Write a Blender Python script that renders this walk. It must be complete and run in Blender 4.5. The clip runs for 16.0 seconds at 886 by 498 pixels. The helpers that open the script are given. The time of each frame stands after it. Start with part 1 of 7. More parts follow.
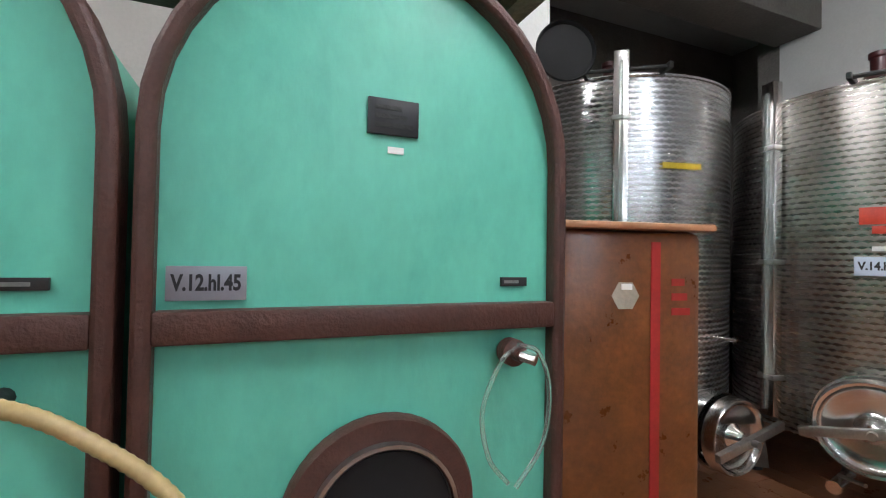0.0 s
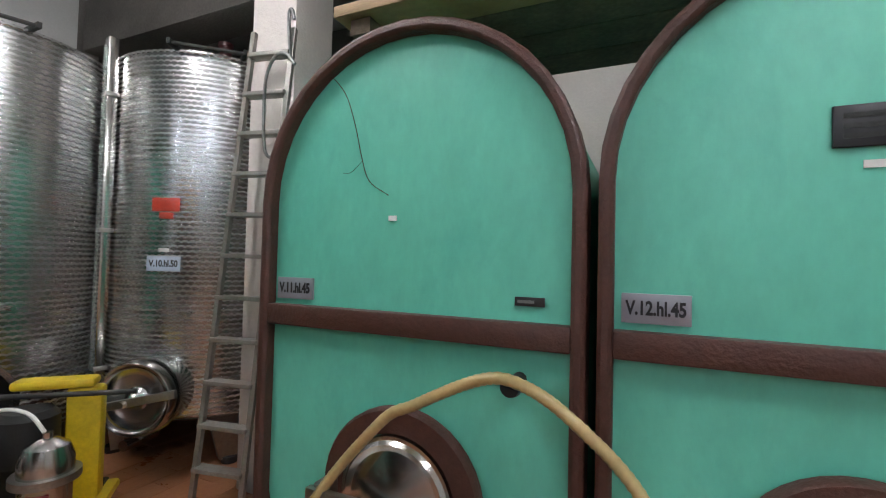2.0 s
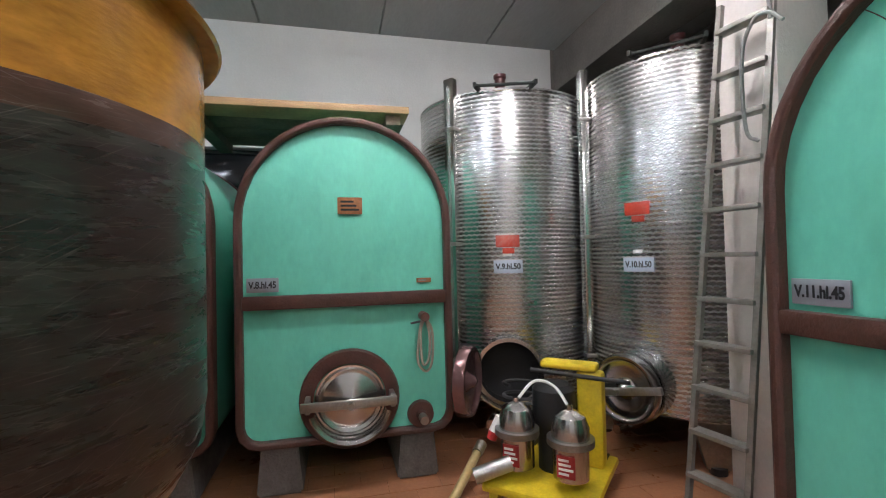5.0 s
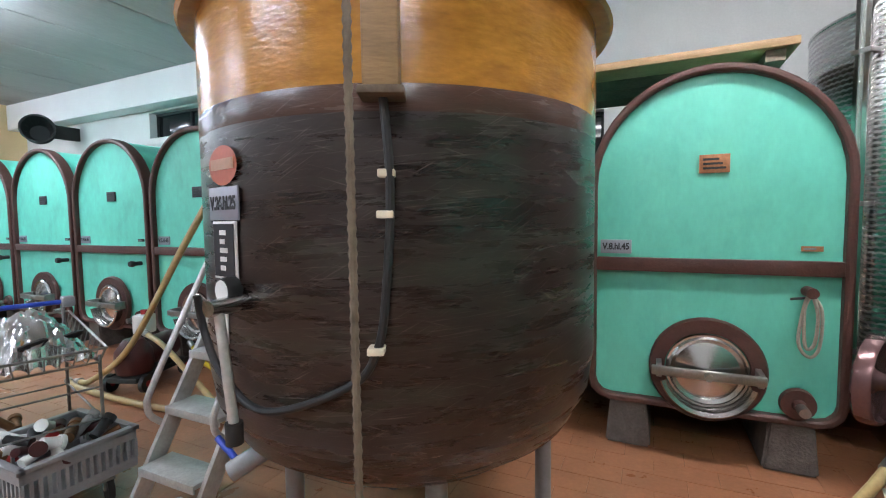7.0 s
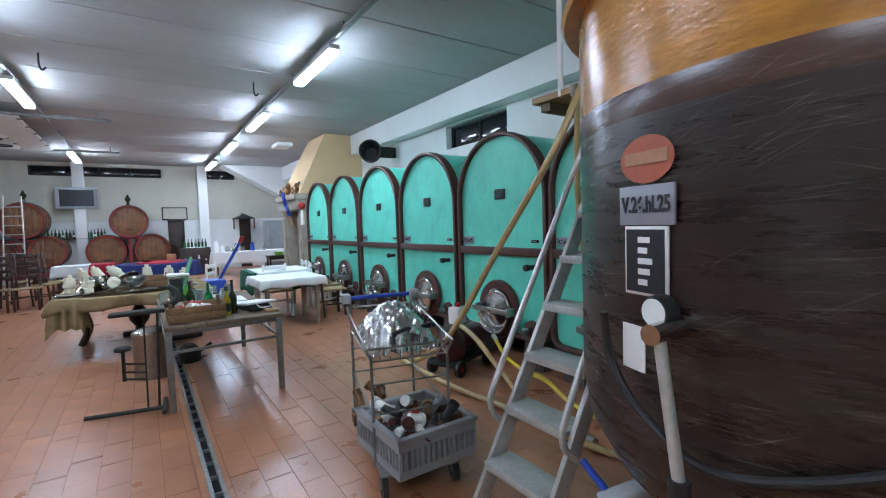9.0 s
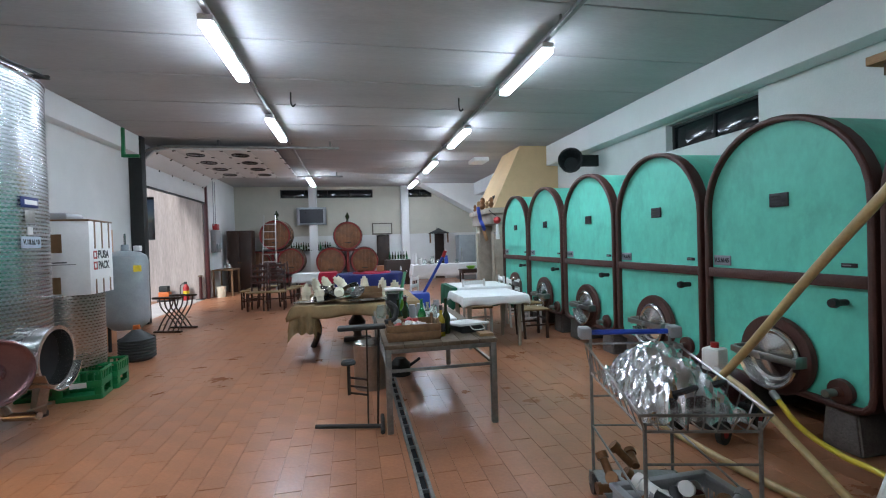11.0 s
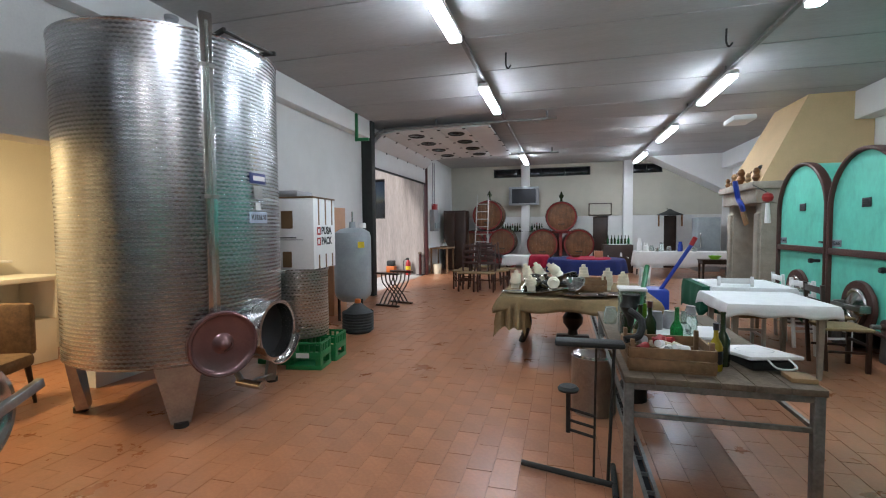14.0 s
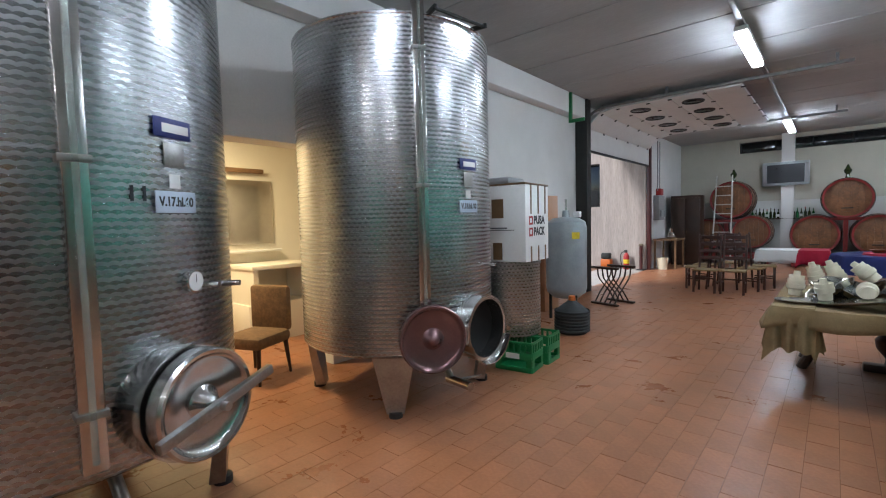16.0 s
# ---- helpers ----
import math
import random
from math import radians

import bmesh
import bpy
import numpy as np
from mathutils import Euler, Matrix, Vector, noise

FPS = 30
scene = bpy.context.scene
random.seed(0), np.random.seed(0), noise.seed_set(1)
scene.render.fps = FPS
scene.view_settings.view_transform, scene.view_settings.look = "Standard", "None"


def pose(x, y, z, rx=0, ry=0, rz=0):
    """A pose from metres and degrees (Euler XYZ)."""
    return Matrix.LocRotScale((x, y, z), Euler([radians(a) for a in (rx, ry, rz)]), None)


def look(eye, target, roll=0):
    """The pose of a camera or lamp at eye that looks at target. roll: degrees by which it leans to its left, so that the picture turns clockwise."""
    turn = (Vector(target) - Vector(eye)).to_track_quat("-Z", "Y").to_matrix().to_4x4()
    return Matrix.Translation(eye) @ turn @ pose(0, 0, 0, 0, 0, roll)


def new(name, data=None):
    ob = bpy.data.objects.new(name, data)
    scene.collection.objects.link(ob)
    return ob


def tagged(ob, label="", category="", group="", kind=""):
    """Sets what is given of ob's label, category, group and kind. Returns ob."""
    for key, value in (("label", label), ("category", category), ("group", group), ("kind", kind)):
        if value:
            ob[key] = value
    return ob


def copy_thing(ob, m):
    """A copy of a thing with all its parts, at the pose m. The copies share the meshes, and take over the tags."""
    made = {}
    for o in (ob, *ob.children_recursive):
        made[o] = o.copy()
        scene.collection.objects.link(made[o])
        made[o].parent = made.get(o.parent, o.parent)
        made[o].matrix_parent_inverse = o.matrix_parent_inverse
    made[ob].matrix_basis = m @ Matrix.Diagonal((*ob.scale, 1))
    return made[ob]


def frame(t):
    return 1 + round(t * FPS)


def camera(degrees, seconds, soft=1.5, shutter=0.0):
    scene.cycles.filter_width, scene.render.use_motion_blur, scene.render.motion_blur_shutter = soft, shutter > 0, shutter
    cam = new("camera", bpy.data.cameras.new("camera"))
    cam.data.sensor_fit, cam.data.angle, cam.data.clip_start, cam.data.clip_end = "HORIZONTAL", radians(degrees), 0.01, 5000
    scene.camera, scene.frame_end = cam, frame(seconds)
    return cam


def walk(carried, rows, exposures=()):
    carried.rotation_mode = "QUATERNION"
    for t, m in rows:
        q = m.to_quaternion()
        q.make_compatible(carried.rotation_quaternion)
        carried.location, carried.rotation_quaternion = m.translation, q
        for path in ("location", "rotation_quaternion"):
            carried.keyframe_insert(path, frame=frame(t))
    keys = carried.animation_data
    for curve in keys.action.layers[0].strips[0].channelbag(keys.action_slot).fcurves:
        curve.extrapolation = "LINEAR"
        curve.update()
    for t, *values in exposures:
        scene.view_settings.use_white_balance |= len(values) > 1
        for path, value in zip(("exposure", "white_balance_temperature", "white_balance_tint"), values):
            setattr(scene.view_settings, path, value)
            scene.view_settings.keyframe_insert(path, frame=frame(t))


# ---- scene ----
cam = camera(89.1, 16.0, soft=1.1)
PATH = [
    (0, (0.483, 0.541, 1.399), (1.245, 2.39, 1.436), 1.0),
    (0.5, (0.464, 0.532, 1.388), (0.825, 2.498, 1.44), 2.0),
    (1, (0.429, 0.513, 1.399), (0.331, 2.509, 1.465), 2.7),
    (1.5, (0.38, 0.459, 1.433), (-0.113, 2.396, 1.481), 2.3),
    (2, (0.339, 0.38, 1.445), (-0.488, 2.2, 1.504), 1.4),
    (2.5, (0.311, 0.293, 1.452), (-0.788, 1.962, 1.521), 0.5),
    (3, (0.281, 0.219, 1.455), (-1.065, 1.697, 1.516), -0.3),
    (3.2, (0.268, 0.201, 1.456), (-1.167, 1.594, 1.517), -0.6),
    (5.3, (0.154, 0.282, 1.47), (-1.827, 0.553, 1.491), -0.9),
    (5.5, (0.147, 0.249, 1.485), (-1.849, 0.383, 1.489), -0.6),
    (6, (0.168, 0.233, 1.483), (-1.815, -0.021, 1.454), -0.5),
    (6.5, (0.214, 0.134, 1.494), (-1.703, -0.43, 1.412), -0.6),
    (7, (0.306, 0.037, 1.508), (-1.503, -0.804, 1.379), -0.7),
    (7.5, (0.39, -0.079, 1.515), (-1.288, -1.155, 1.355), -1.0),
    (8, (0.462, -0.19, 1.51), (-1.052, -1.486, 1.342), -1.2),
    (8.5, (0.462, -0.322, 1.506), (-0.866, -1.811, 1.355), -1.6),
    (9, (0.403, -0.485, 1.538), (-0.71, -2.143, 1.421), -1.9),
    (9.5, (0.413, -0.639, 1.552), (-0.52, -2.406, 1.462), -1.8),
    (10, (0.47, -0.835, 1.565), (-0.295, -2.682, 1.514), -1.9),
    (10.2, (0.484, -0.902, 1.565), (-0.211, -2.777, 1.531), -2.1),
    (12.3, (0.558, -1.667, 1.574), (0.554, -3.666, 1.52), -0.9),
    (12.5, (0.571, -1.734, 1.577), (0.597, -3.733, 1.521), -1.1),
    (13, (0.603, -1.898, 1.577), (0.706, -3.894, 1.506), -1.6),
    (13.5, (0.602, -2.077, 1.566), (0.843, -4.061, 1.493), -1.4),
    (14, (0.615, -2.231, 1.566), (1.13, -4.161, 1.472), -0.5),
    (14.5, (0.689, -2.341, 1.558), (1.487, -4.172, 1.452), -0.0),
    (15, (0.821, -2.453, 1.562), (1.875, -4.151, 1.464), -0.5),
    (15.5, (0.901, -2.558, 1.559), (2.122, -4.138, 1.45), -1.1),
    (16, (0.936, -2.711, 1.546), (2.247, -4.217, 1.427), -1.4),
]
walk(cam, [(t, look(eye, target, roll)) for t, eye, target, roll in PATH], exposures=[(0, 1.26, 6250, 9), (1, 1.12, 6250, 8), (2.5, 0.94, 6350, 10), (5.5, 1.36, 6350, 12), (7, 1.54, 6100, 10), (8.5, 1.27, 5600, 8), (10, 0.82, 5650, 8), (12.5, 0.75, 6400, 10), (16, 0.6, 6100, 9)])

# ---- world and light ----
world = bpy.data.worlds.new("world")
scene.world = world
world.use_nodes = True
wn = world.node_tree
sky = wn.nodes.new("ShaderNodeTexSky")
sky.sky_type = "NISHITA"
sky.sun_disc = False
sky.sun_elevation, sky.sun_rotation = radians(38), radians(60)
bg = wn.nodes["Background"]
bg.inputs["Strength"].default_value = 0.15
wn.links.new(sky.outputs["Color"], bg.inputs["Color"])
sun = new("sun", bpy.data.lights.new("sun", "SUN"))
sun.data.energy, sun.data.angle, sun.data.color = 2.6, radians(12), (1.0, 0.95, 0.88)
sun.matrix_world = look((16, 0, 18), (6, -15, 0))
TUBE_POWER = 46.0
WARM_POWER = 66.0


# ---- materials ----
def mat(name, base, rough=0.6, metal=0.0, dark=0.75, scale=6.0, grain=60.0, bump=0.08, stain=None, stain_amount=0.0, stretch=(1, 1, 1), emit=0.0, trans=0.0, jitter=0.0, spec=0.5):
    m = bpy.data.materials.new(name)
    m.use_nodes = True
    nt = m.node_tree
    N, L = nt.nodes, nt.links
    b = N["Principled BSDF"]
    b.inputs["Roughness"].default_value = rough
    b.inputs["Metallic"].default_value = metal
    b.inputs["Specular IOR Level"].default_value = spec
    if trans:
        b.inputs["Transmission Weight"].default_value = trans
    tc = N.new("ShaderNodeTexCoord")
    mp = N.new("ShaderNodeMapping")
    mp.inputs["Scale"].default_value = stretch
    L.new(tc.outputs["Object"], mp.inputs["Vector"])
    n1 = N.new("ShaderNodeTexNoise")
    n1.inputs["Scale"].default_value = scale
    n1.inputs["Detail"].default_value = 6
    n1.inputs["Roughness"].default_value = 0.65
    L.new(mp.outputs["Vector"], n1.inputs["Vector"])
    n2 = N.new("ShaderNodeTexNoise")
    n2.inputs["Scale"].default_value = grain
    n2.inputs["Detail"].default_value = 4
    L.new(mp.outputs["Vector"], n2.inputs["Vector"])
    r1 = N.new("ShaderNodeMapRange")
    r1.inputs["From Min"].default_value, r1.inputs["From Max"].default_value = 0.3, 0.7
    r1.inputs["To Min"].default_value, r1.inputs["To Max"].default_value = dark, 1.0
    L.new(n1.outputs["Fac"], r1.inputs["Value"])
    r2 = N.new("ShaderNodeMapRange")
    r2.inputs["From Min"].default_value, r2.inputs["From Max"].default_value = 0.3, 0.7
    r2.inputs["To Min"].default_value, r2.inputs["To Max"].default_value = 1 - (1 - dark) * 0.5, 1.0
    L.new(n2.outputs["Fac"], r2.inputs["Value"])
    mu = N.new("ShaderNodeMath")
    mu.operation = "MULTIPLY"
    L.new(r1.outputs["Result"], mu.inputs[0])
    L.new(r2.outputs["Result"], mu.inputs[1])
    fac = mu.outputs["Value"]
    if jitter:
        oi = N.new("ShaderNodeObjectInfo")
        gi = N.new("ShaderNodeNewGeometry")
        ad = N.new("ShaderNodeMath")
        ad.operation = "ADD"
        L.new(oi.outputs["Random"], ad.inputs[0])
        L.new(gi.outputs["Random Per Island"], ad.inputs[1])
        fr = N.new("ShaderNodeMath")
        fr.operation = "FRACT"
        L.new(ad.outputs["Value"], fr.inputs[0])
        r3 = N.new("ShaderNodeMapRange")
        r3.inputs["To Min"].default_value, r3.inputs["To Max"].default_value = 1 - jitter, 1.0
        L.new(fr.outputs["Value"], r3.inputs["Value"])
        m3 = N.new("ShaderNodeMath")
        m3.operation = "MULTIPLY"
        L.new(fac, m3.inputs[0])
        L.new(r3.outputs["Result"], m3.inputs[1])
        fac = m3.outputs["Value"]
    mix = N.new("ShaderNodeMix")
    mix.data_type, mix.blend_type = "RGBA", "MULTIPLY"
    mix.inputs["Factor"].default_value = 1.0
    mix.inputs["A"].default_value = (*base, 1)
    L.new(fac, mix.inputs["B"])
    col = mix.outputs["Result"]
    if stain:
        n3 = N.new("ShaderNodeTexNoise")
        n3.inputs["Scale"].default_value = scale * 0.45
        n3.inputs["Detail"].default_value = 8
        n3.inputs["Roughness"].default_value = 0.7
        n3.inputs["Distortion"].default_value = 0.4
        L.new(mp.outputs["Vector"], n3.inputs["Vector"])
        r4 = N.new("ShaderNodeMapRange")
        r4.inputs["From Min"].default_value, r4.inputs["From Max"].default_value = 0.52, 0.72
        r4.inputs["To Max"].default_value = stain_amount
        L.new(n3.outputs["Fac"], r4.inputs["Value"])
        mx = N.new("ShaderNodeMix")
        mx.data_type = "RGBA"
        L.new(r4.outputs["Result"], mx.inputs["Factor"])
        L.new(col, mx.inputs["A"])
        mx.inputs["B"].default_value = (*stain, 1)
        col = mx.outputs["Result"]
    L.new(col, b.inputs["Base Color"])
    rr = N.new("ShaderNodeMapRange")
    rr.inputs["To Min"].default_value, rr.inputs["To Max"].default_value = max(0.02, rough - 0.1), min(1, rough + 0.1)
    L.new(n1.outputs["Fac"], rr.inputs["Value"])
    L.new(rr.outputs["Result"], b.inputs["Roughness"])
    if bump:
        bp = N.new("ShaderNodeBump")
        bp.inputs["Strength"].default_value = bump
        bp.inputs["Distance"].default_value = 0.02
        L.new(n2.outputs["Fac"], bp.inputs["Height"])
        L.new(bp.outputs["Normal"], b.inputs["Normal"])
    if emit:
        b.inputs["Emission Color"].default_value = (*base, 1)
        b.inputs["Emission Strength"].default_value = emit
    return m


def scaled_steel(name, base, rough, radius, rust=0.0):
    """Circle-polished stainless sheet: rows of small overlapping scales round the shell."""
    m = mat(name, base, rough, 1.0, dark=0.9, scale=7 if rust else 1.2, grain=30, bump=0, stain=(0.16, 0.07, 0.035) if rust else None, stain_amount=rust, stretch=(1.5, 1.5, 0.25))
    nt = m.node_tree
    N, L = nt.nodes, nt.links

    def op(kind, a, b=None):
        n = N.new("ShaderNodeMath")
        n.operation = kind
        for i, v in enumerate((a, b)):
            if v is None:
                continue
            if isinstance(v, (int, float)):
                n.inputs[i].default_value = v
            else:
                L.new(v, n.inputs[i])
        return n.outputs["Value"]

    tc = N.new("ShaderNodeTexCoord")
    sp = N.new("ShaderNodeSeparateXYZ")
    L.new(tc.outputs["Object"], sp.inputs["Vector"])
    u = op("MULTIPLY", op("ARCTAN2", sp.outputs["Y"], sp.outputs["X"]), radius / 0.046)
    v = op("MULTIPLY", sp.outputs["Z"], 1 / 0.033)
    row = op("FLOOR", v)
    fv = op("SUBTRACT", v, row)
    fu = op("FRACT", op("ADD", u, op("MULTIPLY", row, 0.5)))
    arc = op("POWER", op("ABSOLUTE", op("MULTIPLY", op("SUBTRACT", fu, 0.5), 2.0)), 2.0)
    lens = op("FRACT", op("ADD", fv, op("MULTIPLY", arc, 0.22)))
    bp = N.new("ShaderNodeBump")
    bp.inputs["Strength"].default_value = 1.0
    bp.inputs["Distance"].default_value = 0.0009
    L.new(op("ADD", lens, op("MULTIPLY", fu, 0.2)), bp.inputs["Height"])
    shell = N["Principled BSDF"]
    L.new(bp.outputs["Normal"], shell.inputs["Normal"])
    L.new(op("ADD", op("MULTIPLY", lens, 0.16), rough - 0.06), shell.inputs["Roughness"])
    tint = N.new("ShaderNodeMix")
    tint.data_type, tint.blend_type = "RGBA", "MULTIPLY"
    tint.inputs["Factor"].default_value = 1.0
    L.new(shell.inputs["Base Color"].links[0].from_socket, tint.inputs["A"])
    L.new(op("ADD", op("MULTIPLY", lens, 0.14), 0.86), tint.inputs["B"])
    L.new(tint.outputs["Result"], shell.inputs["Base Color"])
    return m


M = dict(
    teal=mat("teal_paint", (0.145, 0.57, 0.425), 0.42, dark=0.84, scale=4, grain=30, bump=0.07, stain=(0.07, 0.36, 0.28), stain_amount=0.6, stretch=(1, 1, 0.5)),
    teal_worn=mat("worn_teal_paint", (0.16, 0.68, 0.52), 0.42, dark=0.8, scale=3, grain=22, bump=0.06, stain=(0.06, 0.25, 0.19), stain_amount=0.55, stretch=(1, 1, 0.6)),
    brown=mat("brown_paint", (0.085, 0.031, 0.022), 0.5, dark=0.65, scale=9, grain=80, bump=0.25),
    steel=mat("stainless", (0.62, 0.61, 0.59), 0.2, 1.0, dark=0.85, scale=4, bump=0.02),
    steel_dull=mat("dull_steel", (0.45, 0.44, 0.42), 0.38, 1.0, dark=0.7, scale=8, bump=0.05),
    alu=mat("aluminium", (0.60, 0.59, 0.56), 0.45, 0.45, dark=0.7, scale=9, bump=0.06, stain=(0.3, 0.28, 0.24), stain_amount=0.5),
    zinc=mat("galvanised", (0.32, 0.32, 0.31), 0.5, 0.7, dark=0.6, scale=14, bump=0.1),
    black=mat("black_rubber", (0.018, 0.018, 0.018), 0.55, dark=0.7, bump=0.1),
    iron=mat("cast_iron", (0.03, 0.032, 0.03), 0.6, 0.3, dark=0.6, bump=0.2),
    # near black: true colour of the pan, painted shade on the manhole discs
    dark=mat("black_and_shade", (0.008, 0.008, 0.009), 0.9, bump=0),
    glass_dark=mat("dark_pane", (0.01, 0.012, 0.014), 0.12, bump=0),
    concrete=mat("block_concrete", (0.18, 0.16, 0.145), 0.9, dark=0.5, scale=9, bump=0.4),
    tile=mat("terracotta", (0.46, 0.20, 0.10), 0.30, dark=0.72, scale=2.2, grain=40, bump=0.06, jitter=0.12, stain=(0.19, 0.075, 0.04), stain_amount=0.5),
    grout=mat("grout", (0.30, 0.15, 0.085), 0.9, dark=0.6, bump=0.2),
    wall=mat("white_plaster", (0.68, 0.68, 0.665), 0.85, dark=0.88, scale=1.2, grain=50, bump=0.1, stain=(0.55, 0.52, 0.47), stain_amount=0.35),
    wall_beige=mat("cream_panel", (0.52, 0.50, 0.42), 0.85, dark=0.86, scale=1.0, grain=50, bump=0.1),
    wall_grey=mat("raw_concrete", (0.22, 0.20, 0.18), 0.9, dark=0.6, scale=1.5, grain=40, bump=0.25, stain=(0.16, 0.15, 0.14), stain_amount=0.5),
    ceiling=mat("ceiling_slab", (0.43, 0.43, 0.425), 0.8, dark=0.82, scale=0.8, grain=30, bump=0.1, stain=(0.3, 0.29, 0.27), stain_amount=0.4, stretch=(0.4, 1.6, 1)),
    trim=mat("white_beam", (0.78, 0.78, 0.77), 0.7, dark=0.92, scale=1, bump=0.05),
    yellow_wall=mat("warm_plaster", (0.80, 0.76, 0.66), 0.8, dark=0.9, scale=1, bump=0.06),
    board=mat("board_concrete", (0.46, 0.40, 0.37), 0.9, dark=0.6, scale=1.4, grain=14, bump=0.35, stain=(0.25, 0.21, 0.2), stain_amount=0.5, stretch=(3, 3, 0.35)),
    ground=mat("pale_paving", (0.5, 0.47, 0.44), 0.9, dark=0.8, scale=2, bump=0.15),
    fibre_top=mat("amber_fibreglass", (0.56, 0.255, 0.035), 0.22, dark=0.6, scale=4, grain=24, bump=0.1, stain=(0.2, 0.08, 0.02), stain_amount=0.6, stretch=(1, 1, 3)),
    fibre=mat("wine_dark_fibreglass", (0.034, 0.021, 0.017), 0.28, dark=0.55, scale=3, grain=26, bump=0.06, stain=(0.045, 0.05, 0.035), stain_amount=0.8, stretch=(1, 1, 8)),
    wood=mat("pine", (0.42, 0.26, 0.12), 0.65, dark=0.6, scale=4, grain=30, bump=0.15, stretch=(1, 1, 6)),
    wood_grey=mat("old_board", (0.2, 0.15, 0.1), 0.8, dark=0.5, scale=5, grain=40, bump=0.3),
    crate=mat("crate_wood", (0.27, 0.15, 0.07), 0.75, dark=0.55, scale=6, grain=40, bump=0.25),
    oak=mat("dark_oak", (0.045, 0.022, 0.013), 0.4, dark=0.6, scale=5, grain=30, bump=0.1),
    chairwood=mat("reddish_walnut", (0.05, 0.017, 0.011), 0.4, dark=0.6, scale=5, grain=30, bump=0.1),
    barrel=mat("barrel_oak", (0.22, 0.095, 0.035), 0.5, dark=0.45, scale=4, grain=30, bump=0.15),
    red_label=mat("red_label_film", (0.62, 0.06, 0.03), 0.45, dark=0.7, bump=0.02, stain=(0.5, 0.42, 0.38), stain_amount=0.5),
    alu_dull=mat("oxidised_aluminium", (0.36, 0.34, 0.31), 0.5, 0.6, dark=0.7, scale=12, bump=0.08, stain=(0.2, 0.17, 0.14), stain_amount=0.5),
    fibre_mid=mat("purple_brown_fibreglass", (0.10, 0.052, 0.036), 0.25, dark=0.6, scale=3, grain=26, bump=0.06, stretch=(1, 1, 8)),
    wall_rear=mat("warm_white_plaster", (0.62, 0.57, 0.54), 0.85, dark=0.86, scale=1.2, grain=50, bump=0.12, stain=(0.48, 0.42, 0.38), stain_amount=0.4),
    # glow of the added, unseen rear strips, less blue to warm the walls
    tube_unseen=mat("unseen_tube_light", (0.97, 0.95, 0.95), 0.4, bump=0, emit=TUBE_POWER),
    barrel_red=mat("worn_dark_red_paint", (0.24, 0.014, 0.012), 0.5, dark=0.6, bump=0.06),
    red=mat("red_paint", (0.42, 0.02, 0.02), 0.5, dark=0.7, bump=0.06),
    sticker=mat("orange_sticker", (0.46, 0.11, 0.05), 0.5, dark=0.75, bump=0.02),
    red_cloth=mat("red_cloth", (0.5, 0.015, 0.05), 0.9, dark=0.75, bump=0.2),
    blue=mat("blue_plastic", (0.02, 0.06, 0.42), 0.4, dark=0.8, bump=0.02),
    blue_cloth=mat("navy_cloth", (0.018, 0.03, 0.16), 0.9, dark=0.7, bump=0.2),
    green=mat("green_plastic", (0.01, 0.19, 0.055), 0.4, dark=0.8, bump=0.04),
    green_cloth=mat("green_cloth", (0.01, 0.11, 0.055), 0.9, dark=0.75, bump=0.15),
    white=mat("white_cloth", (0.8, 0.8, 0.79), 0.9, dark=0.9, scale=6, bump=0.15),
    paper=mat("white_card", (0.78, 0.77, 0.75), 0.7, dark=0.92, bump=0.03),
    candle=mat("cream_wax", (0.75, 0.68, 0.52), 0.5, dark=0.9, bump=0.03),
    tape=mat("brown_tape", (0.18, 0.10, 0.04), 0.4, dark=0.8, bump=0.02),
    burlap=mat("burlap", (0.33, 0.23, 0.11), 0.95, dark=0.65, scale=8, grain=180, bump=0.5),
    hose=mat("beige_hose", (0.50, 0.37, 0.16), 0.4, dark=0.75, scale=12, bump=0.05),
    hose_yellow=mat("yellow_hose", (0.65, 0.5, 0.03), 0.35, dark=0.8, bump=0.03),
    yellow=mat("yellow_paint", (0.72, 0.52, 0.02), 0.45, dark=0.75, scale=14, bump=0.05),
    orange=mat("orange_plastic", (0.55, 0.13, 0.02), 0.45, dark=0.8, bump=0.02),
    brown_fibre=mat("rust_brown_fibreglass", (0.22, 0.075, 0.02), 0.3, dark=0.5, scale=6, grain=45, bump=0.1),
    lid_tan=mat("tan_lid", (0.48, 0.24, 0.12), 0.4, dark=0.75, bump=0.05),
    plate=mat("grey_label", (0.30, 0.30, 0.34), 0.4, 0.2, dark=0.85, bump=0.02),
    ink=mat("black_ink", (0.012, 0.012, 0.016), 0.5, bump=0),
    navy_ink=mat("navy_ink", (0.02, 0.03, 0.16), 0.4, bump=0),
    copper=mat("copper_plate", (0.45, 0.2, 0.09), 0.5, 0.4, dark=0.6, scale=40, bump=0.2),
    labelblue=mat("pale_blue_label", (0.5, 0.58, 0.7), 0.5, dark=0.9, bump=0.01),
    grey_plastic=mat("grey_plastic", (0.3, 0.3, 0.31), 0.5, dark=0.8, bump=0.03),
    silver_tank=mat("grey_enamel", (0.36, 0.40, 0.42), 0.35, 0.2, dark=0.8, scale=5, bump=0.03),
    foil=mat("crumpled_foil", (0.93, 0.93, 0.94), 0.2, 1.0, dark=0.9, scale=9, bump=0.05),
    copper_lid=mat("purple_stained_steel", (0.23, 0.125, 0.125), 0.22, 0.6, dark=0.75, bump=0.03),
    stone=mat("pale_stone", (0.42, 0.37, 0.30), 0.85, dark=0.7, scale=5, bump=0.25),
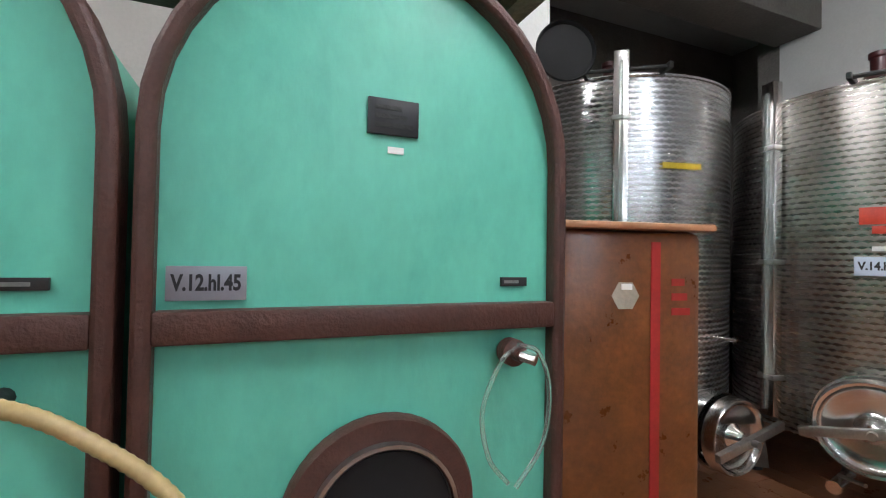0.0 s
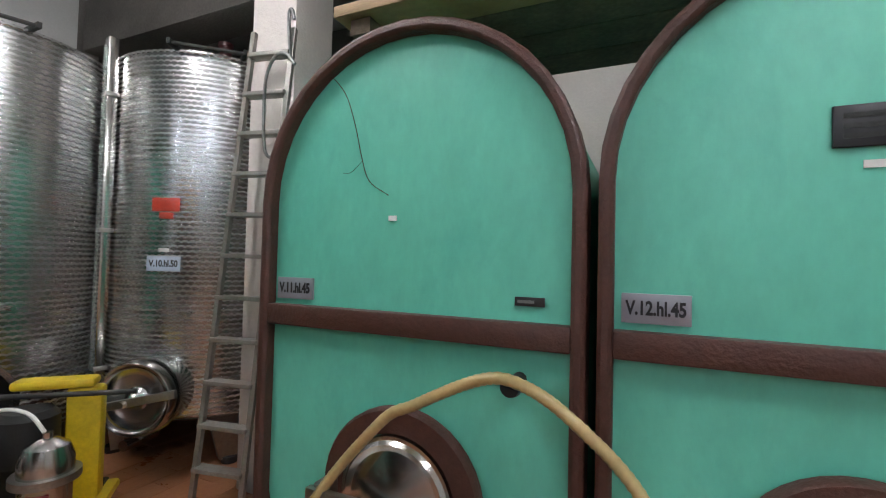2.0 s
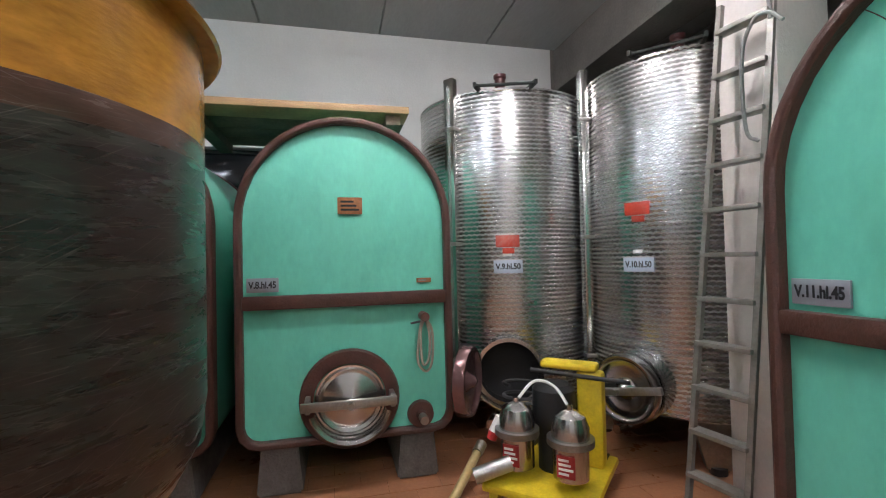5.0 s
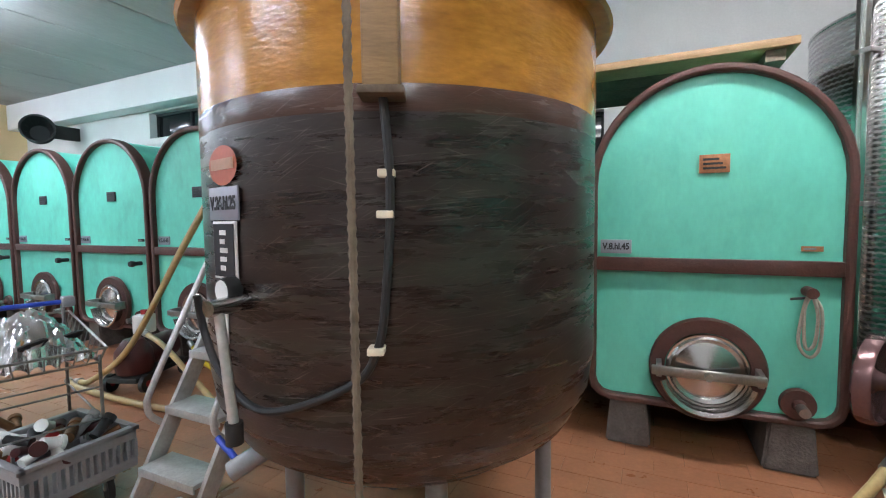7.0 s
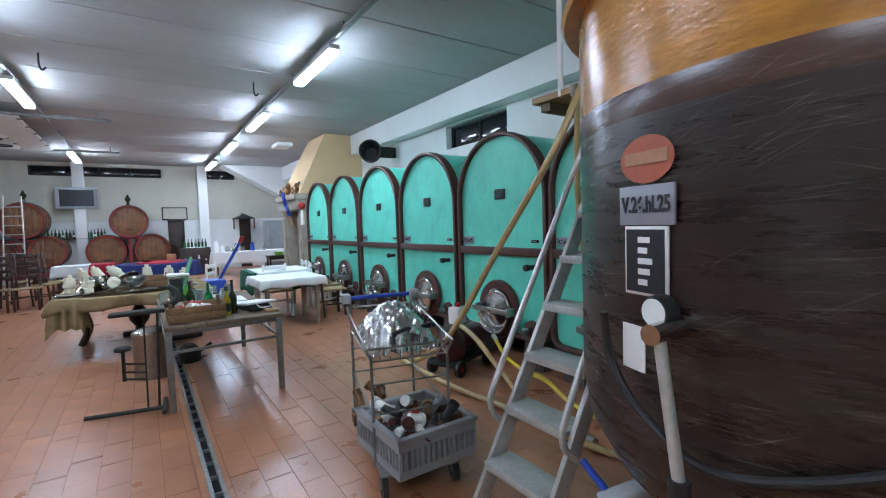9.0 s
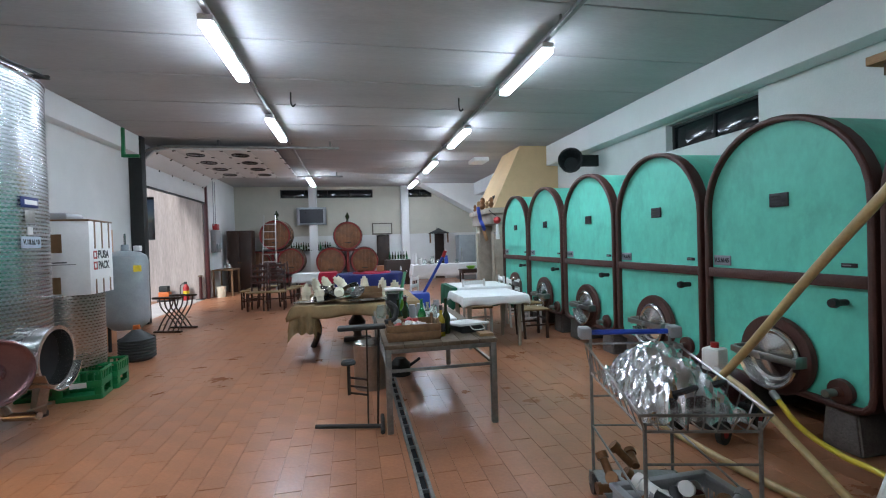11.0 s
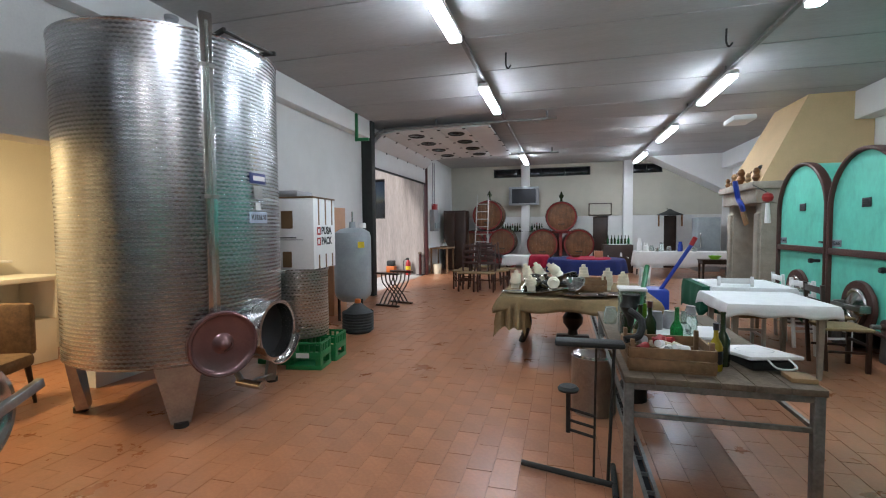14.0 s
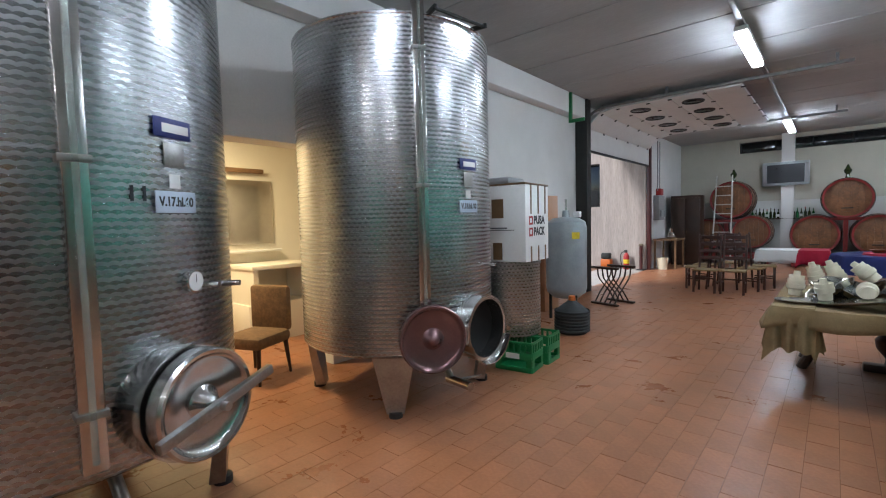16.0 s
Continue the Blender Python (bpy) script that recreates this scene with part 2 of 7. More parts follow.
    hood=mat("ochre_plaster", (0.70, 0.50, 0.28), 0.85, dark=0.88, scale=2, bump=0.1),
    fabric=mat("brown_upholstery", (0.23, 0.13, 0.06), 0.9, dark=0.55, scale=14, grain=40, bump=0.25),
    wicker=mat("dark_wicker", (0.03, 0.035, 0.035), 0.6, dark=0.5, scale=30, bump=0.3),
    clear=mat("clear_tube", (0.75, 0.85, 0.8), 0.15, dark=0.95, bump=0, trans=0.85),
    bottle_green=mat("green_glass", (0.02, 0.32, 0.07), 0.08, dark=0.95, bump=0, trans=0.5),
    bottle_dark=mat("dark_olive_glass", (0.02, 0.03, 0.01), 0.07, dark=0.95, bump=0),
    bottle_yellow=mat("yellow_liquor", (0.55, 0.42, 0.03), 0.1, dark=0.95, bump=0, trans=0.4),
    lime=mat("lime_plastic", (0.25, 0.65, 0.03), 0.4, bump=0),
    maroon=mat("maroon_enamel", (0.07, 0.015, 0.015), 0.35, dark=0.7, bump=0.05),
    panel_white=mat("door_panel_white", (0.68, 0.68, 0.67), 0.5, dark=0.88, scale=2, bump=0.04),
    bronze=mat("gilt_bronze", (0.25, 0.12, 0.05), 0.4, 0.6, dark=0.6, bump=0.2),
    tube=mat("tube_light", (0.82, 0.905, 1.0), 0.4, bump=0, emit=TUBE_POWER),
    screen=mat("tv_screen", (0.010, 0.011, 0.018), 0.3, bump=0),
)


def scratched(m, amount):
    """Fine slanting scuffs round a fibreglass wall, slightly paler than the skin."""
    nt = m.node_tree
    N, L = nt.nodes, nt.links
    skin = N["Principled BSDF"]
    tc = N.new("ShaderNodeTexCoord")
    sp = N.new("ShaderNodeSeparateXYZ")
    L.new(tc.outputs["Object"], sp.inputs["Vector"])
    an = N.new("ShaderNodeMath")
    an.operation = "ARCTAN2"
    L.new(sp.outputs["Y"], an.inputs[0])
    L.new(sp.outputs["X"], an.inputs[1])
    total = None
    for slant, lo in ((24, 0.62), (-13, 0.64), (4, 0.6)):
        cb = N.new("ShaderNodeCombineXYZ")
        L.new(an.outputs["Value"], cb.inputs["X"])
        L.new(sp.outputs["Z"], cb.inputs["Y"])
        mp = N.new("ShaderNodeMapping")
        mp.vector_type = "TEXTURE"
        mp.inputs["Rotation"].default_value = (0, 0, radians(slant))
        mp.inputs["Scale"].default_value = (0.5, 0.012, 1)
        L.new(cb.outputs["Vector"], mp.inputs["Vector"])
        nz = N.new("ShaderNodeTexNoise")
        nz.inputs["Scale"].default_value = 2.2
        nz.inputs["Detail"].default_value = 3
        L.new(mp.outputs["Vector"], nz.inputs["Vector"])
        mr = N.new("ShaderNodeMapRange")
        mr.inputs["From Min"].default_value, mr.inputs["From Max"].default_value = lo, lo + 0.16
        mr.inputs["To Max"].default_value = amount
        L.new(nz.outputs["Fac"], mr.inputs["Value"])
        if total is None:
            total = mr.outputs["Result"]
        else:
            ad = N.new("ShaderNodeMath")
            ad.operation = "ADD"
            L.new(total, ad.inputs[0])
            L.new(mr.outputs["Result"], ad.inputs[1])
            total = ad.outputs["Value"]
    mx = N.new("ShaderNodeMix")
    mx.data_type = "RGBA"
    L.new(total, mx.inputs["Factor"])
    L.new(skin.inputs["Base Color"].links[0].from_socket, mx.inputs["A"])
    mx.inputs["B"].default_value = (0.30, 0.26, 0.23, 1)
    L.new(mx.outputs["Result"], skin.inputs["Base Color"])
    return m


scratched(M["fibre"], 0.34)
scratched(M["fibre_mid"], 0.25)


# ---- mesh helpers ----
def bm_new():
    return bmesh.new()


def part(name, bm, material, parent=None, label="", smooth=35):
    me = bpy.data.meshes.new(name)
    bmesh.ops.recalc_face_normals(bm, faces=bm.faces[:])
    bm.to_mesh(me)
    bm.free()
    if smooth:
        me.polygons.foreach_set("use_smooth", [True] * len(me.polygons))
        me.set_sharp_from_angle(angle=radians(smooth))
    me.materials.append(M[material] if isinstance(material, str) else material)
    ob = new(name, me)
    if parent:
        ob.parent = parent
    if label:
        tagged(ob, label)
    return ob


def thing(name, m, label, category, group="", kind=""):
    ob = new(name)
    ob.empty_display_size = 0.1
    ob.matrix_basis = m
    return tagged(ob, label, category, group, kind)


def box(bm, x0, x1, y0, y1, z0, z1, bevel=0.0, m=None):
    vs = [bm.verts.new((x, y, z)) for z in (z0, z1) for y in (y0, y1) for x in (x0, x1)]
    fs = [bm.faces.new([vs[i] for i in q]) for q in ((0, 2, 3, 1), (4, 5, 7, 6), (0, 1, 5, 4), (2, 6, 7, 3), (0, 4, 6, 2), (1, 3, 7, 5))]
    if m is not None:
        bmesh.ops.transform(bm, matrix=m, verts=vs)
    if bevel:
        es = list({e for f in fs for e in f.edges})
        bmesh.ops.bevel(bm, geom=es, offset=bevel, segments=2, affect="EDGES", profile=0.5)
    return bm


def b1(x0, x1, y0, y1, z0, z1, bevel=0.0, m=None):
    return box(bm_new(), x0, x1, y0, y1, z0, z1, bevel, m)


def rod(bm, p, q, r, n=12, r2=None, caps=True):
    p, q = Vector(p), Vector(q)
    d = q - p
    m = Matrix.Translation((p + q) / 2) @ d.to_track_quat("Z", "Y").to_matrix().to_4x4()
    bmesh.ops.create_cone(bm, cap_ends=caps, segments=n, radius1=r, radius2=r if r2 is None else r2, depth=d.length, matrix=m)
    return bm


def r1(p, q, r, n=12, r2=None):
    return rod(bm_new(), p, q, r, n, r2)


def lathe(bm, prof, n=32, m=None, a0=0.0, a1=360.0):
    """Turns a profile of (radius, height) round z."""
    full = abs(a1 - a0) >= 359.9
    k = n if full else n + 1
    rings, allv = [], []
    for r, z in prof:
        if r < 1e-5:
            v = bm.verts.new((0, 0, z))
            rings.append([v] * k)
            allv.append(v)
        else:
            ring = [bm.verts.new((r * math.cos(radians(a0 + (a1 - a0) * i / n)), r * math.sin(radians(a0 + (a1 - a0) * i / n)), z)) for i in range(k)]
            rings.append(ring)
            allv += ring
    for a, b in zip(rings, rings[1:]):
        for i in range(n):
            j = (i + 1) % k
            f = []
            for v in (a[i], a[j], b[j], b[i]):
                if v not in f:
                    f.append(v)
            if len(f) > 2:
                bm.faces.new(f)
    if m is not None:
        bmesh.ops.transform(bm, matrix=m, verts=allv)
    return bm


def l1(prof, n=32, m=None):
    return lathe(bm_new(), prof, n, m)


def spline(pts, step=8):
    """Smooth points through pts."""
    p = [Vector(q) for q in pts]
    p = [p[0] * 2 - p[1]] + p + [p[-1] * 2 - p[-2]]
    out = []
    for i in range(1, len(p) - 2):
        for k in range(step):
            t = k / step
            a, b, c, d = p[i - 1:i + 3]
            out.append(0.5 * (2 * b + (c - a) * t + (2 * a - 5 * b + 4 * c - d) * t * t + (3 * b - a - 3 * c + d) * t ** 3))
    return out + [p[-2]]


def tube(bm, pts, r, n=10, rib=0.0, ribstep=0.012):
    pts = [Vector(p) for p in pts]
    if rib:
        q = [pts[0]]
        for a, b in zip(pts, pts[1:]):
            k = max(1, round((b - a).length / ribstep))
            q += [a.lerp(b, (i + 1) / k) for i in range(k)]
        pts = q
    prev, side = None, Vector((0, 0, 1))
    for i, p in enumerate(pts):
        d = (pts[min(i + 1, len(pts) - 1)] - pts[max(i - 1, 0)]).normalized()
        s = side - d * side.dot(d)
        if s.length < 0.05:
            s = d.orthogonal()
        s.normalize()
        side = s
        w = d.cross(s)
        rr = r + (rib if i % 2 else 0)
        ring = [bm.verts.new(p + (s * math.cos(2 * math.pi * k / n) + w * math.sin(2 * math.pi * k / n)) * rr) for k in range(n)]
        if prev:
            for k in range(n):
                bm.faces.new((prev[k], prev[(k + 1) % n], ring[(k + 1) % n], ring[k]))
        else:
            bm.faces.new(ring[::-1])
        prev = ring
    bm.faces.new(prev)
    return bm


def t1(pts, r, n=10, rib=0.0, step=8):
    return tube(bm_new(), spline(pts, step), r, n, rib)


def text(name, body, size, material, parent, m, width=None):
    cu = bpy.data.curves.new(name, "FONT")
    cu.body, cu.size, cu.align_x, cu.align_y, cu.extrude, cu.offset = body, size, "CENTER", "CENTER", 0.0008, 0.002 * size / 0.06
    ob = bpy.data.objects.new("text", cu)
    scene.collection.objects.link(ob)
    dg = bpy.context.evaluated_depsgraph_get()
    me = bpy.data.meshes.new_from_object(ob.evaluated_get(dg))
    bpy.data.objects.remove(ob)
    if width:
        w = max(v.co.x for v in me.vertices) - min(v.co.x for v in me.vertices)
        me.transform(Matrix.Diagonal((width / w, 1, 1, 1)))
    me.materials.clear()
    me.materials.append(M[material])
    o = new(name, me)
    o.parent = parent
    o.matrix_basis = m
    return o


def wall_x(name, x0, x1, y0, y1, z0, z1, material, label, holes=()):
    """A wall along y with rectangular holes (y0, y1, z0, z1), cut through."""
    bm = bm_new()
    ys = sorted({y0, y1, *[h[0] for h in holes], *[h[1] for h in holes]})
    for a, b in zip(ys, ys[1:]):
        zs = [z0]
        for h in sorted(holes, key=lambda q: q[2]):
            if h[0] <= a and b <= h[1]:
                zs += [h[2], h[3]]
        zs.append(z1)
        for c, d in zip(zs[::2], zs[1::2]):
            if d - c > 1e-4:
                box(bm, x0, x1, a, b, c, d)
    return tagged(part(name, bm, material, smooth=0), label, "wall", kind="structure")


def wall_y(name, y0, y1, x0, x1, z0, z1, material, label, holes=()):
    bm = bm_new()
    xs = sorted({x0, x1, *[h[0] for h in holes], *[h[1] for h in holes]})
    for a, b in zip(xs, xs[1:]):
        zs = [z0]
        for h in sorted(holes, key=lambda q: q[2]):
            if h[0] <= a and b <= h[1]:
                zs += [h[2], h[3]]
        zs.append(z1)
        for c, d in zip(zs[::2], zs[1::2]):
            if d - c > 1e-4:
                box(bm, a, b, y0, y1, c, d)
    return tagged(part(name, bm, material, smooth=0), label, "wall", kind="structure")


def single(name, bm, material, label, category, group="", kind="", smooth=35):
    return tagged(part(name, bm, material, smooth=smooth), label, category, group, kind)


# ---- structure ----
CEIL = 4.02
WX, EX, FY = -4.9, 5.1, -20.5
wall_x("wall_west", WX - 0.3, WX, FY, 2.9, 0, CEIL, "wall", "white plastered long wall with high dark windows", holes=[(-8.13, -6.3, 3.02, 3.47), (-2.0, -0.45, 2.15, 2.68)])
wall_x("wall_east", EX, EX + 0.3, FY, 3.3, 0, CEIL, "wall", "white plastered wall with a wide vehicle opening", holes=[(-5.6, -3.3, 0, 2.38), (-16.6, -12.2, 0, 3.55)])
wall_y("wall_south_upper", FY - 0.3, FY, WX - 0.3, EX + 0.3, 1.98, CEIL, "wall_beige", "cream panelled end wall with a high strip window", holes=[(-2.95, -1.88, 3.55, 3.9), (-0.4, 3.35, 3.55, 3.9)])
wall_y("wall_south_lower", FY - 0.3, FY + 0.004, WX - 0.3, EX + 0.3, 0, 1.976, "wall", "white lower part of the end wall", holes=[(-1.05, -0.5, 0, 1.95), (-3.45, -3.0, 0, 1.95)])
wall_y("wall_north", 4.4, 4.7, WX - 1.2, EX + 1.2, 0, CEIL, "wall_grey", "raw concrete rear wall")
wall_x("wall_north_bay_west", WX - 1.2, WX - 0.9, 2.9, 4.4, 0, CEIL, "wall_grey", "raw concrete side wall of the rear bay")
wall_x("wall_north_bay_east", EX + 0.9, EX + 1.2, 3.3, 4.4, 0, CEIL, "wall_grey", "raw concrete side wall of the rear bay")
wall_y("wall_bay_return_west", 2.9, 3.1, WX - 0.9, WX, 0, CEIL, "wall_grey", "raw concrete return wall")
wall_y("wall_bay_return_east", 3.3, 3.5, EX, EX + 0.9, 0, CEIL, "wall_grey", "raw concrete return wall")
wall_y("wall_mezzanine_back", 3.6, 3.75, -0.9, 1.75, 0, CEIL, "wall_rear", "white plastered wall behind the tanks")

bm = bm_new()
y = FY - 0.3
while y < 4.7:
    y2 = min(y + 1.27, 4.7)
    box(bm, WX - 1.2, EX + 1.2, y + 0.008, y2 - 0.008, CEIL, CEIL + 0.2, 0.01)
    y = y2
box(bm, WX - 1.2, EX + 1.2, FY - 0.3, 4.7, CEIL + 0.03, CEIL + 0.3)
single("ceiling", bm, "ceiling", "pale grey precast concrete slab ceiling with joints", "ceiling", kind="structure", smooth=0)
single("beam_north", b1(WX - 0.9, EX + 0.9, 2.95, 3.35, 3.5, CEIL - 0.004, 0.01), "wall_grey", "dark raw concrete cross beam", "beam", kind="structure")
single("beam_west", b1(WX, WX + 0.32, FY, -2.6, 3.5, CEIL - 0.004, 0.01), "trim", "white painted beam along the wall", "beam", kind="structure")
single("beam_east", b1(EX - 0.22, EX, -12.0, -0.5, 3.62, CEIL - 0.004, 0.01), "trim", "white painted beam along the wall", "beam", kind="structure")
for i, px in enumerate((2.05, -1.72)):
    single("pillar_south_%d" % (i + 1), b1(px - 0.16, px + 0.16, FY, FY + 0.3, 0, CEIL, 0.01), "trim", "white square pillar on the end wall", "pillar", kind="structure")
single("pillar_north_1", b1(-1.98, -1.62, 2.45, 2.8, 0, CEIL, 0.012), "wall_rear", "white plastered square pillar", "pillar", kind="structure")
single("pillar_north_2", b1(1.60, 1.95, 2.6, 2.95, 0, CEIL, 0.012), "wall", "white plastered square pillar", "pillar", kind="structure")
bm = bm_new()
vs = [[bm.verts.new((x, yy, z)) for x, z in ((-2.35, CEIL), (WX, CEIL), (WX, 2.65))] for yy in (FY + 0.02, FY + 1.0)]
bm.faces.new(vs[0]); bm.faces.new(vs[1][::-1])
for i in range(3):
    bm.faces.new((vs[0][i], vs[0][(i + 1) % 3], vs[1][(i + 1) % 3], vs[1][i]))
single("stair_soffit", bm, "trim", "white sloping underside of a stair at the end wall", "stair", kind="structure", smooth=0)


def high_window(name, axis, a0, a1, z0, z1, at, bars=1):
    w = thing(name, pose(0, 0, 0), "narrow high window with dark panes", "window", kind="structure")
    t = 0.035

    def bx(u0, u1, v0, v1, d0, d1):
        return b1(at + d0, at + d1, u0, u1, v0, v1, 0.004) if axis == "x" else b1(u0, u1, at + d0, at + d1, v0, v1, 0.004)
    for u0, u1, v0, v1 in ((a0, a1, z0, z0 + t), (a0, a1, z1 - t, z1), (a0, a0 + t, z0 + t, z1 - t), (a1 - t, a1, z0 + t, z1 - t)):
        part("window_frame", bx(u0, u1, v0, v1, -0.03, 0.03), "iron", w)
    n = bars + 1
    for i in range(n):
        u0, u1 = a0 + t + (a1 - a0 - 2 * t) * i / n, a0 + t + (a1 - a0 - 2 * t) * (i + 1) / n
        part("pane", bx(u0, u1, z0 + t, z1 - t, -0.01, 0.0), "glass_dark", w)
        if i:
            part("mullion", bx(u0 - 0.015, u0 + 0.015, z0 + t, z1 - t, -0.02, 0.02), "iron", w)


high_window("window_1", "x", -8.13, -6.3, 3.02, 3.47, WX - 0.16)
high_window("window_2", "x", -2.0, -0.45, 2.15, 2.68, WX - 0.16)
high_window("window_3", "y", -0.4, 3.35, 3.55, 3.9, FY - 0.16, 3)
high_window("window_4", "y", -2.95, -1.88, 3.55, 3.9, FY - 0.16)
for i, (a, b) in enumerate(((-1.05, -0.5), (-3.45, -3.0))):
    d = thing("door_%d" % (i + 1), pose(0, 0, 0), "dark doorway leaf set in the end wall", "door", kind="structure")
    part("door_leaf", b1(a, b, FY - 0.2, FY - 0.15, 0, 1.95, 0.004), "oak", d)
    part("door_handle", r1((a + 0.07, FY - 0.15, 1.0), (a + 0.07, FY - 0.08, 1.0), 0.012), "steel_dull", d)

# side room with warm light, behind the east wall
wall_x("wall_side_room_back", 7.2, 7.4, -7.2, -2.0, 0, 2.9, "yellow_wall", "warm lit plaster wall of the side room")
wall_y("wall_side_room_south", -7.4, -7.2, EX + 0.3, 7.4, 0, 2.9, "yellow_wall", "warm lit plaster wall of the side room")
wall_y("wall_side_room_north", -2.0, -1.8, EX + 0.3, 7.4, 0, 2.9, "yellow_wall", "warm lit plaster wall of the side room")
single("ceiling_side_room", b1(EX + 0.3, 7.4, -7.4, -1.8, 2.9, 3.0), "yellow_wall", "plain ceiling of the side room", "ceiling", kind="structure")
lamp = new("side_room_lamp", bpy.data.lights.new("side_room_lamp", "AREA"))
lamp.data.energy, lamp.data.color, lamp.data.size = WARM_POWER, (1.0, 0.77, 0.43), 0.5
lamp.matrix_world = look((6.3, -4.4, 2.85), (6.3, -4.4, 0))

# outside yard
single("ground", b1(EX + 0.3, 400, -300, 300, -0.32, -0.02), "ground", "pale paved yard outside the opening", "ground", kind="structure")
single("threshold", b1(EX, EX + 1.2, -16.6, -12.2, -0.02, 0.002, 0.002), "ground", "pale worn concrete threshold", "threshold", kind="structure")
wall_y("yard_wall", -17.0, -16.64, EX + 0.3, 9.5, -0.02, 6.0, "board", "board-marked weathered concrete wall outside", holes=[(6.5, 7.35, 1.9, 3.25)])
high_window("window_5", "y", 6.5, 7.35, 1.9, 3.25, -16.8, 0)

# added sheet that keeps the sunlit white reveal from showing as a bright strip
single("gate_jamb", b1(EX + 0.004, EX + 0.3, -16.598, -16.57, 0.004, 3.54, 0.004), "board", "added concrete-coloured strip covering the sunlit reveal of the opening", "jamb", kind="structure")

# drain channel in the floor
d = thing("floor_drain", pose(0, 0, 0), "narrow steel slot drain set in the tiled floor", "drain", kind="structure")
for a, b in ((0.064, 0.088), (0.132, 0.156)):
    part("edge_strip", b1(a, b, -12.5, -1.2, -0.01, 0.004, 0.001), "zinc", d)
part("channel", b1(0.088, 0.132, -12.5, -1.2, -0.06, -0.03), "dark", d)
for a, b in ((0.033, 0.063), (0.157, 0.197)):
    part("edging_tile", b1(a, b, -20.4, 4.3, -0.02, 0.0), "tile", d)
k = -12.4
while k < -1.3:
    part("bridge", b1(0.088, 0.132, k, k + 0.012, -0.02, 0.002), "zinc", d)
    k += 0.21

# ---- arched cement tanks ----
def arch(w, z0, z1, inset=0.0, n=20, r=0.14):
    """Outline of a tank front: rounded foot corners, half-round head; (across, up)."""
    h = w / 2 - inset
    zc = z1 - w / 2
    b = z0 + inset
    q = max(0.02, r - inset)
    pts = [(-h + q - q * math.cos(radians(a)), b + q - q * math.sin(radians(a))) for a in (0, 30, 60, 90)]
    pts += [(h - q + q * math.sin(radians(a)), b + q - q * math.cos(radians(a))) for a in (0, 30, 60, 90)]
    pts += [(h * math.cos(radians(180 * i / n)), zc + h * math.sin(radians(180 * i / n))) for i in range(n + 1)]
    return pts


def prism(bm, pts, y0, y1):
    a = [bm.verts.new((x, y0, z)) for x, z in pts]
    b = [bm.verts.new((x, y1, z)) for x, z in pts]
    bm.faces.new(a)
    bm.faces.new(b[::-1])
    k = len(pts)
    for i in range(k):
        bm.faces.new((a[i], b[i], b[(i + 1) % k], a[(i + 1) % k]))
    return bm


def band(bm, outer, inner, y0, y1):
    k = len(outer)
    rings = [[bm.verts.new((x, y, z)) for x, z in p] for p, y in ((outer, y0), (inner, y0), (inner, y1), (outer, y1))]
    for a, b in zip(rings, rings[1:] + rings[:1]):
        for i in range(k):
            j = (i + 1) % k
            bm.faces.new((a[i], a[j], b[j], b[i]))
    return bm


def bars(parent, x0, x1, z0, z1, y, rows, material, name="print_line"):
    """Unreadable small print as plain bars."""
    h = (z1 - z0) / (2 * rows)
    for i in range(rows):
        part(name, b1(x0, x0 + (x1 - x0) * (0.7 + 0.3 * ((i * 7) % 3) / 2), y - 0.002, y, z1 - h * (2 * i + 1.5), z1 - h * (2 * i + 0.5)), material, parent, smooth=0)


FRONT = pose(0, 0, 0, 90, 0, 0)


def manhole(t, cx, cz, r, open_door, flip=1):
    part("flange", l1([(r * 0.72, 0), (r * 0.72, 0.045), (r * 0.97, 0.045), (r, 0.03), (r, 0)], 40, pose(cx, 0, cz) @ FRONT), "brown", t, "raised brown painted round collar")
    if open_door:
        part("neck", l1([(r * 0.72, 0.075), (r * 0.76, 0.075), (r * 0.76, 0.0), (r * 0.70, 0.0), (r * 0.70, 0.07)], 40, pose(cx, 0, cz) @ FRONT), "steel_dull", t)
        # flat black disc, painting the shade of the tank's inside
        part("opening", l1([(0, 0.052), (r * 0.70, 0.052)], 32, pose(cx, 0, cz) @ FRONT), "dark", t, "black disc painted as the shade in an open manhole")
        part("hinge", b1(cx + r * 0.72, cx + r * 0.95, -0.13, -0.05, cz - 0.12, cz - 0.06, 0.01), "steel_dull", t)
        return
    dr = part("manhole_door", l1([(0, 0.105), (r * 0.1, 0.10), (r * 0.3, 0.085), (r * 0.55, 0.062), (r * 0.62, 0.07), (r * 0.66, 0.055), (r * 0.70, 0.055), (r * 0.70, 0.0)], 40, pose(cx, 0, cz) @ FRONT), "steel", t, "polished domed stainless door")
    part("crossbar", b1(cx - r * 0.95, cx + r * 0.9, -0.165, -0.135, cz - 0.025, cz + 0.03, 0.006), "steel_dull", dr)
    part("clamp_screw", r1((cx, -0.09, cz), (cx, -0.2, cz), 0.022), "steel_dull", dr)
    for s in (-1, 1):
        part("bracket", b1(cx + s * r * 0.82 - 0.015, cx + s * r * 0.82 + 0.015, -0.15, -0.03, cz - 0.04, cz + 0.045, 0.004), "steel_dull", dr)
    lip = bm_new()
    lathe(lip, [(r * 0.71, 0.04), (r * 0.73, 0.13), (r * 0.80, 0.14), (r * 0.83, 0.13)], 24, pose(cx, 0, cz) @ FRONT, 195, 345)
    part("drip_lip", lip, "steel", t, "bent stainless drip lip")


